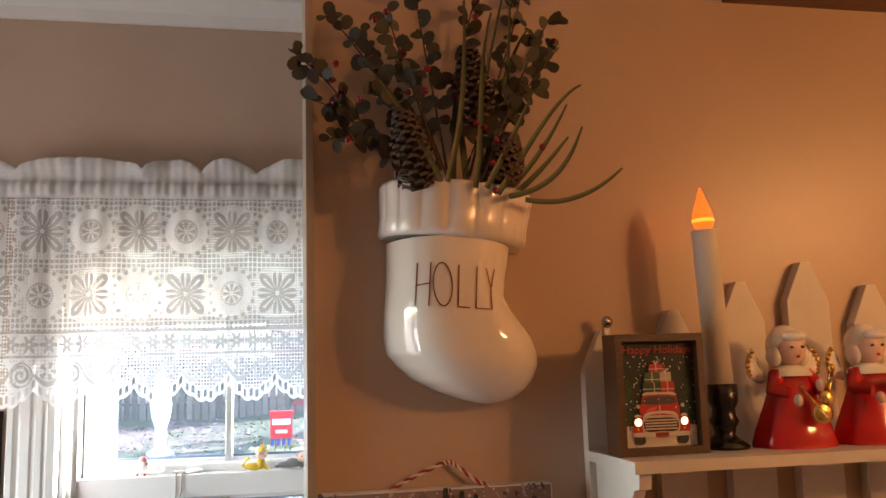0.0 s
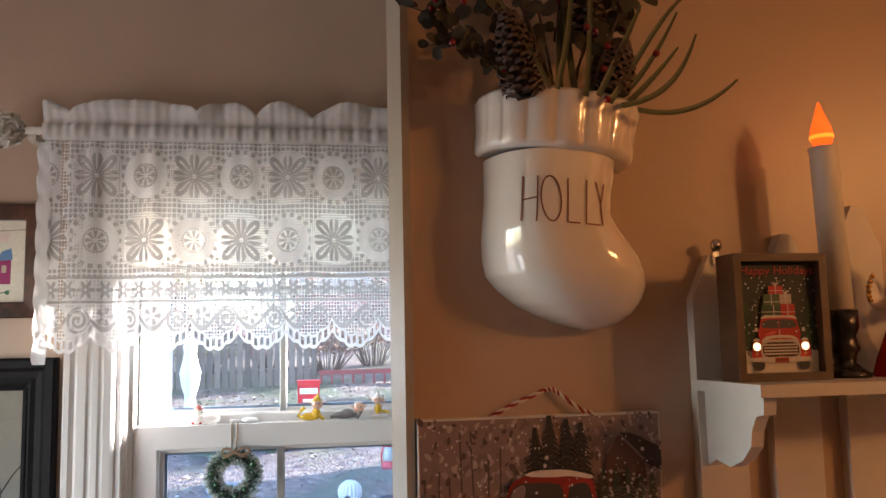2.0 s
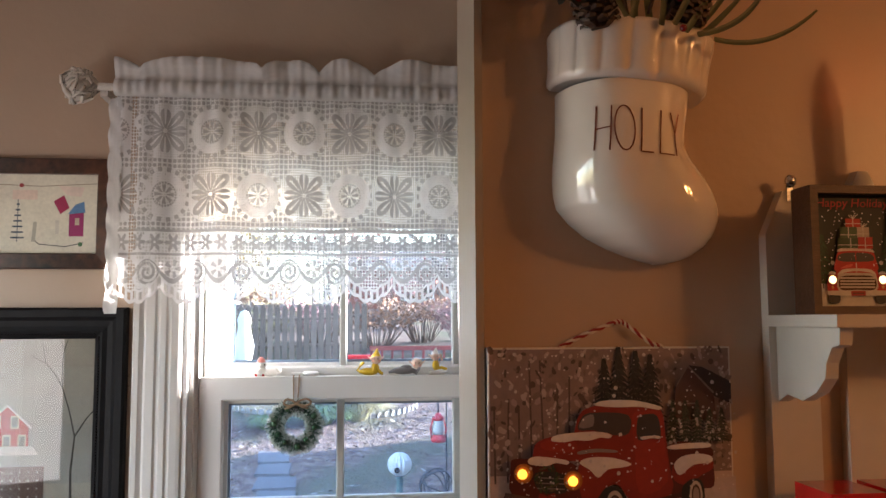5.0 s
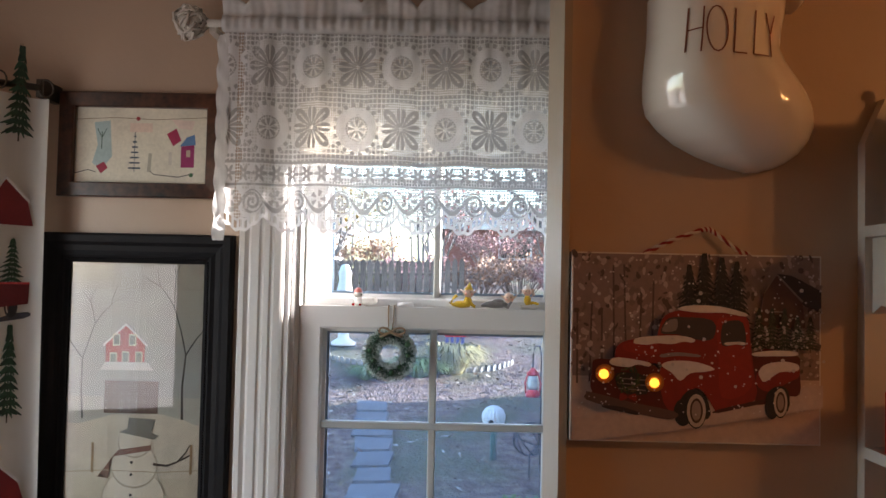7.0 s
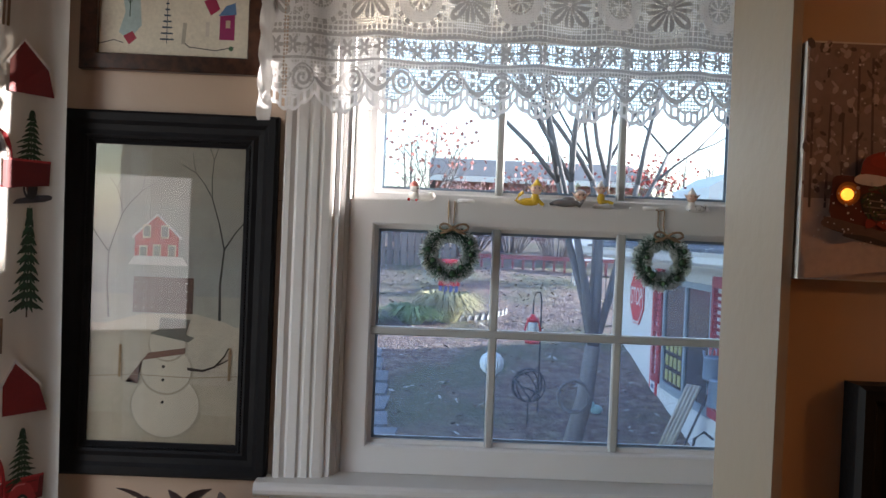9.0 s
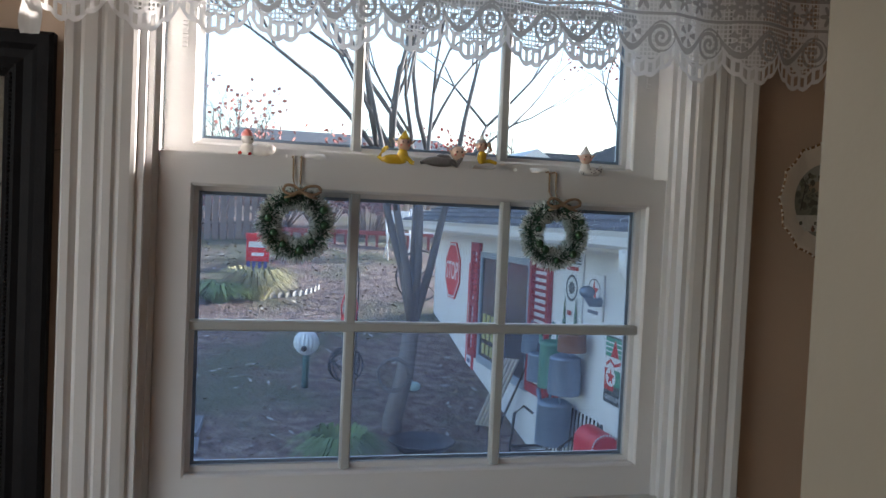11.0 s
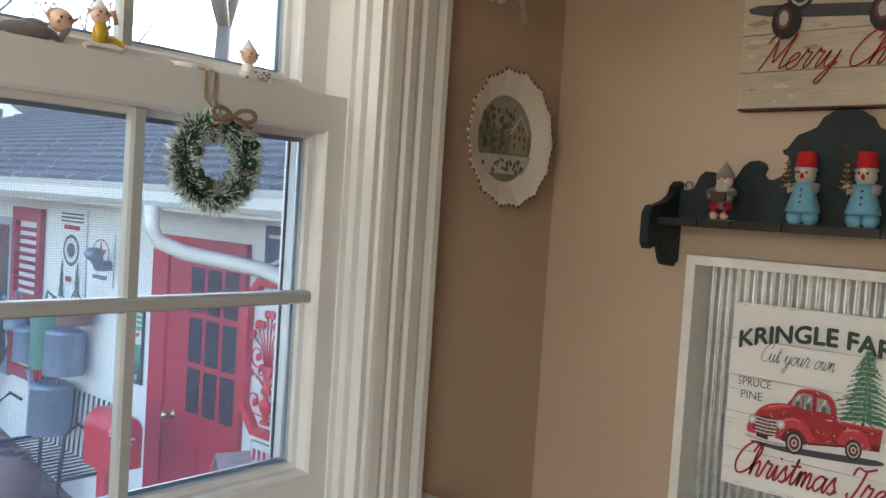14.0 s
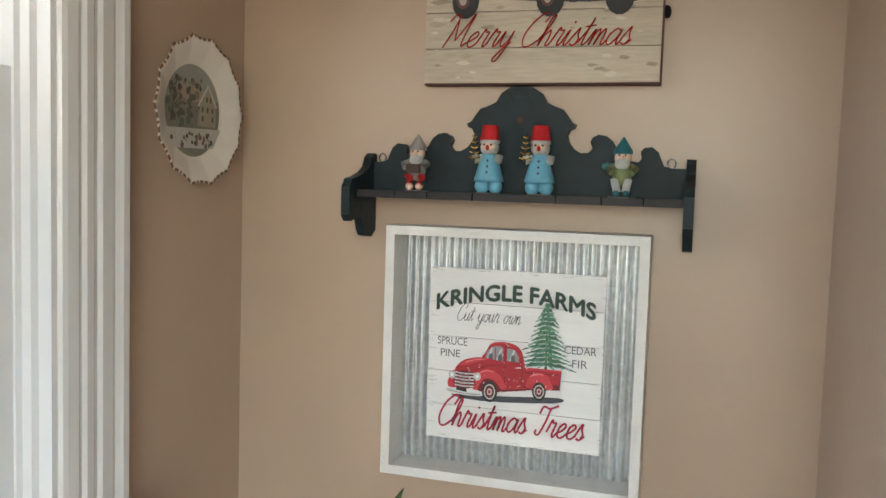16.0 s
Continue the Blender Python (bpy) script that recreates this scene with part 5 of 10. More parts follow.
a.line([(0, H * 0.12), (W * 0.1, H * 0.17), (W * 0.16, H * 0.14)], 0.002, (0.08, 0.08, 0.08))
a.disc(W * 0.88, H * 0.12, 0.005, GREEN)
a.done("print", sk, "stitched cream picture")

# ---------------------------------------------------------------- curtain by the patio door
curt = thing("curtain", (-0.98, 2.0, 0.3), "white winter-print curtain hanging by the patio door", "curtain")
curtain_cloth = cloth_material("curtain_cloth", (0.78, 0.77, 0.72), 0.45)


def fold(s, z):
    """s: metres along the cloth from the corner; the panel hangs in deep folds."""
    x = -0.822 - 0.47 * s + 0.004 * math.sin(z * 3)
    y = 2.115 - 0.30 * s + 0.030 * math.sin(s * 2 * math.pi / 0.26 + 0.5) + 0.006 * math.sin(s * 40 + z * 2)
    return Vector((x, y, z))


def on_fold(u, v, d):
    p, q = fold(u, v), fold(u + 0.004, v)
    t = (q - p).normalized()
    n = Vector((-t.y, t.x, 0))
    if n.y > 0:
        n = -n
    n = Vector((t.y, -t.x, 0)) if n.length == 0 else n
    return p + n * (d + 0.0012)


bm = bmesh.new()
grid = [[bm.verts.new(fold(i * 0.75 / 90, 0.25 + 1.65 * j / 30)) for i in range(91)] for j in range(31)]
for j in range(30):
    for i in range(90):
        bm.faces.new((grid[j][i], grid[j][i + 1], grid[j + 1][i + 1], grid[j + 1][i])).smooth = True
part("panel", bm, curtain_cloth, curt, normals=False)
a = Art(on_fold)


def deer(u, v, s):
    br = (0.13, 0.08, 0.045)
    a.poly([(u - s * 0.28, v + s * 0.45), (u + s * 0.15, v + s * 0.48), (u + s * 0.2, v + s * 0.75), (u + s * 0.32, v + s * 0.72), (u + s * 0.3, v + s * 0.82), (u + s * 0.12, v + s * 0.85), (u + s * 0.02, v + s * 0.65), (u - s * 0.28, v + s * 0.64)], br)
    for q in (-0.25, -0.15, 0.05, 0.14):
        a.line([(u + s * q, v + s * 0.48), (u + s * (q + 0.01), v)], s * 0.06, br)
    for k in (-1, 1):
        a.line([(u + s * 0.16, v + s * 0.84), (u + s * (0.16 + 0.16 * k), v + s * 1.0), (u + s * (0.16 + 0.2 * k), v + s * 1.2)], s * 0.03, br)
        a.line([(u + s * (0.16 + 0.16 * k), v + s * 1.0), (u + s * (0.16 + 0.06 * k), v + s * 1.15)], s * 0.025, br)


def barn(u, v, s):
    a.poly([(u, v), (u + s, v), (u + s, v + s * 0.55), (u + s * 0.75, v + s * 0.95), (u + s * 0.25, v + s * 0.6)], DRED)
    a.line([(u + s * 0.15, v + s * 0.5), (u + s * 0.75, v + s * 0.98), (u + s * 1.05, v + s * 0.5)], s * 0.07, (0.6, 0.6, 0.6))


for row in range(4):
    z = 0.156 + 0.617 * row
    if row < 3:
        a.d = 0.0003
        truck_print(a, 0.33, z, 0.28, -1, (0.30, 0.012, 0.016))
        barn(0.050, z + 0.222, 0.105)
        a.d = 0.0003
        tree_print(a, 0.105, z + 0.418, 0.078, 0.20)
        deer(0.185, z + 0.342, 0.105)
        a.d = 0.0003
        truck_print(a, 0.68, z + 0.30, 0.26, -1, (0.30, 0.012, 0.016))
        tree_print(a, 0.42, z + 0.10, 0.06, 0.15)
        deer(0.60, z + 0.08, 0.11)
        for q in (0.190, 0.222):
            a.line([(q, z + 0.225), (q, z + 0.26)], 0.003, (0.10, 0.11, 0.10))
            for k in range(5):
                w_ = -0.8 + 0.4 * k
                a.line([(q, z + 0.245), (q + 0.020 * math.sin(w_), z + 0.245 + 0.032 * math.cos(w_))], 0.002, (0.13, 0.14, 0.13))
        for q, sg in ((0.355, 1), (0.400, 1)):
            cane = smooth([(q, z + 0.36), (q - 0.012, z + 0.43), (q - 0.022, z + 0.445), (q - 0.036, z + 0.425)], 4, False)
            a.line(cane, 0.009, (0.62, 0.60, 0.57))
            for k in range(0, len(cane) - 1, 2):
                a.line([cane[k], cane[k + 1]], 0.009, (0.34, 0.03, 0.03))
a.done("print", curt, "red truck, deer and tree print")
crod = thing("curtain_rod", (-1.05, 1.9, 1.93), "dark metal curtain rod with rings", "curtain rod")
rod_metal = mat("rod_metal", (0.09, 0.08, 0.065), 0.4, metal=0.8)
bm = bmesh.new()
tube(bm, [(-0.845, 2.125, 1.925), (-1.12, 1.93, 1.925), (-1.13, 0.0, 1.925)], 0.008, 8)
box(bm, -0.855, -0.838, 2.125, YW, 1.905, 1.945)
part("pole", bm, rod_metal, crod)
for k in range(5):
    s = 0.02 + 0.13 * k
    p = fold(s, 1.91)
    bm = bmesh.new()
    tube(bm, [p + Vector((0.018 * math.cos(q) * 0.7, 0.018 * math.cos(q) * 0.5, 0.014 + 0.02 * math.sin(q))) for q in [2 * math.pi * i / 14 for i in range(15)]], 0.0022, 6)
    part("ring", bm, rod_metal, crod, "metal ring clip")

# ---------------------------------------------------------------- plant under the snowman picture
def leaf_mesh(bm, base, tip, width, droop=0.0, mi=0, n=6):
    base, tip = Vector(base), Vector(tip)
    d = tip - base
    side = d.cross(Vector((0, 0.4, 1))).normalized()
    up = side.cross(d).normalized()
    rows = []
    for i in range(n + 1):
        t = i / n
        w = width * math.sin(math.pi * min(1, t * 0.92 + 0.06)) ** 0.8
        p = base + d * t - Vector((0, 0, droop * t * t))
        rows.append((bm.verts.new(p - side * w + up * w * 0.35), bm.verts.new(p), bm.verts.new(p + side * w + up * w * 0.35)))
    for r, s in zip(rows, rows[1:]):
        for k in range(2):
            f = bm.faces.new((r[k], r[k + 1], s[k + 1], s[k]))
            f.material_index, f.smooth = mi, True


def potted(name, x, y, top, leaves, m, label, seed):
    t = thing(name, (x, y, 0), label, "plant")
    bm = bmesh.new()
    lathe(bm, [(0.085, 0), (0.11, 0.18), (0.115, 0.20), (0.10, 0.20), (0.095, 0.17), (0.001, 0.165)], (x, y, 0.0), 20)
    part("pot", bm, mat("terracotta", (0.33, 0.13, 0.07), 0.8), t)
    bm = bmesh.new()
    bm2 = bmesh.new()
    rnd = random.Random(seed)
    for lx, ly, lz, dx, dy, dz, w in leaves:
        tube(bm, [(x, y, 0.16), ((x + lx) / 2 + rnd.uniform(-0.02, 0.02), (y + ly) / 2, lz * 0.6), (lx, ly, lz)], 0.005, 6, taper=0.0025)
        leaf_mesh(bm2, (lx, ly, lz), (lx + dx, ly + dy, lz + dz), w, 0.015)
    part("stem", bm, mat("plant_stem", (0.06, 0.035, 0.02), 0.7), t)
    part("foliage", bm2, m, t, normals=False)
    return t


dark_leaf = mat("dark_leaf", (0.05, 0.028, 0.03), 0.4, var=0.5, scale=40)
potted("potted_plant", -0.57, 2.06, 0.85, [(-0.60, 2.07, 0.82, -0.08, 0.0, 0.055, 0.022), (-0.57, 2.05, 0.83, -0.065, -0.02, 0.03, 0.02), (-0.60, 2.06, 0.80, -0.02, 0.0, 0.065, 0.02), (-0.55, 2.07, 0.82, 0.055, 0.0, 0.06, 0.022), (-0.54, 2.06, 0.80, -0.03, -0.02, 0.085, 0.018), (-0.48, 2.07, 0.81, 0.035, 0.0, 0.045, 0.018), (-0.47, 2.07, 0.80, -0.01, 0.0, 0.075, 0.014), (-0.52, 2.05, 0.78, 0.03, -0.02, 0.06, 0.02)], dark_leaf, "dark red leaved plant in a terracotta pot on the floor", 3)
potted("potted_plant", 0.90, 1.82, 0.85, [(0.90, 1.845, 0.80, 0.0, -0.02, 0.10, 0.028), (0.92, 1.83, 0.70, 0.05, -0.04, 0.06, 0.026), (0.88, 1.80, 0.66, -0.06, 0.02, 0.05, 0.026)], mat("green_leaf", (0.03, 0.11, 0.025), 0.3, var=0.2), "green leafy plant in a terracotta pot on the floor", 4)

# ---------------------------------------------------------------- stocking on the partition


def sx(px):
    return 0.283 + (px - 677) * 0.000633


def sz(py):
    return 1.870 - (py - 330) * 0.00064


prof_rows = [(1.815, 0.2935, 0.4375), (1.790, 0.2935, 0.4330), (1.770, 0.2930, 0.4285), (1.750, 0.2910, 0.4270), (1.735, 0.2895, 0.4350), (1.720, 0.2890, 0.4470), (1.705, 0.2895, 0.4575), (1.690, 0.2930, 0.4630), (1.675, 0.3055, 0.4640), (1.660, 0.3235, 0.4590), (1.648, 0.3465, 0.4500), (1.639, 0.3700, 0.4370), (1.634, 0.3870, 0.4250), (1.6320, 0.3980, 0.4130)]


def stock_bounds(z):
    if z >= prof_rows[0][0]:
        return prof_rows[0][1], prof_rows[0][2]
    for (z0, l0, r0), (z1, l1, r1) in zip(prof_rows, prof_rows[1:]):
        if z >= z1:
            k = (z0 - z) / (z0 - z1)
            return l0 + (l1 - l0) * k, r0 + (r1 - r0) * k
    return prof_rows[-1][1], prof_rows[-1][2]


def stock_depth(z):
    t = max(0.0, min(1.0, (1.83 - z) / 0.20))
    base = 0.074 + 0.016 * math.sin(min(1, t * 1.15) * math.pi * 0.75)
    end = max(0.0, min(1.0, (z - 1.6312) / 0.062))
    return base * (1 - (1 - end) ** 2) ** 0.5


def stock_face(x, z):
    l, r = stock_bounds(z)
    c, h = (l + r) / 2, (r - l) / 2
    s = max(-0.999, min(0.999, (x - c) / h))
    return YP - stock_depth(z) * (1 - abs(s) ** 3.0) ** 0.55


stocking = thing("ceramic_stocking", (0.37, YP, 1.625), "glossy white ceramic stocking wall pocket full of greenery", "wall pocket")
bm = bmesh.new()
grid = []
NZ, NS = 64, 40
for j in range(NZ + 1):
    z = 1.815 - (1.815 - 1.6313) * (1 - (1 - j / NZ) ** 1.5)
    l, r = stock_bounds(z)
    row = []
    for i in range(NS + 1):
        a_ = math.pi * i / NS
        s = -math.cos(a_)
        x = (l + r) / 2 + (r - l) / 2 * s
        row.append(bm.verts.new((x, YP - 0.0005 - stock_depth(z) * (1 - abs(s) ** 3.0) ** 0.55, z)))
    grid.append(row)
for a_, b_ in zip(grid, grid[1:]):
    for i in range(NS):
        bm.faces.new((a_[i], a_[i + 1], b_[i + 1], b_[i])).smooth = True
part("body", bm, ceramic, stocking, normals=True)
bm = bmesh.new()
grid = []
for dz, w, dep in ((0.0, 0.0800, 0.078), (0.003, 0.0835, 0.084), (0.008, 0.0845, 0.087), (0.022, 0.0845, 0.086), (0.042, 0.0865, 0.087), (0.056, 0.0890, 0.089), (0.060, 0.0885, 0.088), (0.0610, 0.083, 0.080), (0.058, 0.078, 0.070), (0.048, 0.075, 0.064), (0.01, 0.073, 0.060)):
    row = []
    for i in range(121):
        a_ = math.pi * i / 120
        rib = 1 + 0.050 * (math.sqrt(abs(math.sin(a_ * 9.0 + 0.6))) - 0.6) * min(1.0, dz / 0.008)
        x = 0.3680 - w * math.cos(a_) * (1 + (rib - 1) * 0.3)
        y = YP - 0.0005 - dep * math.sin(a_) ** 0.75 * rib
        row.append(bm.verts.new((x + 0.12 * dz, y, 1.8125 + dz - 0.100 * (x - 0.3680))))
    grid.append(row)
for a_, b_ in zip(grid, grid[1:]):
    for i in range(120):
        bm.faces.new((a_[i], a_[i + 1], b_[i + 1], b_[i])).smooth = True
bm.faces.new(grid[0]).smooth = False
part("cuff", bm, ceramic, stocking, "ribbed white cuff", normals=True)
a = Art(lambda u, v, d: (u, stock_face(u, v) - d - 0.0010, v))


def lx(px):
    return 0.3140 + (px - 737) * 0.000615


def lz(py):
    return 1.7400 + (py - 541) * -0.000567


def stroke(pts, w=0.0015):
    out = []
    for (p, q), (r, s) in zip(pts, pts[1:]):
        for k in range(8):
            out.append((lx(p + (r - p) * k / 8), lz(q + (s - q) * k / 8)))
    out.append((lx(pts[-1][0]), lz(pts[-1][1])))
    a.line(out, w, letter_brown)


stroke([(744, 460), (737, 541)])
stroke([(765, 461), (758, 543)])
stroke([(741, 503), (761, 500)])
stroke([(783 + 16 * math.sin(q), 503 - 41 * math.cos(q)) for q in [2 * math.pi * i / 18 for i in range(19)]])
stroke([(813, 467), (807, 546), (828, 548)])
stroke([(845, 470), (838, 549), (864, 551)])
stroke([(862, 473), (869, 512), (879, 474)])
stroke([(869, 512), (868, 552)])
a.done("lettering", stocking, "thin brown hand-drawn letters")

# greenery standing in the stocking
green = thing("greenery", (0.37, 1.12, 1.80), "dried eucalyptus, grass blades, berries and pine cones", "dried flowers")
leaf_green = mat("eucalyptus_leaf", (0.036, 0.035, 0.020), 0.55, var=0.4, scale=60)
blade_green = mat("grass_blade", (0.058, 0.072, 0.030), 0.5, var=0.35, scale=40)
twig_brown = mat("twig_brown", (0.055, 0.032, 0.02), 0.8)
cone_brown = mat("cone_brown", (0.032, 0.017, 0.011), 0.65, var=0.4, scale=90)
cone_tip = mat("cone_tip", (0.066, 0.038, 0.025), 0.7, var=0.3, scale=90)
berry_red = mat("berry_red", (0.16, 0.006, 0.008), 0.2)


def px(x, y, depth=1.10):
    """A place in the bouquet from its height and reach on the wall."""
    k = (depth - 0.226) / (1.10 - 0.226)
    return Vector((0.175 + (sx(x) - 0.175) * k, depth, 1.678 + (sz(y) - 0.105 * 0 - 1.678) * k))


rnd = random.Random(12)
stems = [((720, 300), (640, 230), (600, 150), (520, 95)), ((730, 300), (660, 260), (620, 190), (545, 180)), ((760, 300), (700, 180), (640, 80), (585, 30)), ((780, 300), (730, 140), (700, 60), (690, 20)), ((790, 300), (770, 160), (750, 60), (740, -30)), ((800, 300), (800, 150), (830, 50), (860, -40)), ((830, 310), (870, 170), (910, 90), (935, -20)), ((850, 320), (900, 200), (950, 130), (1005, 70)), ((850, 320), (920, 150), (960, 60), (995, 10)), ((740, 310), (690, 280), (640, 240), (590, 250)), ((760, 300), (720, 200), (660, 130), (640, 60)), ((790, 310), (760, 230), (730, 130), (700, 100)), ((820, 310), (850, 220), (900, 150), (960, 150))]
bl = bmesh.new()


def berry(c, r):
    bm = bmesh.new()
    blob(bm, c, r, n=6)
    part("berry", bm, berry_red, green)


for si, st in enumerate(stems):
    dep = 1.10 + rnd.uniform(-0.035, 0.03)
    ctrl = [px(a_, b_, dep + 0.012 * k) for k, (a_, b_) in enumerate(st)]
    pts = []
    for k in range(19):
        t = k / 18
        p = (1 - t) ** 3 * ctrl[0] + 3 * t * (1 - t) ** 2 * ctrl[1] + 3 * t * t * (1 - t) * ctrl[2] + t ** 3 * ctrl[3]
        pts.append(p)
    bt = bmesh.new()
    tube(bt, pts, 0.0016, 5, taper=0.0008)
    part("twig", bt, twig_brown, green)
    for k in range(4, 19):
        for rep in range(2 if k % 2 else 1):
            p = pts[k]
            ang = rnd.uniform(0, 2 * math.pi)
            out = Vector((math.cos(ang), rnd.uniform(-0.7, 0.35), math.sin(ang) * 0.9 + 0.2)).normalized()
            l = rnd.uniform(0.010, 0.0175)
            c = p + out * l * 0.75
            if c.y > YP - 0.012:
                c.y = YP - 0.012
            nrm = Vector((rnd.uniform(-0.8, 0.8), -1, rnd.uniform(-0.8, 0.8))).normalized()
            t1 = out.cross(nrm).normalized()
            vs = [bl.verts.new(c + out * l * 0.62 * math.cos(q) + t1 * l * 0.48 * math.sin(q) - nrm * 0.0015 * math.cos(2 * q)) for q in [2 * math.pi * i / 9 for i in range(9)]]
            bl.faces.new(vs).smooth = True
            if rnd.random() < 0.05:
                berry(p + out * 0.010, 0.0036)
for (x_, y_) in ((690, 20), (668, 35), (845, 215), (860, 222), (880, 245), (872, 285), (876, 335), (965, 255), (600, 118), (640, 180), (620, 250), (850, 20), (760, 120), (755, 160)):
    berry(px(x_, y_, 1.065), 0.0038)
tagged(part("leaves", bl, leaf_green, green, "round dusty green leaves", normals=False), kind="stuff")
blades = [((930, 350), (1010, 365), (1070, 330), (1115, 290)), ((900, 345), (990, 330), (1020, 270), (1042, 215)), ((880, 340), (920, 290), (990, 160), (1045, 138)), ((890, 340), (940, 300), (980, 240), (1015, 175)), ((850, 330), (870, 250), (890, 120), (945, 40)), ((840, 330), (860, 220), (850, 100), (880, 10)), ((800, 320), (800, 260), (815, 180), (818, 115)), ((825, 325), (820, 260), (812, 180), (816, 130)), ((870, 335), (900, 200), (910, 100), (916, -20)), ((790, 320), (830, 200), (830, 60), (830, -40)), ((905, 345), (950, 310), (985, 270), (1015, 235)), ((860, 330), (900, 260), (930, 200), (945, 170)), ((780, 320), (740, 240), (700, 160), (645, 110)), ((860, 335), (840, 250), (860, 130), (905, -30))]
for bi, st in enumerate(blades):
    bg = bmesh.new()
    dep = 1.085 + rnd.uniform(-0.03, 0.02)
    ctrl = [px(a_, b_, dep + 0.006 * k) for k, (a_, b_) in enumerate(st)]
    prev = None
    wid = 0.0033 if bi not in (6, 7) else 0.0042
    for k in range(15):
        t = k / 14
        p = (1 - t) ** 3 * ctrl[0] + 3 * t * (1 - t) ** 2 * ctrl[1] + 3 * t * t * (1 - t) * ctrl[2] + t ** 3 * ctrl[3]
        q = 3 * (1 - t) ** 2 * (ctrl[1] - ctrl[0]) + 6 * t * (1 - t) * (ctrl[2] - ctrl[1]) + 3 * t * t * (ctrl[3] - ctrl[2])
        s = q.cross(Vector((0.2, -1, 0.3))).normalized() * wid * (1 - 0.65 * t ** 2)
        cur = [bg.verts.new(p - s), bg.verts.new(p + Vector((0, 0.0018, 0))), bg.verts.new(p + s)]
        if prev:
            for m_ in range(2):
                bg.faces.new((prev[m_], prev[m_ + 1], cur[m_ + 1], cur[m_])).smooth = True
        prev = cur
    part("blade", bg, blade_green, green, normals=False)


def cone(base, tip, r, seed):
    bm = bmesh.new()
    base, tip = Vector(base), Vector(tip)
    d = (tip - base)
    ln = d.length
    q = d.to_track_quat("Z", "Y")
    tube(bm, [base, base + d * 0.5, tip], r * 0.5, 8, 0, r * 0.2)
    n = 110
    for i in range(n):
        t = i / n
        a_ = i * 2.39996
        rr = r * (0.72 + 0.35 * math.sin(math.pi * min(1, t * 0.8 + 0.22))) * (1 - 0.45 * t ** 3)
        c = q @ Vector((rr * 0.55 * math.cos(a_), rr * 0.55 * math.sin(a_), ln * t)) + base
        o = q @ Vector((math.cos(a_), math.sin(a_), 0.38)).normalized()
        s = q @ Vector((-math.sin(a_), math.cos(a_), 0))
        u = o.cross(s)
        w = r * 0.36
        v = [bm.verts.new(z) for z in (c - s * w * 0.5, c + s * w * 0.5, c + o * rr * 0.55 + s * w * 0.8 + u * 0.001, c + o * rr * 0.68 + u * 0.002, c + o * rr * 0.55 - s * w * 0.8 + u * 0.001)]
        bm.faces.new((v[0], v[1], v[2], v[3], v[4])).material_index = 0
        w2 = [bm.verts.new(z) for z in (c + o * rr * 0.52 + s * w * 0.8 - u * 0.0022, c + o * rr * 0.66 - u * 0.0022, c + o * rr * 0.52 - s * w * 0.8 - u * 0.0022)]
        bm.faces.new((v[2], v[3], w2[1], w2[0])).material_index = 1
        bm.faces.new((v[3], v[4], w2[2], w2[1])).material_index = 1
    part("pine_cone", bm, [cone_brown, cone_tip], green, "brown pine cone", normals=False)


cone(px(742, 335, 1.085), px(712, 195, 1.075), 0.0195, 1)
cone(px(852, 235, 1.105), px(833, 75, 1.10), 0.0195, 2)
cone(px(882, 325, 1.09), px(908, 235, 1.08), 0.0185, 3)

# ---------------------------------------------------------------- picket shelf
shelf = thing("picket_shelf", (0.80, YP, 1.25), "white wall shelf made like a picket fence", "shelf")
for i, (cx, top) in enumerate(((0.548, 1.712), (0.636, 1.735), (0.726, 1.768), (0.816, 1.792), (0.906, 1.763), (0.996, 1.735), (1.084, 1.712))):
    bm = bmesh.new()
    w = 0.0285 if i else 0.0275
    pk = [(cx - w, 1.25), (cx + w, 1.25), (cx + w, top - 0.048), (cx + 0.006, top), (cx - 0.006, top), (cx - w, top - 0.048)]
    prism(bm, pk, lambda p, q, d: (p, d, q), YP - 0.016, YP - 0.0005)
    bevel(bm, 0.0012, 1)
    part("picket", bm, picket_paint, shelf)
for z0 in (1.5645, 1.335):
    bm = bmesh.new()
    box(bm, 0.520, 1.11, 1.021, YP - 0.0165, z0, z0 + 0.0118)
    bevel(bm, 0.0012, 1)
    part("shelf_board", bm, picket_paint, shelf)
for bx in (0.528, 1.09):
    bm = bmesh.new()
    pr = [(YP - 0.017, 1.564), (1.030, 1.564), (1.032, 1.548), (1.045, 1.545), (1.055, 1.530), (1.058, 1.515), (1.075, 1.500), (1.10, 1.490), (1.13, 1.494), (YP - 0.017, 1.485)]
    prism(bm, pr, lambda p, q, d: (d, p, q), bx, bx + 0.013)
    part("bracket", bm, picket_paint, shelf)
bm = bmesh.new()
lathe(bm, [(0.001, 0), (0.006, 0), (0.007, 0.003), (0.004, 0.006), (0.001, 0.007)], (0.549, YP - 0.018, 1.722), 12, "y", m=Matrix.Scale(-1, 3, (0, 1, 0)))
box(bm, 0.5455, 0.5525, YP - 0.0185, YP - 0.0165, 1.700, 1.722)
part("hanger", bm, steel, shelf, "steel screw hanger")

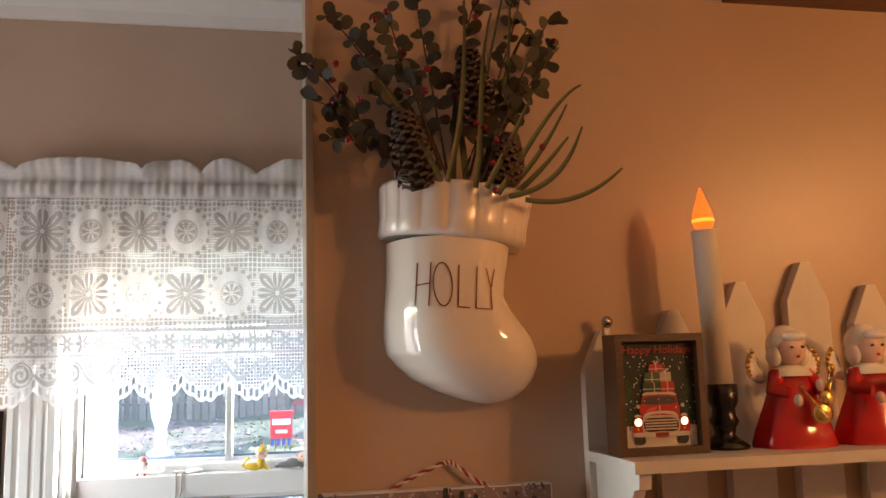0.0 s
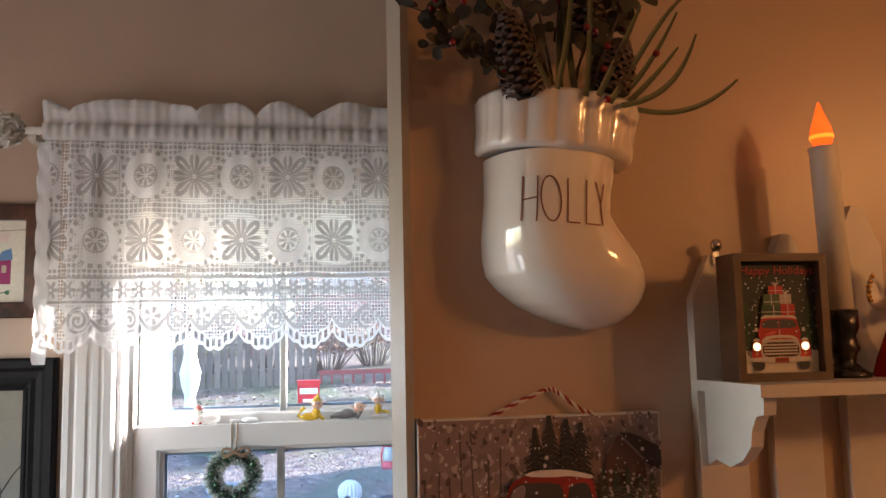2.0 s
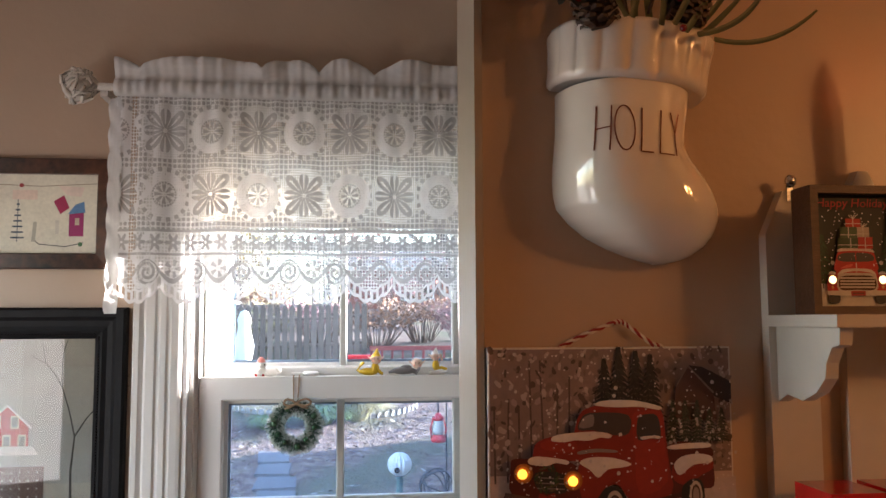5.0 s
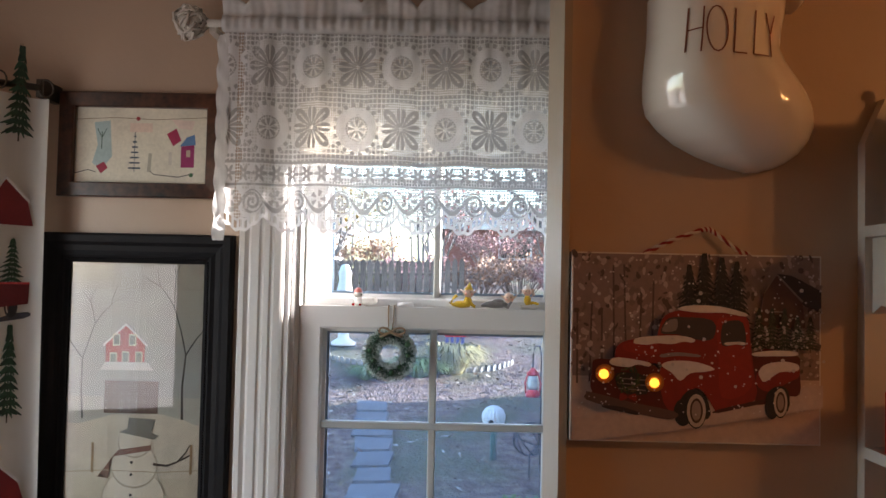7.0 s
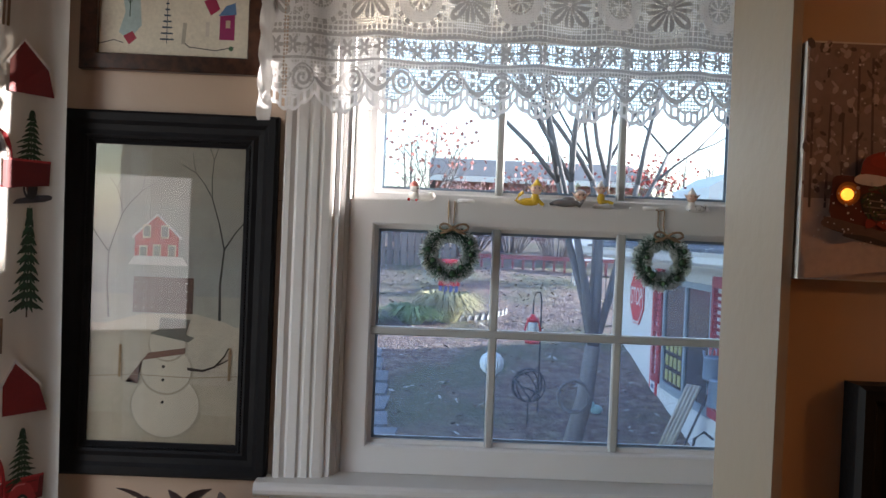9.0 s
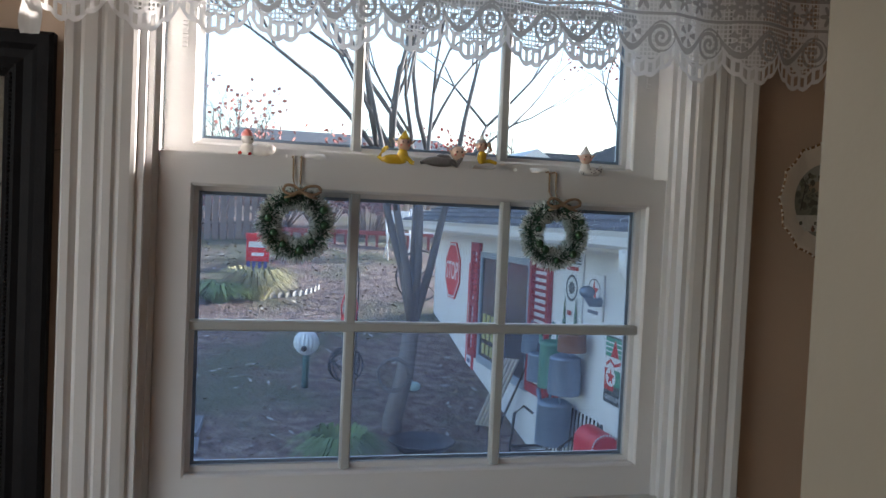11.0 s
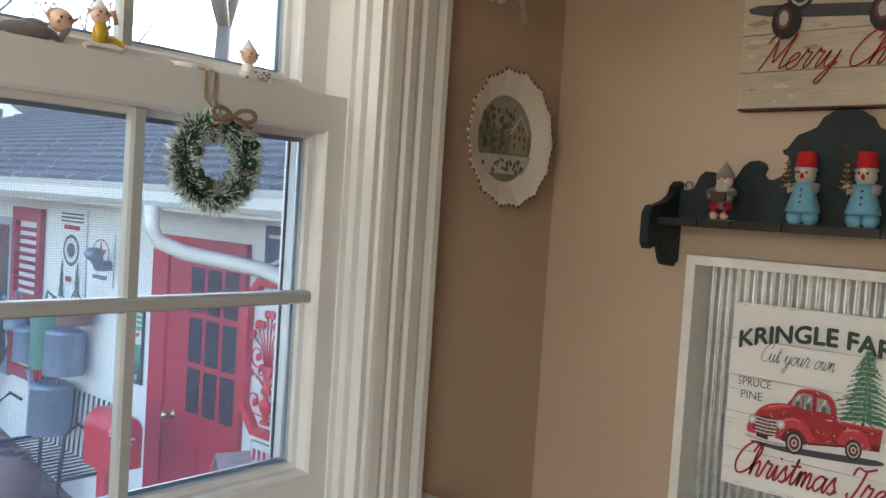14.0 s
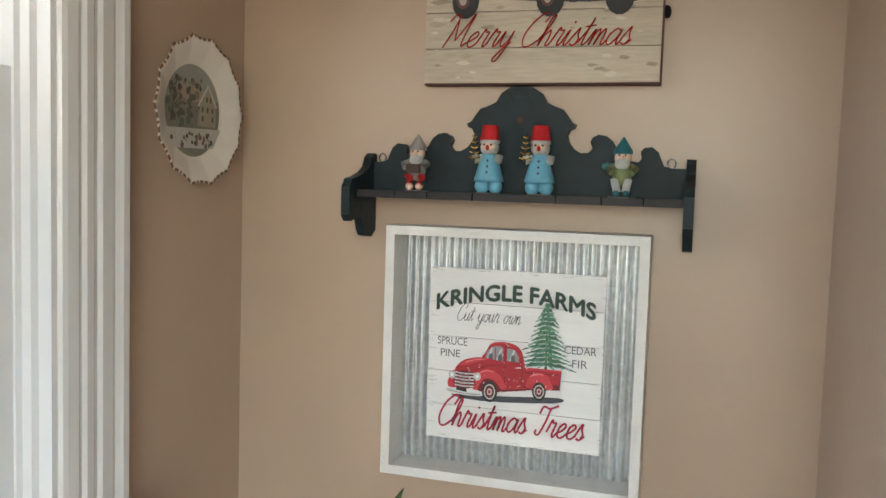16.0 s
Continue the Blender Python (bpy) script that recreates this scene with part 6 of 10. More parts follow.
# box sign
hh = thing("box_sign", (0.57, 1.08, 1.5765), "small wooden box sign with a red truck and gifts", "sign")
HX0, HX1, HZ0, HZ1, HY = 0.524, 0.6255, 1.5768, 1.7045, 1.064
bm = bmesh.new()
for d in ((HX0, HX0 + 0.008, HY, HY + 0.036, HZ0, HZ1), (HX1 - 0.008, HX1, HY, HY + 0.036, HZ0, HZ1), (HX0 + 0.008, HX1 - 0.008, HY, HY + 0.036, HZ0, HZ0 + 0.008), (HX0 + 0.008, HX1 - 0.008, HY, HY + 0.036, HZ1 - 0.008, HZ1), (HX0 + 0.008, HX1 - 0.008, HY + 0.012, HY + 0.034, HZ0 + 0.008, HZ1 - 0.008)):
    box(bm, *d)
part("frame", bm, walnut, hh)
a = Art(on_back_wall(HX0 + 0.008, HZ0 + 0.008, HY + 0.0115))
W, H = HX1 - HX0 - 0.016, HZ1 - HZ0 - 0.016
a.rect(0, 0, W, H, (0.014, 0.022, 0.020))
a.rect(0, 0, W, H * 0.20, (0.62, 0.60, 0.56))
for u in (0.10, 0.90):
    tree_print(a, W * u, H * 0.18, W * 0.34, H * 0.45)
flakes(a, 0, H * 0.22, W, H * 0.86, 110, 0.0007)


def shape(col, *pts):
    a.poly(smooth([(W * p, H * q) for p, q in pts], 3), col)


SNOWY, DK = (0.60, 0.56, 0.52), (0.05, 0.012, 0.012)
for s in (0.22, 0.80):
    shape((0.03, 0.03, 0.03), (s - 0.055, 0.03), (s + 0.055, 0.03), (s + 0.06, 0.11), (s - 0.06, 0.11))
shape(RED, (0.26, 0.30), (0.255, 0.42), (0.30, 0.49), (0.50, 0.505), (0.70, 0.49), (0.745, 0.42), (0.74, 0.30))
shape((0.055, 0.05, 0.055), (0.285, 0.405), (0.31, 0.465), (0.50, 0.478), (0.69, 0.465), (0.715, 0.405), (0.50, 0.395))
a.line([(W * 0.50, H * 0.40), (W * 0.50, H * 0.48)], 0.0008, RED)
shape(SNOWY, (0.27, 0.485), (0.40, 0.492), (0.62, 0.490), (0.735, 0.478), (0.68, 0.515), (0.50, 0.525), (0.32, 0.515))
for s, k in ((0.20, 1), (0.82, -1)):
    shape(RED, (s - 0.06, 0.12), (s - 0.055, 0.25), (s - 0.01, 0.30), (s + 0.05, 0.285), (s + 0.075, 0.20), (s + 0.06, 0.12))
    shape(SNOWY, (s - 0.045, 0.285), (s + 0.04, 0.283), (s + 0.03, 0.305), (s - 0.02, 0.308))
    a.disc(W * (s + 0.01 * k), H * 0.385, 0.0022, (0.45, 0.43, 0.40))
    a.disc(W * s, H * 0.170, 0.0016, (0.55, 0.30, 0.10))
shape(RED, (0.25, 0.13), (0.24, 0.28), (0.30, 0.365), (0.50, 0.385), (0.71, 0.365), (0.77, 0.28), (0.76, 0.13))
a.line([(W * 0.50, H * 0.30), (W * 0.50, H * 0.385)], 0.0010, SNOWY)
shape((0.62, 0.10, 0.08), (0.30, 0.335), (0.38, 0.365), (0.46, 0.372), (0.42, 0.345))
shape(SNOWY, (0.26, 0.275), (0.36, 0.300), (0.50, 0.312), (0.66, 0.300), (0.745, 0.275), (0.68, 0.325), (0.50, 0.335), (0.33, 0.325))
shape((0.48, 0.44, 0.40), (0.27, 0.135), (0.265, 0.265), (0.33, 0.292), (0.50, 0.296), (0.68, 0.292), (0.745, 0.265), (0.74, 0.135), (0.50, 0.128))
shape(DK, (0.295, 0.148), (0.295, 0.258), (0.50, 0.272), (0.715, 0.258), (0.715, 0.148), (0.50, 0.145))
for k in range(4):
    a.line([(W * 0.29, H * (0.168 + 0.027 * k)), (W * 0.72, H * (0.168 + 0.027 * k))], 0.0016, (0.52, 0.48, 0.44))
shape((0.55, 0.51, 0.47), (0.125, 0.100), (0.13, 0.135), (0.50, 0.138), (0.91, 0.135), (0.915, 0.100), (0.50, 0.092))
a.rect(W * 0.42, H * 0.092, W * 0.60, H * 0.135, (0.34, 0.03, 0.03))
a.line([(W * 0.44, H * 0.113), (W * 0.58, H * 0.113)], 0.0012, (0.10, 0.02, 0.02))
pin_light = mat("pin_light", (1.0, 0.62, 0.26), 0.4, emit=0.42, bump=0, var=0.1)
for s in (0.20, 0.82):
    a.disc(W * s, H * 0.235, 0.0050, (0.5, 0.4, 0.3))
    a.disc(W * s, H * 0.235, 0.0040, pin_light)
for q, c in (((0.28, 0.515, 0.60, 0.605), (0.03, 0.07, 0.045)), ((0.53, 0.512, 0.71, 0.615), (0.40, 0.03, 0.03)), ((0.31, 0.605, 0.52, 0.705), (0.06, 0.11, 0.06)), ((0.52, 0.615, 0.67, 0.705), (0.45, 0.40, 0.36)), ((0.38, 0.706, 0.565, 0.78), (0.42, 0.04, 0.04))):
    a.rect(W * q[0], H * q[1], W * q[2], H * q[3], c)
    m_ = (q[0] + q[2]) / 2
    a.line([(W * m_, H * q[1]), (W * m_, H * q[3])], 0.0009, (0.6, 0.58, 0.55))
    a.line([(W * q[0], H * (q[1] + 0.03)), (W * q[2], H * (q[1] + 0.03))], 0.0007, (0.6, 0.58, 0.55))
    for k in (-1, 1):
        a.line([(W * m_, H * q[3]), (W * (m_ + 0.05 * k), H * (q[3] + 0.03)), (W * (m_ + 0.015 * k), H * (q[3] + 0.032)), (W * m_, H * q[3])], 0.0008, (0.6, 0.58, 0.55))
a.text("Happy Holidays", W * 0.5, H * 0.885, 0.0085, (0.36, 0.03, 0.04), width=W * 0.94, shear=0.12, bold=0.004, align="CENTER")
a.done("print", hh, "printed night scene")

# flameless candle in a black holder
can = thing("candle", (0.662, 1.10, 1.5765), "white flameless taper with an orange bulb in a black holder", "candle")
bm = bmesh.new()
lathe(bm, [(0.001, 1.5765), (0.0255, 1.5765), (0.026, 1.580), (0.018, 1.586), (0.011, 1.592), (0.0125, 1.600), (0.0165, 1.606), (0.0135, 1.613), (0.0125, 1.62), (0.0165, 1.628), (0.0165, 1.647), (0.001, 1.648)], (0.664, 1.10, 0), 24)
part("holder", bm, mat("holder_black", (0.010, 0.009, 0.009), 0.25, var=0.2), can, "turned black wooden holder")
tilt = Matrix.Translation((0.662, 1.10, 1.648)) @ Euler((0, -0.035, 0)).to_matrix().to_4x4()
bm = bmesh.new()
lathe(bm, [(0.001, 0), (0.0145, 0), (0.0145, 0.170), (0.0155, 0.173), (0.0150, 0.1755), (0.010, 0.176), (0.001, 0.174)], (0, 0, 0), 22)
bm.transform(tilt)
part("taper", bm, candle_wax, can)
bm = bmesh.new()
lathe(bm, [(0.001, 0.176), (0.0095, 0.178), (0.0122, 0.186), (0.0112, 0.195), (0.0075, 0.205), (0.0045, 0.214), (0.002, 0.222), (0.0005, 0.2255)], (0, 0, 0), 16)
bm.transform(tilt)
part("flame_bulb", bm, flame_glow, can, "orange plastic flame bulb")
# glowing ring added to brighten the lower part of the flame bulb
bm = bmesh.new()
lathe(bm, [(0.0124, 0.1845), (0.0128, 0.1865), (0.0124, 0.1885)], (0, 0, 0), 16)
bm.transform(tilt)
part("filament", bm, flame_core, can)

# ceramic angels: one mesh each
ANG = [red_glaze, white_glaze, skin_glaze, gold, dark_dot]


def angel(x, y, kind):
    bm = bmesh.new()
    z0 = 1.5765
    prof = [(0.047, 0), (0.048, 0.003), (0.043, 0.02), (0.033, 0.045), (0.024, 0.068), (0.019, 0.082), (0.001, 0.086)]
    rings = []
    for r, h in prof:
        rings.append([bm.verts.new((x + r * (1 + 0.05 * math.sin(7 * q) * (1 - h / 0.09)) * math.cos(q), y + 0.72 * r * math.sin(q), z0 + h)) for q in [2 * math.pi * i / 40 for i in range(40)]])
    for a_, b_ in zip(rings, rings[1:]):
        for i in range(40):
            bm.faces.new((a_[i], a_[(i + 1) % 40], b_[(i + 1) % 40], b_[i])).smooth = True
    bm.faces.new(rings[0])
    for s in (-1, 1):
        tube(bm, [(x + s * 0.017, y - 0.002, z0 + 0.079), (x + s * 0.030, y - 0.012, z0 + 0.063), (x + s * 0.020, y - 0.030, z0 + 0.060)], 0.010, 10, 0, 0.006)
        blob(bm, (x + s * 0.014, y - 0.034, z0 + 0.060 + 0.008 * s), (0.005, 0.005, 0.007), 2, 6)
        for k in range(6):
            rot = Euler((0, s * (0.42 + 0.15 * k), 0)).to_matrix()
            ln = 0.0205 - 0.0017 * k
            blob(bm, Vector((x + s * 0.023, y + 0.013, z0 + 0.072)) + rot @ Vector((0, 0, ln)), (0.0052, 0.0035, ln), 1, 6, rot)
            blob(bm, Vector((x + s * 0.023, y + 0.0105, z0 + 0.072)) + rot @ Vector((0, 0, ln * 1.85)), (0.0024, 0.0022, 0.0034), 3, 5, rot)
    lathe(bm, [(0.026, 0.078), (0.023, 0.084), (0.012, 0.090), (0.001, 0.091)], (x, y, z0), 20, mi=1, m=Matrix.Diagonal((1, 0.8, 1)))
    blob(bm, (x, y - 0.003, z0 + 0.108), (0.018, 0.017, 0.020), 2, 10)
    blob(bm, (x, y + 0.004, z0 + 0.113), (0.0225, 0.019, 0.0225), 1, 10)
    for s in (-1, 1):
        blob(bm, (x + s * 0.017, y + 0.001, z0 + 0.101), (0.008, 0.011, 0.013), 1, 8)
        blob(bm, (x + s * 0.0065, y - 0.0190, z0 + 0.110), (0.0028, 0.0012, 0.0017), 4, 5)
    blob(bm, (x, y - 0.0165, z0 + 0.1225), (0.015, 0.007, 0.006), 1, 8)
    blob(bm, (x, y - 0.0195, z0 + 0.0995), (0.0024, 0.0015, 0.0016), 0, 5)
    if kind == 0:
        blob(bm, (x + 0.010, y - 0.040, z0 + 0.038), (0.0120, 0.005, 0.0115), 3, 10)
        blob(bm, (x + 0.016, y - 0.040, z0 + 0.053), (0.0090, 0.005, 0.0100), 3, 10)
        tube(bm, [(x + 0.018, y - 0.041, z0 + 0.06), (x + 0.024, y - 0.041, z0 + 0.084)], 0.0028, 6, 3)
        blob(bm, (x + 0.0245, y - 0.041, z0 + 0.086), (0.004, 0.003, 0.005), 3, 6)
        tube(bm, [(x - 0.014, y - 0.041, z0 + 0.067), (x + 0.012, y - 0.045, z0 + 0.034)], 0.0012, 6, 3)
    else:
        box(bm, x + 0.006, x + 0.036, y - 0.045, y - 0.034, z0 + 0.066, z0 + 0.078, 4)
    single("angel_figurine", bm, ANG, "red and white china angel " + ("holding a gold violin" if kind == 0 else "holding a black book") + " on the shelf", "figurine", "angels on the shelf", normals=False)


angel(0.742, 1.088, 0)
angel(0.842, 1.086, 1)

# red tins on the lower shelf
for tx, w in ((0.552, 0.05), (0.618, 0.048)):
    bm = bmesh.new()
    box(bm, tx - w / 2 - 0.003, tx + w / 2 + 0.003, 1.050, 1.115, 1.347, 1.408)
    bevel(bm, 0.004)
    t = thing("gift_tin", (tx, 1.08, 1.347), "small red box with a white pattern on the lower shelf", "box")
    part("body", bm, red_glaze, t)
    a = Art(on_back_wall(tx - w / 2, 1.347, 1.0496))
    for k in range(5):
        q = k * math.pi / 5
        a.line([(w * 0.45 - 0.012 * math.cos(q), 0.03 - 0.012 * math.sin(q)), (w * 0.45 + 0.012 * math.cos(q), 0.03 + 0.012 * math.sin(q))], 0.002, WHITE)
    a.done("print", t, "white snowflake")

# ---------------------------------------------------------------- lit canvas and its cord
CX0, CX1, CZ0, CZ1, CY = 0.2145, 0.474, 1.347, 1.5435, 1.147
canvas = thing("canvas_print", (0.345, YP, CZ0), "lighted canvas of a snowy red pickup hung by striped cord", "picture")
bm = bmesh.new()
box(bm, CX0, CX1, CY, YP - 0.001, CZ0, CZ1)
bevel(bm, 0.002)
part("stretcher", bm, mat("canvas_edge", (0.62, 0.60, 0.57), 0.8, bump=0.3, bscale=900), canvas, "wrapped canvas edge")
a = Art(on_back_wall(CX0 + 0.0015, CZ0 + 0.0015, CY))
W, H = CX1 - CX0 - 0.003, CZ1 - CZ0 - 0.003
a.rect(0, 0, W, H, (0.23, 0.165, 0.155))
a.rect(0, 0, W, H * 0.34, (0.50, 0.39, 0.34))
rnd = random.Random(21)
d0 = a.d
for k in range(620):
    a.d = d0 + 0.00003 * (k % 14)
    u, v = rnd.uniform(0, W), rnd.uniform(H * 0.36, H)
    if u < W * 0.5 or v < H * 0.6 or rnd.random() < 0.5:
        c = rnd.choice([(0.18, 0.13, 0.12), (0.34, 0.26, 0.25), (0.09, 0.065, 0.06), (0.42, 0.34, 0.32), (0.25, 0.18, 0.17)])
        a.disc(u, v, W * rnd.uniform(0.004, 0.013), c, H * rnd.uniform(0.006, 0.028), 6, rnd.uniform(-0.9, 0.9))
for k in range(14):
    u = W * (0.02 + 0.05 * k)
    a.line([(u, H * 0.3), (u + rnd.uniform(-0.004, 0.004), H * rnd.uniform(0.6, 0.95))], 0.002, (0.10, 0.07, 0.07))
for u, h in ((0.47, 0.34), (0.53, 0.40), (0.60, 0.38), (0.66, 0.36)):
    tree_print(a, W * u, H * 0.60, W * 0.14, H * h, (0.022, 0.021, 0.022), 8, False)
canvas_barn = [(0.755, 0.62), (0.765, 0.80), (0.82, 0.90), (0.925, 0.76), (0.935, 0.62)]
a.poly([(W * p, H * q) for p, q in canvas_barn], (0.085, 0.040, 0.035))
a.poly([(W * p, H * q) for p, q in ((0.82, 0.91), (0.88, 0.90), (1.0, 0.82), (1.0, 0.70), (0.93, 0.74))], (0.035, 0.024, 0.024))
a.line([(W * 0.765, H * 0.80), (W * 0.82, H * 0.905), (W * 0.925, H * 0.76)], 0.0022, (0.20, 0.15, 0.14))
a.rect(W * 0.79, H * 0.63, W * 0.84, H * 0.69, (0.03, 0.02, 0.02))
a.line([(W * 0.775, H * 0.705), (W * 0.86, H * 0.705)], 0.0016, (0.20, 0.15, 0.14))
for u in (0.75, 0.80, 0.85, 0.90, 0.95):
    tree_print(a, W * u, H * 0.50, W * 0.085, H * (0.22 if u < 0.9 else 0.18), (0.034, 0.042, 0.032), 6, False)
flakes(a, W * 0.72, H * 0.50, W * 0.99, H * 0.72, 60, 0.0016, (0.36, 0.33, 0.31), 11)
a.poly([(0, H * 0.12), (W * 0.3, H * 0.2), (W, H * 0.32), (W, H * 0.20), (W * 0.4, H * 0.06), (0, 0.0)], (0.46, 0.37, 0.33))
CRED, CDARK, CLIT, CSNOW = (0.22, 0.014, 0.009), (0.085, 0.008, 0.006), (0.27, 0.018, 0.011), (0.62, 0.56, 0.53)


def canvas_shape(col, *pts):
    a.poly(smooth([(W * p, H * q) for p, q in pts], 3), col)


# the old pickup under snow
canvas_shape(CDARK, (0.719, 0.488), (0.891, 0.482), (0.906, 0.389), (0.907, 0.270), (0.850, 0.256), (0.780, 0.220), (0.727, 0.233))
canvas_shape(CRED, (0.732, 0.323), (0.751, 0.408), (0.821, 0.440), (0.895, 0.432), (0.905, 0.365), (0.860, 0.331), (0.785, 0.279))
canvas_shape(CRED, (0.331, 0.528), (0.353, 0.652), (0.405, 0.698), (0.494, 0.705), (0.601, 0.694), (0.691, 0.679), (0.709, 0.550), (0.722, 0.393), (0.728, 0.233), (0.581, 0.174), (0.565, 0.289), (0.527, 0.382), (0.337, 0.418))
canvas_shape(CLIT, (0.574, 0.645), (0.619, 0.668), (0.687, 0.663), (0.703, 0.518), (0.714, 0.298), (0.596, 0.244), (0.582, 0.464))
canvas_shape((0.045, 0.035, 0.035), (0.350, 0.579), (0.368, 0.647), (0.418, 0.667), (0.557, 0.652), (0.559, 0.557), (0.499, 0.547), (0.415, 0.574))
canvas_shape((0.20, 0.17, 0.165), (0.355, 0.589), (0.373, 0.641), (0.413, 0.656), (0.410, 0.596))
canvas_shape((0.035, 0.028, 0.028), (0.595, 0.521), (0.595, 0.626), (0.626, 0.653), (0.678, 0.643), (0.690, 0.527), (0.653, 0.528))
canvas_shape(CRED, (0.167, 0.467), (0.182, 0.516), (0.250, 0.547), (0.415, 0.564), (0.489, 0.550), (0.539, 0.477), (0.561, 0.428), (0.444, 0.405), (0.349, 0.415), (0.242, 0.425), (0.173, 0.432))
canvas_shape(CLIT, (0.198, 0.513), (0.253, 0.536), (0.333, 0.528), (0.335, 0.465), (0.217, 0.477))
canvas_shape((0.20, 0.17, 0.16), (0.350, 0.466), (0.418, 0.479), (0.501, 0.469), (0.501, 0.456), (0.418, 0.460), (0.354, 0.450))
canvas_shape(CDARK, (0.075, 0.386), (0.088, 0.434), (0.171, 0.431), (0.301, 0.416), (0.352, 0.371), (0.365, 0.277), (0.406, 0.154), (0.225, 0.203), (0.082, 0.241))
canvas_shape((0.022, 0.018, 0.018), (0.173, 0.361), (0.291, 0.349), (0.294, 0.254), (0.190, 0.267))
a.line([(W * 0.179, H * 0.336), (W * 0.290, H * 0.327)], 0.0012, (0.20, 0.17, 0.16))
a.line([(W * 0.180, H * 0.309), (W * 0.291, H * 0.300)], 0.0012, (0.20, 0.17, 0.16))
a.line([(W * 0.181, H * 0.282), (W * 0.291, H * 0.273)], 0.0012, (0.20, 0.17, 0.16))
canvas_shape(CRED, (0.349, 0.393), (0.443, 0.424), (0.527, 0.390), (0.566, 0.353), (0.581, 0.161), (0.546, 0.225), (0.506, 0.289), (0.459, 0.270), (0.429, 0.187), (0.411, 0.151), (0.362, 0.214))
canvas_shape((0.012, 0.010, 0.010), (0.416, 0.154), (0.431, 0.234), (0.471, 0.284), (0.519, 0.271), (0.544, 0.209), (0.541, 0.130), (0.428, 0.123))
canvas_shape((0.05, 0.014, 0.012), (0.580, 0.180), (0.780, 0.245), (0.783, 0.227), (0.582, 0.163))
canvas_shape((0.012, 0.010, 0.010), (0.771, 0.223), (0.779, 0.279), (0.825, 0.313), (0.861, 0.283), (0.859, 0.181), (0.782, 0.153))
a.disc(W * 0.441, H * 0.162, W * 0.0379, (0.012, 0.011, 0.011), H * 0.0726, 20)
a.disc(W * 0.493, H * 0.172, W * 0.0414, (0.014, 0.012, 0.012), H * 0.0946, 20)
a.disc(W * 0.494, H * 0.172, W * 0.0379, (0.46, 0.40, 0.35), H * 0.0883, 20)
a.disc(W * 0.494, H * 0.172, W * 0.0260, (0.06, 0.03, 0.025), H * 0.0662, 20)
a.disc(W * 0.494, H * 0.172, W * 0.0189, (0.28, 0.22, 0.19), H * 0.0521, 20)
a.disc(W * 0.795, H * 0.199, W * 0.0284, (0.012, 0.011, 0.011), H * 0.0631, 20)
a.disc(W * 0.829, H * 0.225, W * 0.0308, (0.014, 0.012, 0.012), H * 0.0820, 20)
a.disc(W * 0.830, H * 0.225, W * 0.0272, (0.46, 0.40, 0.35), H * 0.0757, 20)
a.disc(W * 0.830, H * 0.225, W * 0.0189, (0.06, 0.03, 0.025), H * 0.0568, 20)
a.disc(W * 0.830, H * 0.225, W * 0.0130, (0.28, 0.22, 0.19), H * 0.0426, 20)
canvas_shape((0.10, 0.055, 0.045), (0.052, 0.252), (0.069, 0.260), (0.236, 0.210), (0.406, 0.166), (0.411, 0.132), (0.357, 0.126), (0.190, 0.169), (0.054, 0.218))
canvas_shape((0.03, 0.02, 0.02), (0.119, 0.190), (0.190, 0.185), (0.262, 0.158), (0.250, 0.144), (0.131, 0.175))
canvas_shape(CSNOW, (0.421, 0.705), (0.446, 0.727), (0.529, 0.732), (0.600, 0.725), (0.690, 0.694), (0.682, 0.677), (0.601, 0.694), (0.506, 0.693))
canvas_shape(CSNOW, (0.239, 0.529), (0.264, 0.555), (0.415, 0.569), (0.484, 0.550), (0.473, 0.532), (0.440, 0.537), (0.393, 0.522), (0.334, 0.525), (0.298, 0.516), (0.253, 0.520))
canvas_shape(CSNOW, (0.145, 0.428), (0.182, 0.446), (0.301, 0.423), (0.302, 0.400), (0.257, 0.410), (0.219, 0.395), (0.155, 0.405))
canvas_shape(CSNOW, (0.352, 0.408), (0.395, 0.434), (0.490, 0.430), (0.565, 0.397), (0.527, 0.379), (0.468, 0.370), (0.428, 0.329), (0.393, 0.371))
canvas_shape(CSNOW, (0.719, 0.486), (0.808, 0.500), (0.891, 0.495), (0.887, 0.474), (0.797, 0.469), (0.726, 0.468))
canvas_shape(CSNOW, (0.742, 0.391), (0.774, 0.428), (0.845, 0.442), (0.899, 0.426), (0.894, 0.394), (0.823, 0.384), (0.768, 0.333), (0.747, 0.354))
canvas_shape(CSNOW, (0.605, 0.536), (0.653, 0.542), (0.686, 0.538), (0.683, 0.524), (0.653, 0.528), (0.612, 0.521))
rnd = random.Random(6)
for k in range(70):
    q = rnd.uniform(0, 2 * math.pi)
    r_ = 0.0115 * rnd.uniform(0.65, 1.15)
    a.line([(W * 0.219 + 0.8 * r_ * math.cos(q), H * 0.329 + r_ * math.sin(q)), (W * 0.219 + 1.0 * r_ * math.cos(q + 0.3), H * 0.329 + 1.2 * r_ * math.sin(q + 0.3))], 0.0016, rnd.choice([(0.02, 0.05, 0.02), (0.05, 0.08, 0.03), (0.015, 0.03, 0.015), (0.09, 0.07, 0.04)]))
    a.d -= 0.00002
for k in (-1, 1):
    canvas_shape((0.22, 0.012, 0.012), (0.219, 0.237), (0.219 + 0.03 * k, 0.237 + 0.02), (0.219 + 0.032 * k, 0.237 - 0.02))
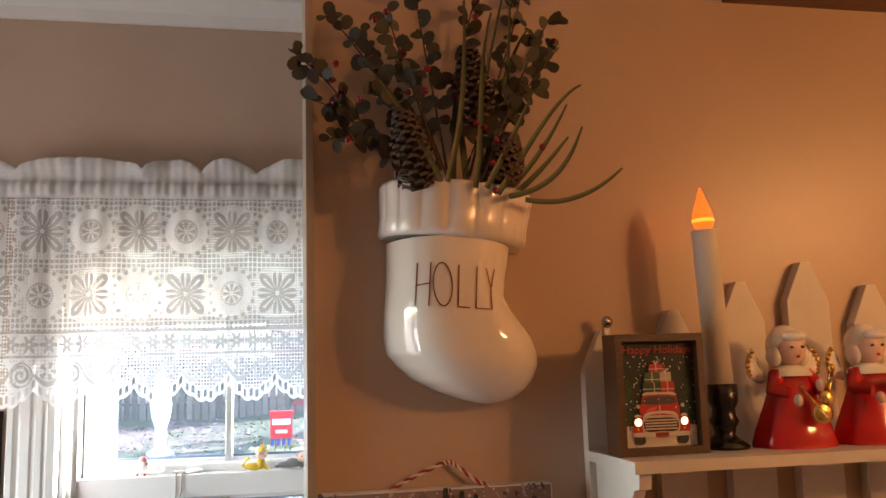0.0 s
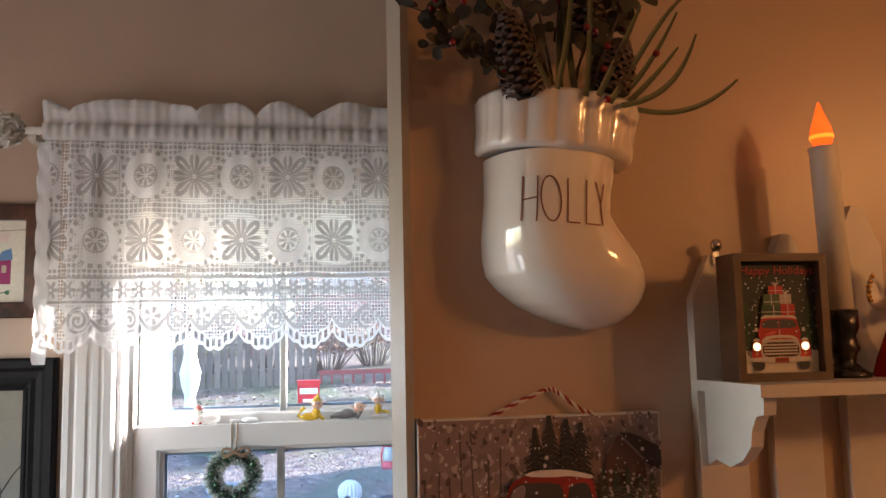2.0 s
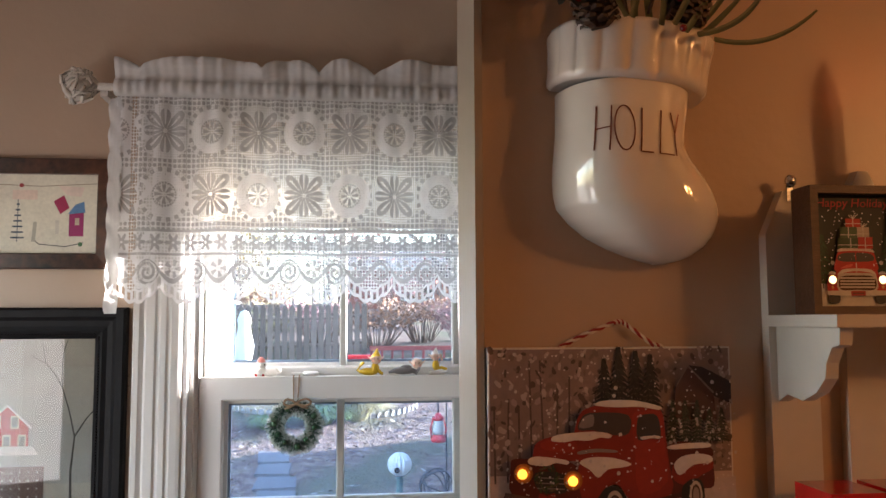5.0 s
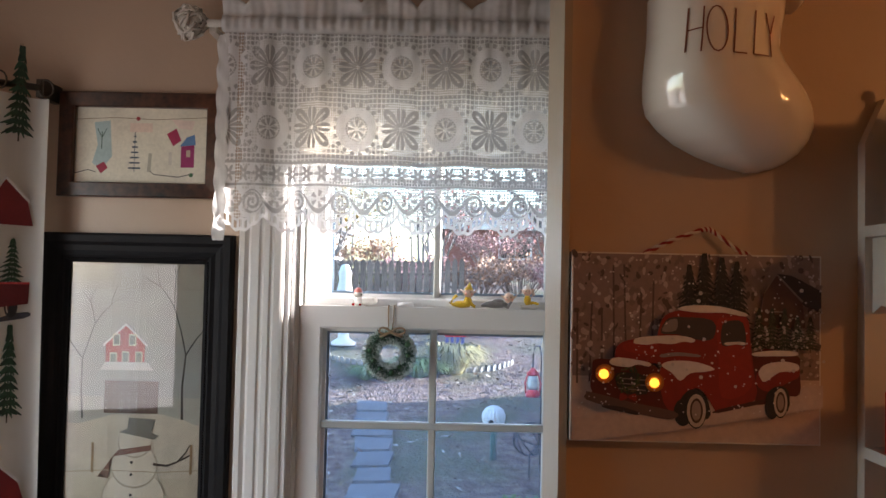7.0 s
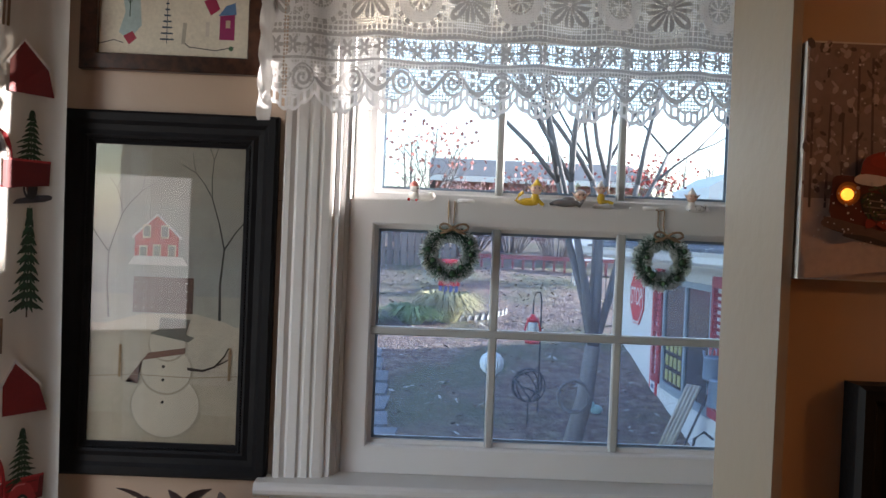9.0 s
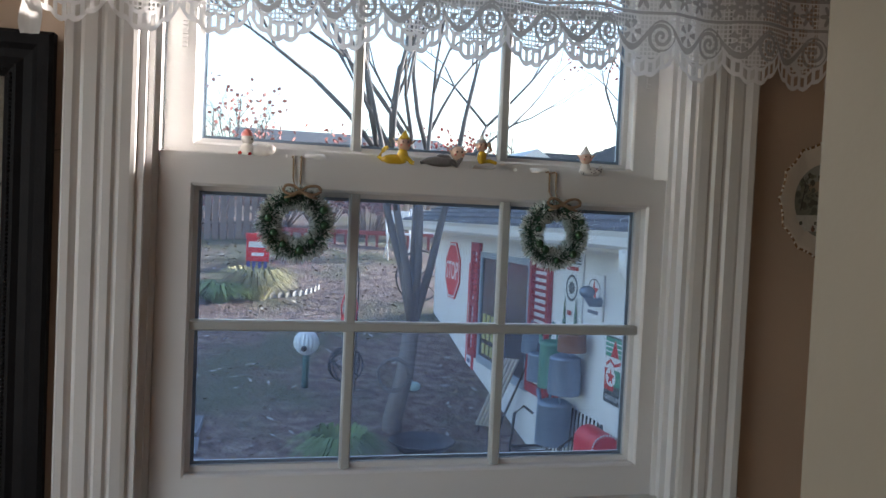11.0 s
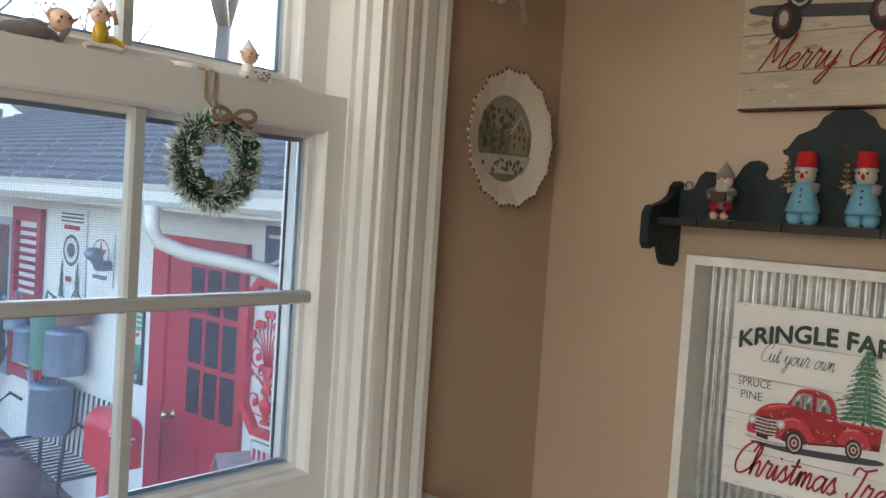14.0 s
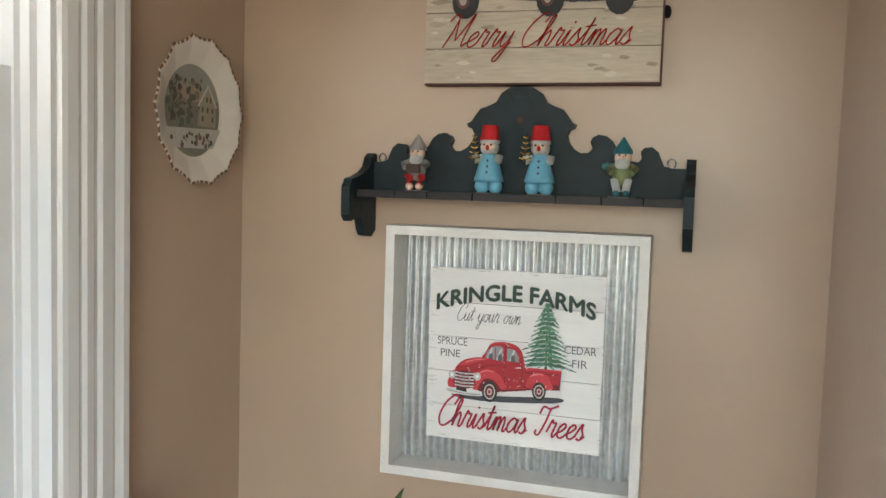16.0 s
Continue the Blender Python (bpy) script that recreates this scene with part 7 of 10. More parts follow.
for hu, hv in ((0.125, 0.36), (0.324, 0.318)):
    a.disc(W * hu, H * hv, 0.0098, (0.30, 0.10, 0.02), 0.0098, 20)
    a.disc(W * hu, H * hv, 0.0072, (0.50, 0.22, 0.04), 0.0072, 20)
flakes(a, 0, H * 0.15, W, H, 300, 0.0009, (0.60, 0.56, 0.56), 7)
flakes(a, 0, H * 0.30, W, H, 60, 0.0018, (0.50, 0.46, 0.46), 8)
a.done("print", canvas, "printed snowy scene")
lamp_y = CY - a.d + 0.0003
for u, v in ((0.2470, 1.4175), (0.2990, 1.4095)):
    bm = bmesh.new()
    lathe(bm, [(0.0050, 0), (0.0047, 0.002), (0.003, 0.0032), (0.0005, 0.0036)], (u, 0.0, v), 14, "y", m=Matrix.Scale(-1, 3, (0, 1, 0)))
    for vert in bm.verts:
        vert.co.y += lamp_y
    part("headlight", bm, bulb_glow, canvas, "glowing amber headlight bulb")
bm = bmesh.new()
cord = [Vector((0.292, CY + 0.010, CZ1)), Vector((0.318, 1.155, CZ1 + 0.013)), Vector((0.352, 1.158, CZ1 + 0.026)), Vector((0.360, 1.158, CZ1 + 0.027)), Vector((0.368, 1.157, CZ1 + 0.022)), Vector((0.392, 1.154, CZ1 + 0.003)), Vector((0.404, CY + 0.006, CZ1 + 0.0))]
fine = []
for p, q in zip(cord, cord[1:]):
    for k in range(12):
        fine.append(p + (q - p) * k / 12)
for st, mi in ((0, 0), (math.pi, 1)):
    tube(bm, [p + 0.0013 * Vector((0, math.cos(i * 0.9 + st), math.sin(i * 0.9 + st))) for i, p in enumerate(fine)], 0.0016, 6, mi)
part("cord", bm, [mat("cord_red", (0.26, 0.02, 0.02), 0.8), mat("cord_white", (0.60, 0.52, 0.42), 0.8)], canvas, "red and white twisted cord")

# black framed sign below the canvas
fr = framed("framed_sign", 0.266, 0.66, 0.86, 1.262, 0.040, 0.030, black_paint, "black framed dark sign with red lettering", "sign", y=YP)
a = Art(on_back_wall(0.304, 0.898, YP - 0.006))
W, H = 0.318, 0.326
a.rect(0, 0, W, H, (0.035, 0.016, 0.012))
flakes(a, 0, 0, W, H, 160, 0.003, (0.12, 0.035, 0.02), 3)
a.text("Merry", W * 0.03, H * 0.84, 0.030, (0.38, 0.04, 0.03), shear=0.25)
flakes(a, 0.0, H * 0.55, W, H * 0.8, 30, 0.005, (0.34, 0.30, 0.26), 5)
a.done("print", fr, "dark print with red words")

# ---------------------------------------------------------------- plate
plate = thing("wall_plate", (0.950, YW, 1.31), "oval white china plate with gold edge and winter scene", "plate")
PX, PZ, PA, PB = 0.9415, 1.422, 0.117, 0.113
bm = bmesh.new()
NP = 168


def edge(i):
    t = (i / NP * 14) % 1.0
    return 1.045 - 0.055 * abs(math.sin(math.pi * t)) ** 0.8


rings = []
for k, (rr, yy) in enumerate(((0.0, 0.010), (0.62, 0.010), (0.68, 0.013), (0.90, 0.024), (0.960, 0.027), (1.0, 0.027), (0.98, 0.024), (0.6, 0.004), (0.0, 0.004))):
    rings.append([bm.verts.new((PX + PA * rr * (edge(i) if rr > 0.8 else 1) * math.cos(2 * math.pi * i / NP), YW - yy, PZ + PB * rr * (edge(i) if rr > 0.8 else 1) * math.sin(2 * math.pi * i / NP))) for i in range(NP)])
for k, (a_, b_) in enumerate(zip(rings, rings[1:])):
    for i in range(NP):
        f = bm.faces.new((a_[i], a_[(i + 1) % NP], b_[(i + 1) % NP], b_[i]))
        f.smooth, f.material_index = True, 1 if k in (4, 5) and (i * 7) % 11 < 7 else 0
bmesh.ops.remove_doubles(bm, verts=bm.verts, dist=0.00001)
part("dish", bm, [mat("plate_glaze", (0.70, 0.66, 0.58), 0.18, var=0.03, coat=0.4), mat("old_gold", (0.22, 0.12, 0.05), 0.4, metal=0.5)], plate)
a = Art(on_back_wall(PX, PZ, YW - 0.0102))
RA, RB = 0.080, 0.078


def inside(u, v):
    l = math.hypot(u / RA, v / RB)
    return (u, v) if l <= 0.985 else (u / l * 0.985, v / l * 0.985)


def ip(pts, c):
    a.poly([inside(*p) for p in pts], c)


a.disc(0, 0, RA, (0.20, 0.20, 0.16), RB, 40)
ip([(RA * math.cos(q), RB * math.sin(q)) for q in [math.radians(k) for k in range(15, 170, 8)]], (0.30, 0.31, 0.27))
a.disc(-0.01, 0.025, 0.04, (0.36, 0.28, 0.20), 0.012)
rnd = random.Random(5)
for k in range(70):
    u, v = rnd.uniform(-0.07, 0.02), rnd.uniform(-0.03, 0.05)
    if (u / RA) ** 2 + (v / RB) ** 2 < 0.8:
        a.disc(u, v, rnd.uniform(0.002, 0.007), rnd.choice([(0.12, 0.12, 0.09), (0.20, 0.19, 0.14), (0.09, 0.085, 0.06)]), n=7)
ip([(-0.075, -0.03), (0.075, -0.025), (0.065, -0.07), (-0.06, -0.07)], (0.50, 0.49, 0.44))
a.poly([(0.008, -0.022), (0.060, -0.022), (0.060, 0.012), (0.040, 0.038), (0.015, 0.010)], (0.34, 0.30, 0.22))
a.line([(0.010, 0.008), (0.038, 0.042), (0.062, 0.010)], 0.004, (0.58, 0.57, 0.52))
for u, v in ((0.02, 0.0), (0.034, 0.0), (0.048, 0.0), (0.032, 0.016), (0.042, 0.016), (0.02, -0.014), (0.048, -0.014)):
    a.rect(u, v, u + 0.005, v + 0.008, (0.10, 0.09, 0.07))
for k in range(26):
    u = rnd.uniform(-0.06, 0.05)
    a.disc(u, rnd.uniform(-0.055, -0.035), rnd.uniform(0.002, 0.005), rnd.choice([(0.09, 0.08, 0.06), (0.20, 0.10, 0.07), (0.15, 0.14, 0.10)]), n=7)
a.line([(-0.062, -0.02), (-0.055, 0.02), (-0.045, 0.05)], 0.003, (0.06, 0.055, 0.04), 0.001)
for k in range(8):
    a.line([(-0.055, 0.005 * k), (-0.055 + rnd.uniform(-0.012, 0.03), 0.005 * k + rnd.uniform(0.01, 0.025))], 0.001, (0.06, 0.055, 0.04))
a.done("scene_print", plate, "old winter farm scene")

# ---------------------------------------------------------------- the right-hand wall
# green-black shelf with scrolled back
bs = thing("scroll_shelf", (XR, 1.72, 1.24), "dark green-black wooden shelf with a scrolled back", "shelf")
C0 = 1.7165
half = [(0.0, 1.477), (0.018, 1.475), (0.032, 1.466), (0.040, 1.452), (0.052, 1.446), (0.066, 1.441), (0.074, 1.430), (0.080, 1.421), (0.087, 1.418), (0.084, 1.412), (0.078, 1.410), (0.074, 1.401), (0.077, 1.390), (0.085, 1.380), (0.096, 1.374), (0.108, 1.375), (0.114, 1.382), (0.110, 1.391), (0.113, 1.398), (0.122, 1.403), (0.134, 1.401), (0.143, 1.394), (0.150, 1.382), (0.160, 1.371), (0.172, 1.364), (0.183, 1.362), (0.188, 1.368), (0.186, 1.378), (0.192, 1.384), (0.203, 1.385), (0.212, 1.378), (0.217, 1.366), (0.221, 1.357), (0.232, 1.354), (0.2435, 1.354)]
outline = [(C0 + p, q) for p, q in half[::-1]] + [(C0 - p, q) for p, q in half[1:]] + [(C0 - 0.2530, 1.354), (C0 - 0.2530, 1.296), (C0 + 0.2435, 1.296)]
bm = bmesh.new()
prism(bm, outline, lambda p, q, d: (d, p, q), XR - 0.016, XR - 0.001)
part("back", bm, teal_black, bs)
cuts = [0.2440, 0.180, 0.128, 0.055, -0.072, -0.138, -0.198, -0.2530]
for c0, c1 in zip(cuts, cuts[1:]):
    bm = bmesh.new()
    box(bm, 1.022 + 0.0015 * (int(c0 * 100) % 2), XR - 0.0165, C0 + c1 + 0.001, C0 + c0 - 0.001, 1.2965, 1.308)
    bevel(bm, 0.0012, 1)
    part("board", bm, mat("shelf_dark", (0.010, 0.007, 0.006), 0.6, var=0.4, scale=50, perobj=0.35), bs)
endp = [(XR - 0.001, 1.366), (XR - 0.012, 1.368), (XR - 0.026, 1.360), (XR - 0.034, 1.345), (XR - 0.055, 1.335), (XR - 0.085, 1.328), (XR - 0.108, 1.325), (XR - 0.120, 1.312), (XR - 0.120, 1.268), (XR - 0.110, 1.258), (XR - 0.095, 1.262), (XR - 0.080, 1.270), (XR - 0.065, 1.262), (XR - 0.055, 1.242), (XR - 0.045, 1.233), (XR - 0.020, 1.230), (XR - 0.001, 1.240)]
for y0 in (C0 + 0.2445, C0 - 0.2675):
    bm = bmesh.new()
    prism(bm, endp, lambda p, q, d: (XR + 0.95 * (p - XR), d, q), y0, y0 + 0.014)
    bevel(bm, 0.0012, 1)
    part("end_panel", bm, teal_black, bs)
bm = bmesh.new()
lathe(bm, [(0.0042, 0), (0.0066, 0.0005), (0.0066, 0.0016), (0.0042, 0.0018)], (XR - 0.0178, C0, 1.424), 14, "x")
lathe(bm, [(0.0002, 0.0), (0.0044, 0.0), (0.0044, 0.0006), (0.0002, 0.0006)], (XR - 0.0168, C0, 1.424), 14, "x", mi=1)
part("peg_hole", bm, [twig_brown, black_paint], bs, "worn round hole")
for s in (0.228, -0.232):
    bm = bmesh.new()
    tube(bm, [(XR - 0.018, C0 + s + 0.006 * math.cos(q), 1.361 + 0.007 * math.sin(q)) for q in [2 * math.pi * i / 12 for i in range(13)]], 0.0014, 6)
    part("hanger", bm, steel, bs, "small steel hanger")

# gnome ornaments, one mesh each
felt_red = mat("felt_red", (0.50, 0.012, 0.015), 0.85, var=0.15, scale=200, bump=0.4, bscale=800)
sky_blue = mat("sky_blue", (0.12, 0.34, 0.45), 0.45, var=0.12, scale=120)
beard = mat("beard_white", (0.62, 0.60, 0.56), 0.9, var=0.15, scale=300, bump=0.8, bscale=700)
moss = mat("moss_green", (0.15, 0.17, 0.07), 0.7, var=0.25, scale=200)
teal = mat("teal_foil", (0.03, 0.16, 0.18), 0.35, metal=0.3)
wool_grey = mat("wool_grey", (0.30, 0.28, 0.26), 0.95, bump=0.6, bscale=900, var=0.2)
GN = [skin_glaze, felt_red, sky_blue, beard, moss, teal, wool_grey, dark_dot, gold, twig_brown]
ZS = 1.3082


def gnome(y, kind, label):
    bm = bmesh.new()
    x = 1.056
    lathe(bm, [(0.001, 0), (0.020, 0), (0.020, 0.0012), (0.001, 0.0012)], (x, y, ZS), 16, mi=6)
    if kind == "blue":
        for s in (-1, 1):
            blob(bm, (x, y + s * 0.0105, ZS + 0.011), 0.0115, 2, 9)
        lathe(bm, [(0.001, 0.018), (0.0235, 0.018), (0.022, 0.025), (0.015, 0.050), (0.012, 0.060), (0.001, 0.061)], (x, y, ZS), 22, mi=2)
        for s in (-1, 1):
            tube(bm, [(x, y + s * 0.012, ZS + 0.055), (x - 0.012, y + s * 0.018, ZS + 0.050), (x - 0.014, y + s * 0.020, ZS + 0.058)], 0.0062, 8, 3, 0.005)
        blob(bm, (x, y, ZS + 0.070), (0.0135, 0.0145, 0.0135), 3, 9)
        blob(bm, (x - 0.004, y, ZS + 0.072), (0.0115, 0.0115, 0.0105), 0, 9)
        lathe(bm, [(0.0145, 0.078), (0.0150, 0.080), (0.0125, 0.102), (0.0115, 0.104), (0.001, 0.105)], (x, y, ZS), 18, mi=1)
        lathe(bm, [(0.0150, 0.0765), (0.0155, 0.079), (0.0148, 0.0815)], (x, y, ZS), 18, mi=3)
        blob(bm, (x - 0.0155, y, ZS + 0.0695), (0.0035, 0.0028, 0.0045), 1, 6)
        for s in (-1, 1):
            blob(bm, (x - 0.0140, y + s * 0.0052, ZS + 0.074), (0.0015, 0.0022, 0.0018), 7, 5)
        for k in range(3):
            blob(bm, (x - 0.0165 - 0.0016 * (2 - k), y - 0.001, ZS + 0.032 + 0.009 * k), 0.0018, 7, 5)
        for k in range(5):
            a_ = k / 5
            tube(bm, [(x - 0.016, y + 0.020, ZS + 0.052 + 0.008 * k), (x - 0.016, y + 0.020 + 0.009 * (1 - a_ * 0.7), ZS + 0.055 + 0.008 * k)], 0.0013, 5, 8)
            tube(bm, [(x - 0.016, y + 0.020, ZS + 0.052 + 0.008 * k), (x - 0.016, y + 0.020 - 0.009 * (1 - a_ * 0.7), ZS + 0.055 + 0.008 * k)], 0.0013, 5, 8)
        tube(bm, [(x - 0.016, y + 0.020, ZS + 0.045), (x - 0.016, y + 0.020, ZS + 0.092)], 0.0012, 5, 9)
    else:
        body, cap = (1, 6) if kind == "red" else (4, 5)
        for s in (-1, 1):
            if kind == "red":
                blob(bm, (x - 0.012, y + s * 0.008, ZS + 0.007), (0.010, 0.006, 0.006), 0, 7)
                tube(bm, [(x, y + s * 0.008, ZS + 0.022), (x - 0.012, y + s * 0.011, ZS + 0.022), (x - 0.012, y + s * 0.009, ZS + 0.010)], 0.0065, 8, 1)
            else:
                tube(bm, [(x, y + s * 0.006, ZS + 0.030), (x - 0.012, y + s * 0.010, ZS + 0.026), (x - 0.008, y + s * 0.006, ZS + 0.008)], 0.0058, 8, 3)
                blob(bm, (x - 0.011, y + s * 0.007, ZS + 0.006), (0.007, 0.005, 0.005), 5, 7)
            tube(bm, [(x, y + s * 0.012, ZS + 0.046), (x - 0.008, y + s * 0.020, ZS + 0.042), (x - 0.016, y + s * 0.014, ZS + 0.036)], 0.005, 8, 6 if kind == "red" else 4)
        blob(bm, (x, y, ZS + 0.034), (0.012, 0.0145, 0.018), body if kind != "red" else 6, 9)
        blob(bm, (x, y, ZS + 0.059), (0.012, 0.0125, 0.0125), 0, 9)
        blob(bm, (x - 0.006, y, ZS + 0.050), (0.008, 0.011, 0.010), 3, 9)
        blob(bm, (x - 0.0125, y, ZS + 0.058), 0.0028, 0, 6)
        for s in (-1, 1):
            blob(bm, (x - 0.0115, y + s * 0.0045, ZS + 0.062), (0.0012, 0.0015, 0.0015), 7, 5)
        lathe(bm, [(0.0145, 0.064), (0.0135, 0.070), (0.008, 0.078), (0.003, 0.086), (0.0004, 0.090)], (x + 0.002, y, ZS), 14, mi=cap)
        if kind == "red":
            box(bm, x - 0.022, x - 0.017, y - 0.011, y + 0.011, ZS + 0.028, ZS + 0.042, 9)
        else:
            blob(bm, (x - 0.006, y + 0.022, ZS + 0.045), (0.004, 0.008, 0.006), 5, 6)
    single("gnome_figurine", bm, GN, label, "figurine", "gnomes on the scroll shelf", normals=False)


gnome(1.872, "red", "sitting bearded gnome in red and grey on the shelf")
gnome(1.755, "blue", "snowman ornament in blue with a red felt hat")
gnome(1.676, "blue", "snowman ornament in blue with a red felt hat")
gnome(1.553, "green", "sitting bearded gnome in green with a teal hat")

# farm sign in a white frame over corrugated metal
KY0, KY1, KZ0, KZ1, KX = 1.9155, 1.5065, 0.851, 1.253, 1.040
farm = thing("farm_sign", (XR, 1.71, KZ0), "white framed sign with a red truck on corrugated metal", "sign")
fw = 0.0145
worn_white = mat("worn_white", (0.66, 0.64, 0.60), 0.6, var=0.10, scale=30, bump=0.2)
for d in ((KY1, KY0, KZ1 - fw, KZ1), (KY1, KY0, KZ0, KZ0 + fw), (KY0 - fw, KY0, KZ0 + fw, KZ1 - fw), (KY1, KY1 + fw, KZ0 + fw, KZ1 - fw)):
    bm = bmesh.new()
    box(bm, KX, XR - 0.001, d[0], d[1], d[2], d[3])
    bevel(bm, 0.0012, 1)
    part("frame_board", bm, worn_white, farm)
bm = bmesh.new()
n = 290
rows = []
for i in range(n + 1):
    y = KY1 + fw + (KY0 - KY1 - 2 * fw) * i / n
    rows.append([bm.verts.new((XR - 0.010 - 0.0048 * math.sin(i / n * 2 * math.pi * 29), y, z)) for z in (KZ0 + fw, KZ1 - fw)])
for a_, b_ in zip(rows, rows[1:]):
    bm.faces.new((a_[0], b_[0], b_[1], a_[1])).smooth = True
part("corrugated_panel", bm, galvanized, farm, "corrugated galvanized sheet", normals=False)
PY0, PY1, PZ0, PZ1 = 1.8545, 1.5715, 0.9055, 1.187
plank = mat("plank_white", (0.72, 0.70, 0.67), 0.7, var=0.06, scale=60, stretch=(1, 1, 12), bump=0.1, perobj=0.03)
hb = (PZ1 - PZ0) / 5
for k in range(5):
    bm = bmesh.new()
    box(bm, XR - 0.022, XR - 0.014, PY1 + 0.0008 * (k % 2), PY0 - 0.0008 * ((k + 1) % 2), PZ0 + hb * k + 0.0005, PZ0 + hb * (k + 1) - 0.0005)
    part("plank", bm, plank, farm)
a = Art(on_right_wall(PY0, PZ0, XR - 0.0222))
W, H = PY0 - PY1, PZ1 - PZ0
rnd = random.Random(4)
for k in range(90):
    e = rnd.choice("lrtb")
    u, v = {"l": (rnd.uniform(0, 0.006), rnd.uniform(0, H)), "r": (rnd.uniform(W - 0.006, W), rnd.uniform(0, H)), "t": (rnd.uniform(0, W), rnd.uniform(H - 0.006, H)), "b": (rnd.uniform(0, W), rnd.uniform(0, 0.006))}[e]
    a.line([(u, v), (u + rnd.uniform(0.003, 0.014), v + rnd.uniform(-0.001, 0.001))], 0.0006, (0.42, 0.39, 0.36))


def arch(u, v):
    t = (u - W / 2) / (W / 2)
    return (u, v - 0.026 * t * t)


a.text("KRINGLE FARMS", W * 0.5, H * 0.83, 0.025, (0.018, 0.045, 0.032), width=W * 0.90, bold=0.035, bend=arch, align="CENTER")
script_words(a, "Cut your own", W * 0.35, H * 0.70, W * 0.37, (0.05, 0.055, 0.055), 0.0010, tall=1.35)
a.text("SPRUCE", W * 0.06, H * 0.555, 0.0125, (0.10, 0.10, 0.10), width=W * 0.175)
a.text("PINE", W * 0.08, H * 0.485, 0.0125, (0.10, 0.10, 0.10), width=W * 0.115)
a.text("CEDAR", W * 0.965, H * 0.560, 0.0125, (0.10, 0.10, 0.10), width=W * 0.175, align="RIGHT")
a.text("FIR", W * 0.92, H * 0.485, 0.0125, (0.10, 0.10, 0.10), width=W * 0.085, align="RIGHT")
tree_print(a, W * 0.69, H * 0.46, W * 0.32, H * 0.36, (0.06, 0.16, 0.09), 9, True)
truck_print(a, W * 0.135, H * 0.235, W * 0.655, 1, (0.36, 0.012, 0.02), False, (0.55, 0.56, 0.56), False)
flakes(a, W * 0.2, H * 0.34, W * 0.75, H * 0.60, 80, 0.0008, (0.70, 0.66, 0.66), 9)
script_words(a, "Christmas Trees", W * 0.49, H * 0.085, W * 0.84, (0.34, 0.012, 0.035), 0.0032, tall=1.25)
a.done("print", farm, "painted red truck and lettering")

# plank sign above
MY0, MY1, MZ0, MZ1 = 1.873, 1.508, 1.480, 1.770
mc = thing("plank_sign", (XR, 1.69, MZ0), "weathered plank sign with a red truck and glitter lettering", "sign")
old_plank = mat("old_plank", (0.52, 0.44, 0.34), 0.7, var=0.20, scale=26, stretch=(1, 1, 9), bump=0.2, perobj=0.10)
cuts = [1.480, 1.534, 1.590, 1.650, 1.710, 1.770]
for z0, z1 in zip(cuts, cuts[1:]):
    bm = bmesh.new()
    box(bm, 1.083, XR - 0.001, MY1, MY0, z0 + 0.0006, z1 - 0.0006)
    bevel(bm, 0.001, 1)
    part("plank", bm, old_plank, mc)
bm = bmesh.new()
box(bm, 1.084, XR - 0.001, MY1 - 0.0022, MY1 - 0.0002, MZ0, MZ1)
box(bm, 1.084, XR - 0.001, MY1 - 0.0022, MY0, MZ0 - 0.0022, MZ0 + 0.0002)
part("edge", bm, mat("edge_brown", (0.09, 0.035, 0.025), 0.7), mc, "stained brown edge")
a = Art(on_right_wall(MY0, MZ0, 1.0828))
W, H = MY0 - MY1, MZ1 - MZ0
rnd = random.Random(14)
for k in range(46):
    u, v = rnd.uniform(0.02, W - 0.02), rnd.uniform(0.004, 0.14)
    if rnd.random() < 0.5:
        u = rnd.choice([rnd.uniform(0, 0.07), rnd.uniform(W - 0.09, W - 0.01)])
    n = rnd.randint(5, 8)
    r = rnd.uniform(0.002, 0.008)
    a.poly([(u + r * rnd.uniform(0.6, 1.5) * 1.6 * math.cos(q), v + r * rnd.uniform(0.3, 0.8) * math.sin(q)) for q in [2 * math.pi * i / n for i in range(n)]], rnd.choice([(0.34, 0.27, 0.19), (0.58, 0.51, 0.41), (0.40, 0.33, 0.24), (0.60, 0.54, 0.44)]))
truck_print(a, W * 0.995, H * 0.395, W * 0.96, -1, (0.15, 0.012, 0.015), False, None, True)
for wu in (0.18, 0.545, 0.83):
    a.disc(W * wu, H * 0.435, W * 0.060, BLACK, W * 0.075)
    if wu < 0.8:
        a.disc(W * (wu - 0.012), H * 0.45, W * 0.030, (0.12, 0.04, 0.03), W * 0.045)
        a.disc(W * (wu - 0.012), H * 0.45, W * 0.018, (0.42, 0.38, 0.36), W * 0.030)
glitter = mat("glitter_red", (0.60, 0.02, 0.015), 0.35, var=0.5, scale=700, bump=0.9, bscale=1500)
script_words(a, "Merry Christmas", W * 0.48, H * 0.190, W * 0.78, glitter, 0.0021, slant=0.50, tall=1.10)
a.done("print", mc, "painted truck and red glitter words")
bm = bmesh.new()
blob(bm, (1.098, MY1 - 0.006, 1.585), (0.006, 0.006, 0.010), n=6)
part("side_hook", bm, black_paint, mc, "black hook")

# ---------------------------------------------------------------- the garden


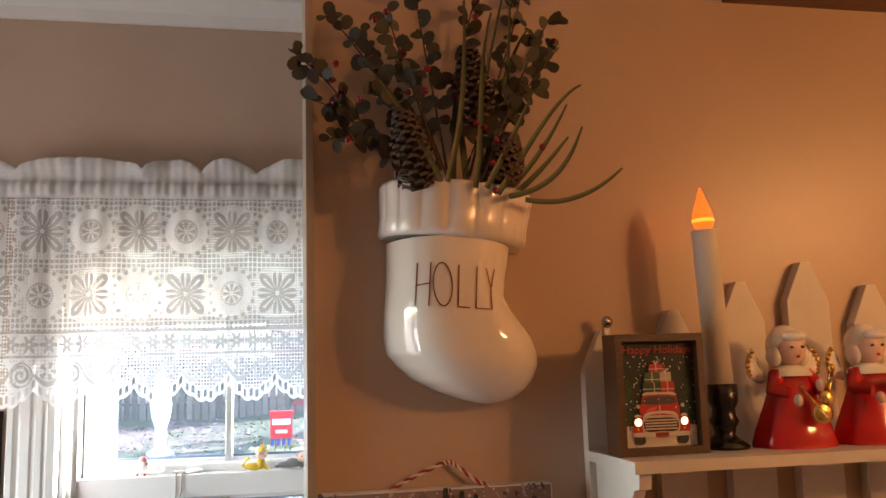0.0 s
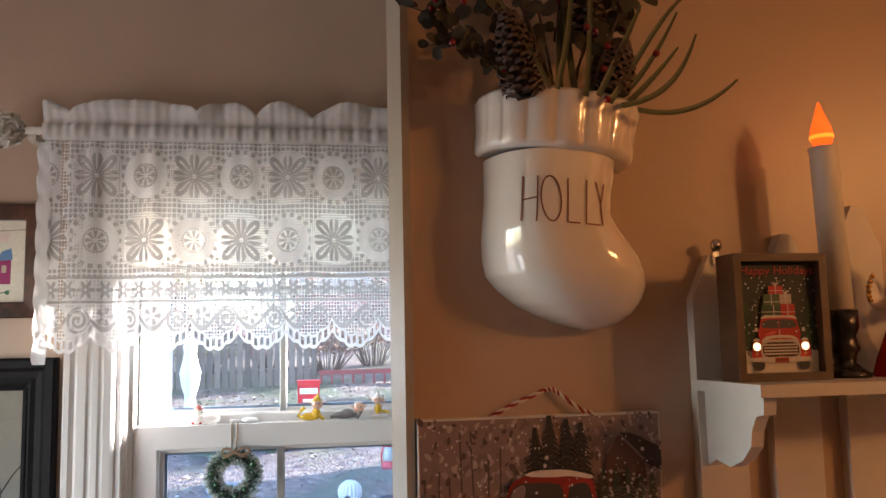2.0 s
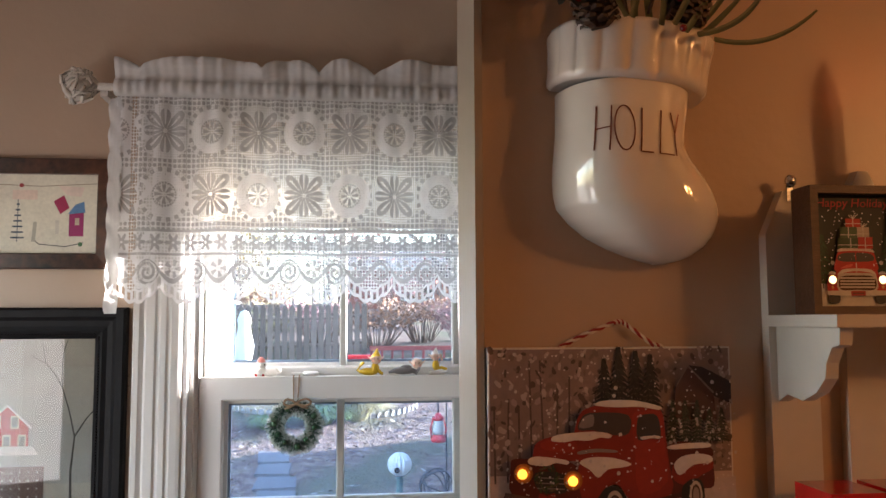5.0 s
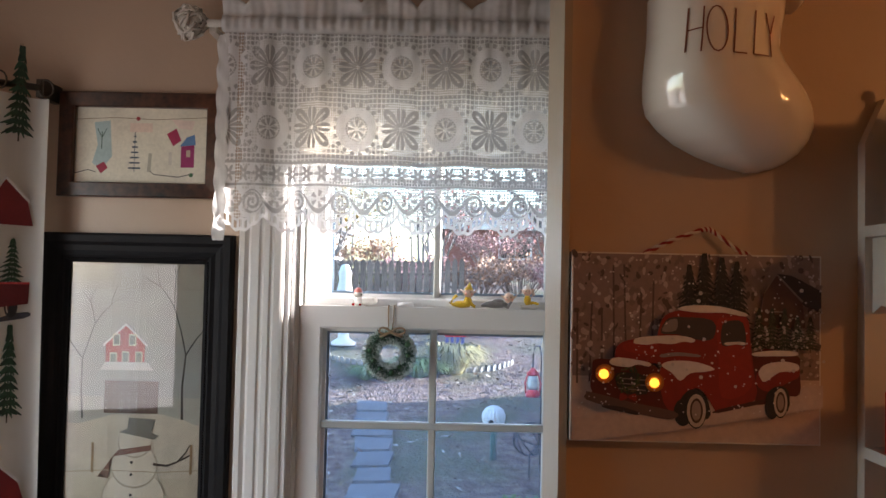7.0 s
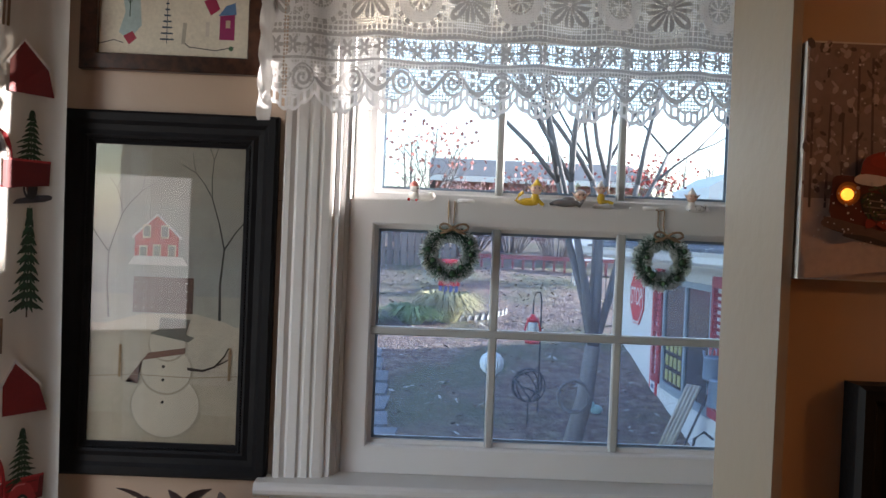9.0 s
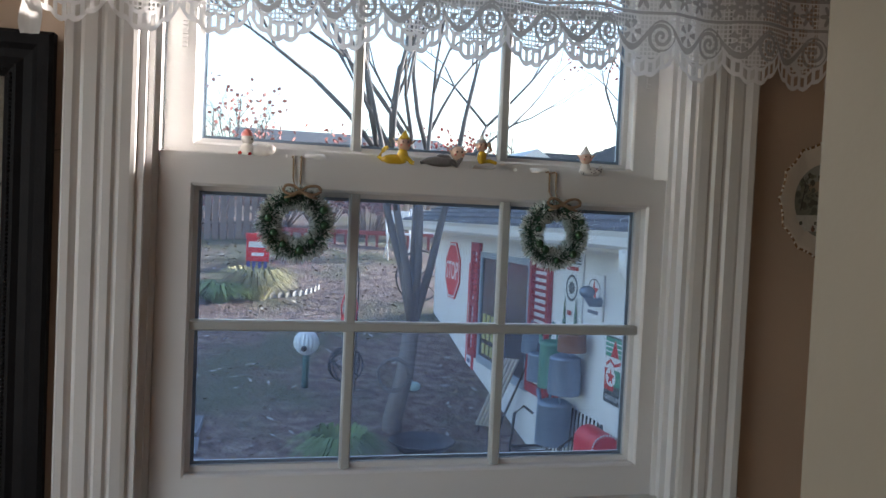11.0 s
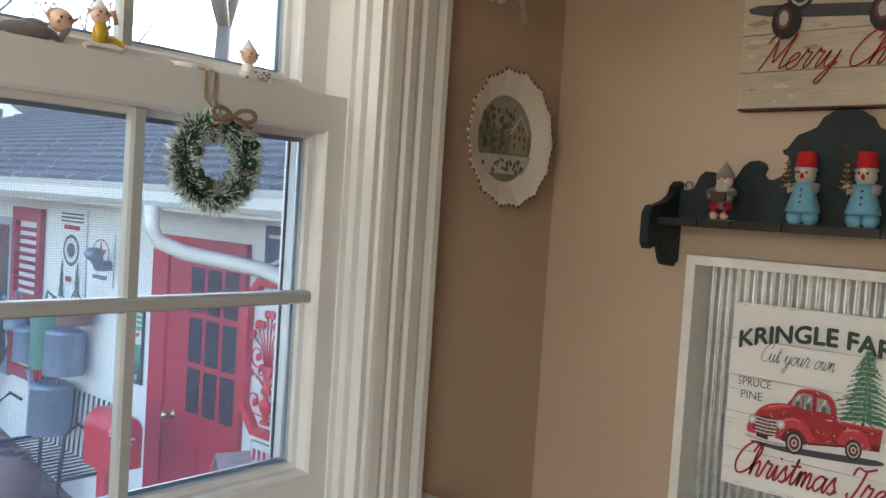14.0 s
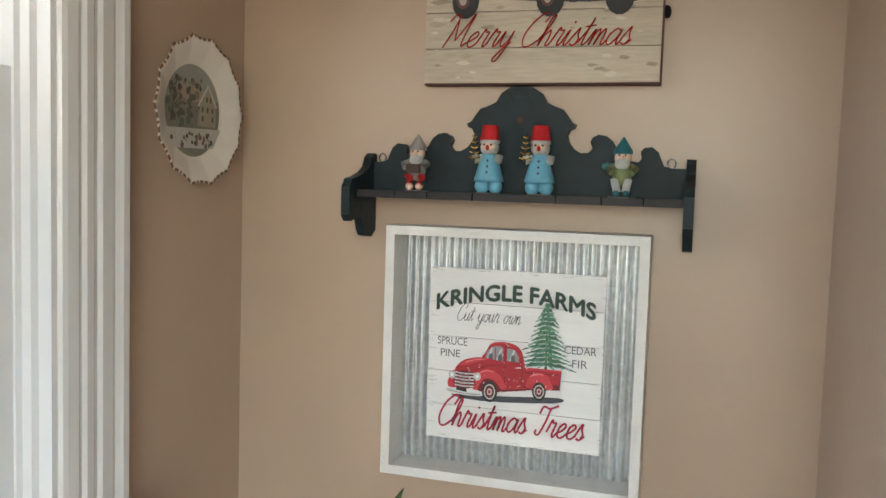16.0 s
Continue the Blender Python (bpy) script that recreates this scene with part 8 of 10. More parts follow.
def ground_z(x, y):
    if y < 5:
        z = -1.21
    elif y < 15:
        z = -1.02 + 0.19 * (y - 6)
    elif y < 26:
        z = 0.69 + 0.125 * (y - 15)
    else:
        z = 2.065 + 0.02 * (y - 26)
    return z + 0.035 * math.sin(x * 1.3 + 0.5) * math.sin(y * 0.9) + (0.02 * noise.noise(Vector((x * 1.5, y * 1.5, 0))) if abs(x) < 20 and y < 40 else 0)


def soil_material():
    m = bpy.data.materials.new("soil_and_grass")
    m.use_nodes = True
    nt = m.node_tree
    b = nt.nodes["Principled BSDF"]
    b.inputs["Roughness"].default_value = 0.95
    tc = nt.nodes.new("ShaderNodeTexCoord")

    def noise_ramp(scale, detail, stops):
        n = nt.nodes.new("ShaderNodeTexNoise")
        n.inputs["Scale"].default_value, n.inputs["Detail"].default_value = scale, detail
        nt.links.new(tc.outputs["Object"], n.inputs["Vector"])
        r = nt.nodes.new("ShaderNodeValToRGB")
        while len(r.color_ramp.elements) < len(stops):
            r.color_ramp.elements.new(0.5)
        for e, (p, c) in zip(r.color_ramp.elements, stops):
            e.position, e.color = p, (*c, 1)
        nt.links.new(n.outputs[0], r.inputs[0])
        return r.outputs[0]

    soil = noise_ramp(9, 10, [(0.3, (0.085, 0.056, 0.050)), (0.5, (0.165, 0.112, 0.096)), (0.68, (0.27, 0.205, 0.175))])
    grass = noise_ramp(30, 8, [(0.3, (0.055, 0.065, 0.035)), (0.7, (0.12, 0.13, 0.07))])
    mask = noise_ramp(0.75, 4, [(0.46, (0, 0, 0)), (0.60, (0.85, 0.85, 0.85))])
    mx = nt.nodes.new("ShaderNodeMix")
    mx.data_type = "RGBA"
    nt.links.new(mask, mx.inputs[0])
    nt.links.new(soil, mx.inputs[6])
    nt.links.new(grass, mx.inputs[7])
    nt.links.new(mx.outputs[2], b.inputs["Base Color"])
    n = nt.nodes.new("ShaderNodeTexNoise")
    n.inputs["Scale"].default_value, n.inputs["Detail"].default_value = 22, 8
    nt.links.new(tc.outputs["Object"], n.inputs["Vector"])
    bp = nt.nodes.new("ShaderNodeBump")
    bp.inputs["Strength"].default_value, bp.inputs["Distance"].default_value = 0.8, 0.05
    nt.links.new(n.outputs[0], bp.inputs["Height"])
    nt.links.new(bp.outputs[0], b.inputs["Normal"])
    return m


bm = bmesh.new()
xs = [-400, -150, -60, -30, -18] + [-12 + 0.4 * i for i in range(61)] + [18, 30, 60, 150, 400]
ys = [-300, -80, -20, 0, 2.5] + [3 + 0.3 * i for i in range(78)] + [27, 30, 40, 60, 120, 400]
grid = [[bm.verts.new((x, y, ground_z(x, y))) for x in xs] for y in ys]
for r, s in zip(grid, grid[1:]):
    for i in range(len(xs) - 1):
        bm.faces.new((r[i], r[i + 1], s[i + 1], s[i])).smooth = True
single("ground", bm, soil_material(), "brown garden soil with thin grass and leaves", "ground", kind="structure")

siding = mat("garage_wall", (0.66, 0.66, 0.66), 0.8, var=0.06, scale=12, bump=0.4, bscale=40)
door_red = mat("door_red", (0.42, 0.012, 0.022), 0.4, var=0.1, scale=12)
shutter_red = mat("shutter_red", (0.34, 0.02, 0.03), 0.6, var=0.2, scale=20)
shingle = mat("shingle_grey", (0.085, 0.088, 0.10), 0.9, var=0.3, scale=14, bump=0.4, bscale=60)
dark_glass = mat("dark_glass", (0.02, 0.022, 0.026), 0.06, var=0.3, scale=3)
iron = mat("iron_black", (0.012, 0.012, 0.014), 0.5)
sign_white = mat("sign_white", (0.68, 0.69, 0.70), 0.4, var=0.06)
sign_red = mat("sign_red", (0.58, 0.012, 0.022), 0.4, var=0.08)
GX = 2.5


def on_garage(y0, z0, x=GX):
    return lambda u, v, d: (x - d * 8, y0 - u, z0 + v)


garage = thing("garage", (4.5, 8, -1.2), "white garage with a grey shingle roof and red trim", "garage")
bm = bmesh.new()
box(bm, GX, 8.5, 1.9, 11.8, -1.35, 1.20)
prism(bm, [(GX, 1.19), (8.5, 1.19), (5.5, 2.55)], lambda p, q, d: (p, d, q), 1.9, 11.8)
part("wall", bm, siding, garage)
bm = bmesh.new()
nc = 26
for k in range(nc):
    t0, t1 = k / nc, (k + 1) / nc
    for s, xe in ((1, 2.06), (-1, 8.94)):
        xa, xb = xe + (5.5 - xe) * t0, xe + (5.5 - xe) * t1
        za, zb = 1.335 + 1.33 * t0, 1.335 + 1.33 * t1
        for j in range(27):
            y0 = 1.60 + j * 0.386 + (0.19 if k % 2 else 0)
            y1 = min(y0 + 0.380, 12.05)
            dz = 0.006 * ((j * 7 + k * 3) % 5) / 5
            v = [bm.verts.new(p) for p in ((xa, y0, za + 0.022 + dz), (xa, y1, za + 0.022 + dz), (xb, y1, zb + 0.006), (xb, y0, zb + 0.006), (xa, y0, za - 0.01), (xa, y1, za - 0.01))]
            bm.faces.new(v[:4])
            bm.faces.new((v[0], v[4], v[5], v[1]))
tagged(part("shingles", bm, shingle, garage, "grey asphalt shingles", normals=False), kind="stuff")
bm = bmesh.new()
prism(bm, [(2.06, 1.305), (8.94, 1.305), (5.5, 2.635)], lambda p, q, d: (p, d, q), 1.6, 12.02)
part("roof_deck", bm, trim_white, garage)
bm = bmesh.new()
prism(bm, [(2.055, 1.225), (2.055, 1.205), (2.50, 1.205), (2.50, 1.225)], lambda p, q, d: (p, d, q), 1.6, 12.02)
part("soffit", bm, trim_white, garage)
bm = bmesh.new()
prism(bm, [(2.06, 1.225), (2.01, 1.225), (1.985, 1.25), (1.98, 1.30), (1.965, 1.325), (1.96, 1.335), (1.975, 1.335), (1.99, 1.31), (2.06, 1.31)], lambda p, q, d: (p, d, q), 1.6, 12.02)
part("gutter", bm, trim_white, garage, "white metal gutter")
bm = bmesh.new()
tube(bm, [(2.02, 5.20, 1.23), (2.02, 5.20, 1.12), (2.05, 5.17, 1.05), (2.14, 5.09, 1.00), (2.40, 4.78, 0.94), (2.46, 4.40, 0.86), (2.46, 4.34, 0.80), (2.46, 4.32, -1.1)], 0.040, 10)
part("downspout", bm, trim_white, garage, "white elbowed downspout")
chimney = new("chimney")
chimney.parent = garage
chimney.matrix_parent_inverse = Matrix.Translation(garage.location).inverted()
block_white = mat("block_white", (0.66, 0.68, 0.70), 0.85, var=0.08, scale=8, perobj=0.06)
for k in range(10):
    for j in range(2):
        bm = bmesh.new()
        y0 = 10.20 + 0.33 * j + (0.10 if k % 2 and j else 0.0)
        y1 = 10.85 if j else 10.52 + (0.10 if k % 2 else 0.0)
        box(bm, 5.92, 6.42, y0 + 0.004, y1 - 0.004, 2.20 + 0.155 * k, 2.348 + 0.155 * k)
        ob = mesh_object("block", bm, block_white)
        ob.parent = chimney
        ob.matrix_parent_inverse = Matrix.Translation(garage.location).inverted()
bm = bmesh.new()
box(bm, 5.93, 6.41, 10.21, 10.84, 2.15, 3.74)
box(bm, 5.88, 6.46, 10.16, 10.89, 3.75, 3.83)
lathe(bm, [(0.001, 3.83), (0.13, 3.83), (0.12, 4.12), (0.14, 4.14), (0.10, 4.16), (0.001, 4.10)], (6.17, 10.52, 0), 14)
ob = mesh_object("core", bm, block_white)
ob.parent = chimney
ob.matrix_parent_inverse = Matrix.Translation(garage.location).inverted()
# red door with nine panes
dr = new("door")
dr.parent = garage
dr.matrix_parent_inverse = Matrix.Translation(garage.location).inverted()
bm = bmesh.new()
for d in ((GX - 0.03, GX, 5.78, 5.95, -1.05, 1.05), (GX - 0.03, GX, 5.012, 5.052, -1.05, 1.05), (GX - 0.03, GX, 5.052, 5.78, 0.98, 1.05)):
    box(bm, *d)


def sub(name, bm, m, parent, label=""):
    ob = mesh_object(name, bm, m)
    ob.parent = parent
    if parent is dr:
        ob.matrix_parent_inverse = Matrix.Identity(4)
    if label:
        ob["label"] = label
    return ob


sub("door_frame", bm, door_red, dr)
bm = bmesh.new()
box(bm, GX - 0.012, GX, 5.052, 5.78, -1.05, 0.98)
for k in range(2):
    box(bm, GX - 0.018, GX - 0.011, 5.08 + 0.32 * k, 5.32 + 0.32 * k, -0.90, -0.15)
sub("leaf", bm, door_red, dr)
for i in range(3):
    for j in range(3):
        bm = bmesh.new()
        box(bm, GX - 0.016, GX - 0.0125, 5.09 + i * 0.165, 5.09 + i * 0.165 + 0.125, 0.05 + j * 0.29, 0.05 + j * 0.29 + 0.255)
        sub("pane", bm, dark_glass, dr)
bm = bmesh.new()
lathe(bm, [(0.03, 0), (0.03, 0.006), (0.012, 0.012), (0.012, 0.04), (0.027, 0.05), (0.028, 0.062), (0.001, 0.075)], (GX - 0.012, 5.68, 0.0), 14, "x", m=Matrix.Scale(-1, 3, (1, 0, 0)))
sub("knob", bm, mat("brass", (0.6, 0.45, 0.2), 0.25, metal=1.0), dr, "brass door knob")
# window and shutters
gw = new("window")
gw.parent = garage
gw.matrix_parent_inverse = Matrix.Translation(garage.location).inverted()
frame_grey = mat("window_grey", (0.24, 0.30, 0.35), 0.5)
bm = bmesh.new()
for d in ((7.99, 8.05, -0.18, 1.03), (9.53, 9.59, -0.18, 1.03), (8.05, 9.53, 0.97, 1.03), (8.05, 9.53, -0.18, -0.10), (8.76, 8.82, -0.10, 0.97)):
    box(bm, GX - 0.03, GX, *d)
sub("frame", bm, frame_grey, gw)
for y0, y1 in ((8.05, 8.76), (8.82, 9.53)):
    bm = bmesh.new()
    box(bm, GX - 0.012, GX - 0.002, y0, y1, -0.10, 0.97)
    sub("pane", bm, dark_glass, gw)
for k in range(12):
    bm = bmesh.new()
    y = 8.90 + 0.15 * (k % 4)
    z = -0.06 + 0.16 * (k // 4)
    box(bm, GX - 0.02, GX - 0.0125, y, y + 0.09, z, z + 0.11)
    sub("muntin_block", bm, mat("yellow_crate", (0.36, 0.33, 0.12), 0.7), gw, "yellow crate panel behind the glass")
for y0, y1 in ((7.49, 7.97), (9.62, 9.92)):
    bm = bmesh.new()
    for d in ((y0, y0 + 0.05, -0.15, 1.12), (y1 - 0.05, y1, -0.15, 1.12), (y0 + 0.05, y1 - 0.05, 1.02, 1.12), (y0 + 0.05, y1 - 0.05, -0.15, -0.07), (y0 + 0.05, y1 - 0.05, 0.42, 0.48)):
        box(bm, GX - 0.045, GX - 0.003, *d)
    sh = part("shutter", bm, shutter_red, garage, "red louvred shutter")
    for k in range(17):
        z = -0.05 + 0.062 * k
        bm = bmesh.new()
        prism(bm, [(GX - 0.012, z), (GX - 0.040, z + 0.030), (GX - 0.036, z + 0.036), (GX - 0.008, z + 0.008)], lambda p, q, d: (p, d, q), y0 + 0.05, y1 - 0.05)
        ob = mesh_object("slat", bm, shutter_red)
        ob.parent = sh

# signs on the garage wall


def wall_sign(name, y0, y1, z0, z1, m, label, draw=None, outline=None, tilt=0.0):
    t = thing(name, (GX, (y0 + y1) / 2, z0), label, "sign", "signs on the garage")
    bm = bmesh.new()
    pts = outline or [(y0, z0), (y1, z0), (y1, z1), (y0, z1)]
    prism(bm, pts, lambda p, q, d: (d, p, q), GX - 0.016, GX - 0.004)
    part("panel", bm, m, t)
    if draw:
        a = Art(on_garage(max(y0, y1), z0, GX - 0.0165))
        draw(a, abs(y1 - y0), z1 - z0)
        a.done("print", t)
    return t


octo = [(10.84 + 0.375 * math.cos(q), 0.74 + 0.375 * math.sin(q)) for q in [math.pi / 8 + math.pi / 4 * i for i in range(8)]]


def stop_face(a, w, h):
    a.poly([(w / 2 + 0.36 * math.cos(q), h / 2 + 0.36 * math.sin(q)) for q in [math.pi / 8 + math.pi / 4 * i for i in range(8)]], (0.62, 0.60, 0.60))
    a.poly([(w / 2 + 0.335 * math.cos(q), h / 2 + 0.335 * math.sin(q)) for q in [math.pi / 8 + math.pi / 4 * i for i in range(8)]], sign_red)
    a.text("STOP", w / 2, h / 2 - 0.11, 0.22, (0.70, 0.68, 0.68), width=0.55, bold=0.01, align="CENTER")


wall_sign("stop_sign", 10.465, 11.215, 0.365, 1.115, sign_red, "red octagonal stop sign with white letters", stop_face, octo)


def thermo_face(a, w, h):
    a.rect(w * 0.18, h * 0.10, w * 0.82, h * 0.72, (0.66, 0.66, 0.68))
    for k in range(9):
        a.rect(w * 0.3, h * (0.13 + 0.06 * k), w * 0.7, h * (0.165 + 0.06 * k), (0.10, 0.12, 0.22))
    a.rect(w * 0.46, h * 0.40, w * 0.54, h * 0.70, (0.4, 0.02, 0.02))


wall_sign("thermometer_sign", 9.78, 10.08, -0.42, 0.88, sign_red, "tall red and white thermometer sign", thermo_face)


def round_face(a, w, h):
    a.rect(w * 0.04, h * 0.02, w * 0.96, h * 0.98, (0.64, 0.66, 0.66))
    for k in range(3):
        a.rect(w * 0.08, h * (0.86 + 0.04 * k), w * 0.92, h * (0.88 + 0.04 * k), (0.05, 0.07, 0.08))
    a.rect(w * 0.2, h * 0.78, w * 0.8, h * 0.83, (0.36, 0.03, 0.03))
    a.disc(w * 0.5, h * 0.56, w * 0.30, (0.06, 0.08, 0.10), h * 0.17, 20)
    a.disc(w * 0.5, h * 0.56, w * 0.24, (0.55, 0.57, 0.56), h * 0.135, 20)
    a.disc(w * 0.5, h * 0.56, w * 0.15, (0.07, 0.09, 0.10), h * 0.08, 20)
    for s in (0.2, 0.8):
        tree_print(a, w * s, h * 0.03, w * 0.28, h * 0.40, (0.03, 0.10, 0.06), 6)
    a.rect(w * 0.4, h * 0.22, w * 0.6, h * 0.28, (0.36, 0.03, 0.03))


wall_sign("round_emblem_sign", 6.84, 7.24, 0.50, 1.14, sign_white, "white tin sign with a round dark emblem", round_face)


def star(a, u, v, r, col):
    pts = []
    for k in range(10):
        q = math.pi / 2 + k * math.pi / 5
        rr = r if k % 2 == 0 else r * 0.42
        pts.append((u + rr * math.cos(q), v + rr * math.sin(q)))
    a.poly(pts, col)


def star_face(a, w, h):
    a.disc(w * 0.5, h * 0.62, w * 0.36, (0.05, 0.06, 0.08), h * 0.28, 20)
    a.disc(w * 0.5, h * 0.62, w * 0.33, (0.66, 0.67, 0.68), h * 0.255, 20)
    star(a, w * 0.5, h * 0.62, w * 0.27, (0.45, 0.03, 0.03))
    a.rect(w * 0.2, h * 0.12, w * 0.8, h * 0.2, (0.12, 0.14, 0.2))


wall_sign("star_sign", 6.46, 6.78, 0.66, 1.0, sign_white, "white sign with a red star in a ring", star_face)


def gas_face(a, w, h):
    a.rect(w * 0.03, h * 0.70, w * 0.97, h * 0.98, (0.05, 0.26, 0.18))
    for k in range(3):
        a.rect(w * 0.03, h * (0.76 + 0.07 * k), w * 0.97, h * (0.78 + 0.07 * k), (0.6, 0.62, 0.6))
    a.poly([(w * 0.3, h * 0.70), (w * 0.7, h * 0.70), (w * 0.5, h * 0.97)], (0.45, 0.02, 0.02))
    a.rect(w * 0.03, h * 0.52, w * 0.97, h * 0.70, (0.62, 0.60, 0.58))
    a.line([(w * 0.1, h * 0.57), (w * 0.3, h * 0.65), (w * 0.5, h * 0.58), (w * 0.9, h * 0.66)], 0.022, (0.45, 0.02, 0.02))
    a.rect(w * 0.03, h * 0.20, w * 0.5, h * 0.52, (0.45, 0.02, 0.02))
    a.rect(w * 0.5, h * 0.28, w * 0.97, h * 0.52, (0.04, 0.22, 0.14))
    a.disc(w * 0.34, h * 0.40, w * 0.25, (0.62, 0.60, 0.58), h * 0.14, 18)
    star(a, w * 0.34, h * 0.40, w * 0.2, (0.45, 0.02, 0.02))
    a.rect(w * 0.03, h * 0.02, w * 0.97, h * 0.17, (0.02, 0.03, 0.03))
    a.text("GASOLINE", w * 0.5, h * 0.06, 0.035, (0.6, 0.6, 0.6), width=w * 0.8, align="CENTER")


wall_sign("gasoline_sign", 6.05, 6.37, 0.10, 0.58, mat("sign_dark", (0.03, 0.05, 0.045), 0.4), "green, red and white gasoline sign", gas_face)


def navy_face(a, w, h):
    a.rect(w * 0.1, h * 0.8, w * 0.5, h * 0.86, (0.45, 0.46, 0.5))
    a.line([(w * 0.12, h * 0.35), (w * 0.4, h * 0.45), (w * 0.88, h * 0.72)], 0.022, (0.5, 0.5, 0.52))
    a.line([(w * 0.2, h * 0.25), (w * 0.85, h * 0.6)], 0.008, (0.5, 0.5, 0.52))


wall_sign("navy_sign", 4.56, 4.88, 0.84, 1.16, mat("sign_navy", (0.03, 0.032, 0.09), 0.4), "navy blue enamel sign with a white scrawl", navy_face)


def bars_face(a, w, h):
    a.rect(w * 0.04, h * 0.05, w * 0.96, h * 0.95, (0.04, 0.14, 0.10))
    a.rect(w * 0.06, h * 0.08, w * 0.94, h * 0.92, (0.66, 0.66, 0.66))
    for k in range(6):
        a.rect(w * (0.1 + 0.135 * k), h * 0.58, w * (0.19 + 0.135 * k), h * 0.80, (0.45, 0.02, 0.06))
    for k in range(3):
        a.rect(w * (0.4 + 0.15 * k), h * 0.2, w * (0.5 + 0.15 * k), h * 0.42, (0.45, 0.02, 0.06))


wall_sign("small_sign", 4.60, 4.92, -0.25, 0.05, sign_white, "white sign with red block lettering", bars_face)
op_ = thing("garden_screen", (GX, 4.76, 0.02), "white octagonal panel with red frame and scrollwork vase", "garden panel")
oy0, oy1, oz0, oz1 = 4.575, 5.000, 0.065, 0.89
ring = [(oy0 + 0.11, oz0), (oy1 - 0.11, oz0), (oy1, oz0 + 0.12), (oy1, oz1 - 0.12), (oy1 - 0.11, oz1), (oy0 + 0.11, oz1), (oy0, oz1 - 0.12), (oy0, oz0 + 0.12)]
bm = bmesh.new()
cy, cz = (oy0 + oy1) / 2, (oz0 + oz1) / 2
for i in range(8):
    (p, q), (r, s) = ring[i], ring[(i + 1) % 8]
    ins = lambda y, z: (cy + (y - cy) * 0.80, cz + (z - cz) * 0.90)
    prism(bm, [(p, q), (r, s), ins(r, s), ins(p, q)], lambda a_, b_, d: (d, a_, b_), GX - 0.045, GX - 0.004)
part("frame", bm, sign_red, op_, "red painted frame")
bm = bmesh.new()
lathe(bm, [(0.001, 0), (0.042, 0.0), (0.038, 0.014), (0.018, 0.03), (0.022, 0.045), (0.048, 0.08), (0.054, 0.105), (0.040, 0.118), (0.018, 0.13), (0.020, 0.15), (0.042, 0.165), (0.040, 0.18), (0.020, 0.20), (0.026, 0.22), (0.036, 0.30), (0.030, 0.305), (0.001, 0.30)], (GX - 0.03, cy, oz0 + 0.07), 14, m=Matrix.Diagonal((0.35, 1, 1)))
GS = GX - 0.03


def bloom(y, z, w, tilt):
    """A tulip head of three petals."""
    for k in (-1, 0, 1):
        q = tilt + 0.55 * k
        blob(bm, (GS, y + w * 0.6 * math.sin(q), z + w * 0.6 * math.cos(q)), (0.010, w * 0.42, w * 0.62), n=6)


def scroll(y, z, r, s, up):
    """A wire curl that ends in a bloom, joined to the stem."""
    pts = [Vector((GS, cy + s * 0.020, z - up * r * 1.1))]
    for k in range(19):
        q = -math.pi / 2 + k * math.pi * 1.75 / 18
        rr = r * (1 - 0.58 * k / 18)
        pts.append(Vector((GS, y + s * rr * math.cos(q), z + up * rr * math.sin(q))))
    tube(bm, pts, 0.0042, 5)
    bloom(pts[-1].y, pts[-1].z, 0.032, s * 0.5)


for s in (-1, 1):
    scroll(cy + s * 0.095, oz0 + 0.175, 0.062, s, 1)
    scroll(cy + s * 0.085, oz0 + 0.415, 0.058, s, 1)
    scroll(cy + s * 0.050, oz0 + 0.335, 0.026, s, -1)
    tube(bm, [(GS, cy + s * 0.02, oz0 + 0.27), (GS, cy + s * 0.07, oz0 + 0.300), (GS, cy + s * 0.125, oz0 + 0.325)], 0.009, 5, taper=0.003)
    bloom(cy + s * 0.120, oz0 + 0.315, 0.022, s * 1.1)
    for k in range(4):
        y1, z1 = cy + s * (0.018 + 0.034 * k), oz0 + 0.62 - 0.028 * k - 0.03 * (k % 2)
        tube(bm, [(GS, cy + s * 0.006 * k, oz0 + 0.36), (GS, cy + s * (0.010 + 0.016 * k), oz0 + 0.47), (GS, y1, z1)], 0.0042, 5)
        bloom(y1, z1, 0.036, s * 0.25 * k)
part("scrollwork", bm, sign_red, op_, "red iron scrollwork vase")

# weathered birdhouse on a post before the garage
bh_wood = mat("bird_wood", (0.30, 0.25, 0.27), 0.85, var=0.25, scale=30, bump=0.2)
HB = Vector((2.24, 4.72, -0.13))
HU, HV = Vector((0.94, -0.34, 0)), Vector((-0.34, -0.94, 0))
put_bh = lambda a_, b_, d: tuple(HB + HV * a_ + HU * d + Vector((0, 0, b_)))
bird = thing("birdhouse", (HB.x, HB.y, ground_z(HB.x, HB.y)), "weathered wooden birdhouse with a pitched roof on a post", "birdhouse")
bm = bmesh.new()
prism(bm, [(-0.05, 0), (0.05, 0), (0.05, 0.11), (0, 0.165), (-0.05, 0.11)], put_bh, -0.06, 0.06)
part("body", bm, bh_wood, bird)
for s in (-1, 1):
    bm = bmesh.new()
    prism(bm, [(0, 0.168), (s * 0.085, 0.080), (s * 0.085, 0.092), (0, 0.182)], put_bh, -0.085, 0.085)
    part("roof_board", bm, bh_wood, bird)
bm = bmesh.new()
lathe(bm, [(0.016, 0), (0.016, 0.004), (0.001, 0.004)], (0, 0, 0), 12)
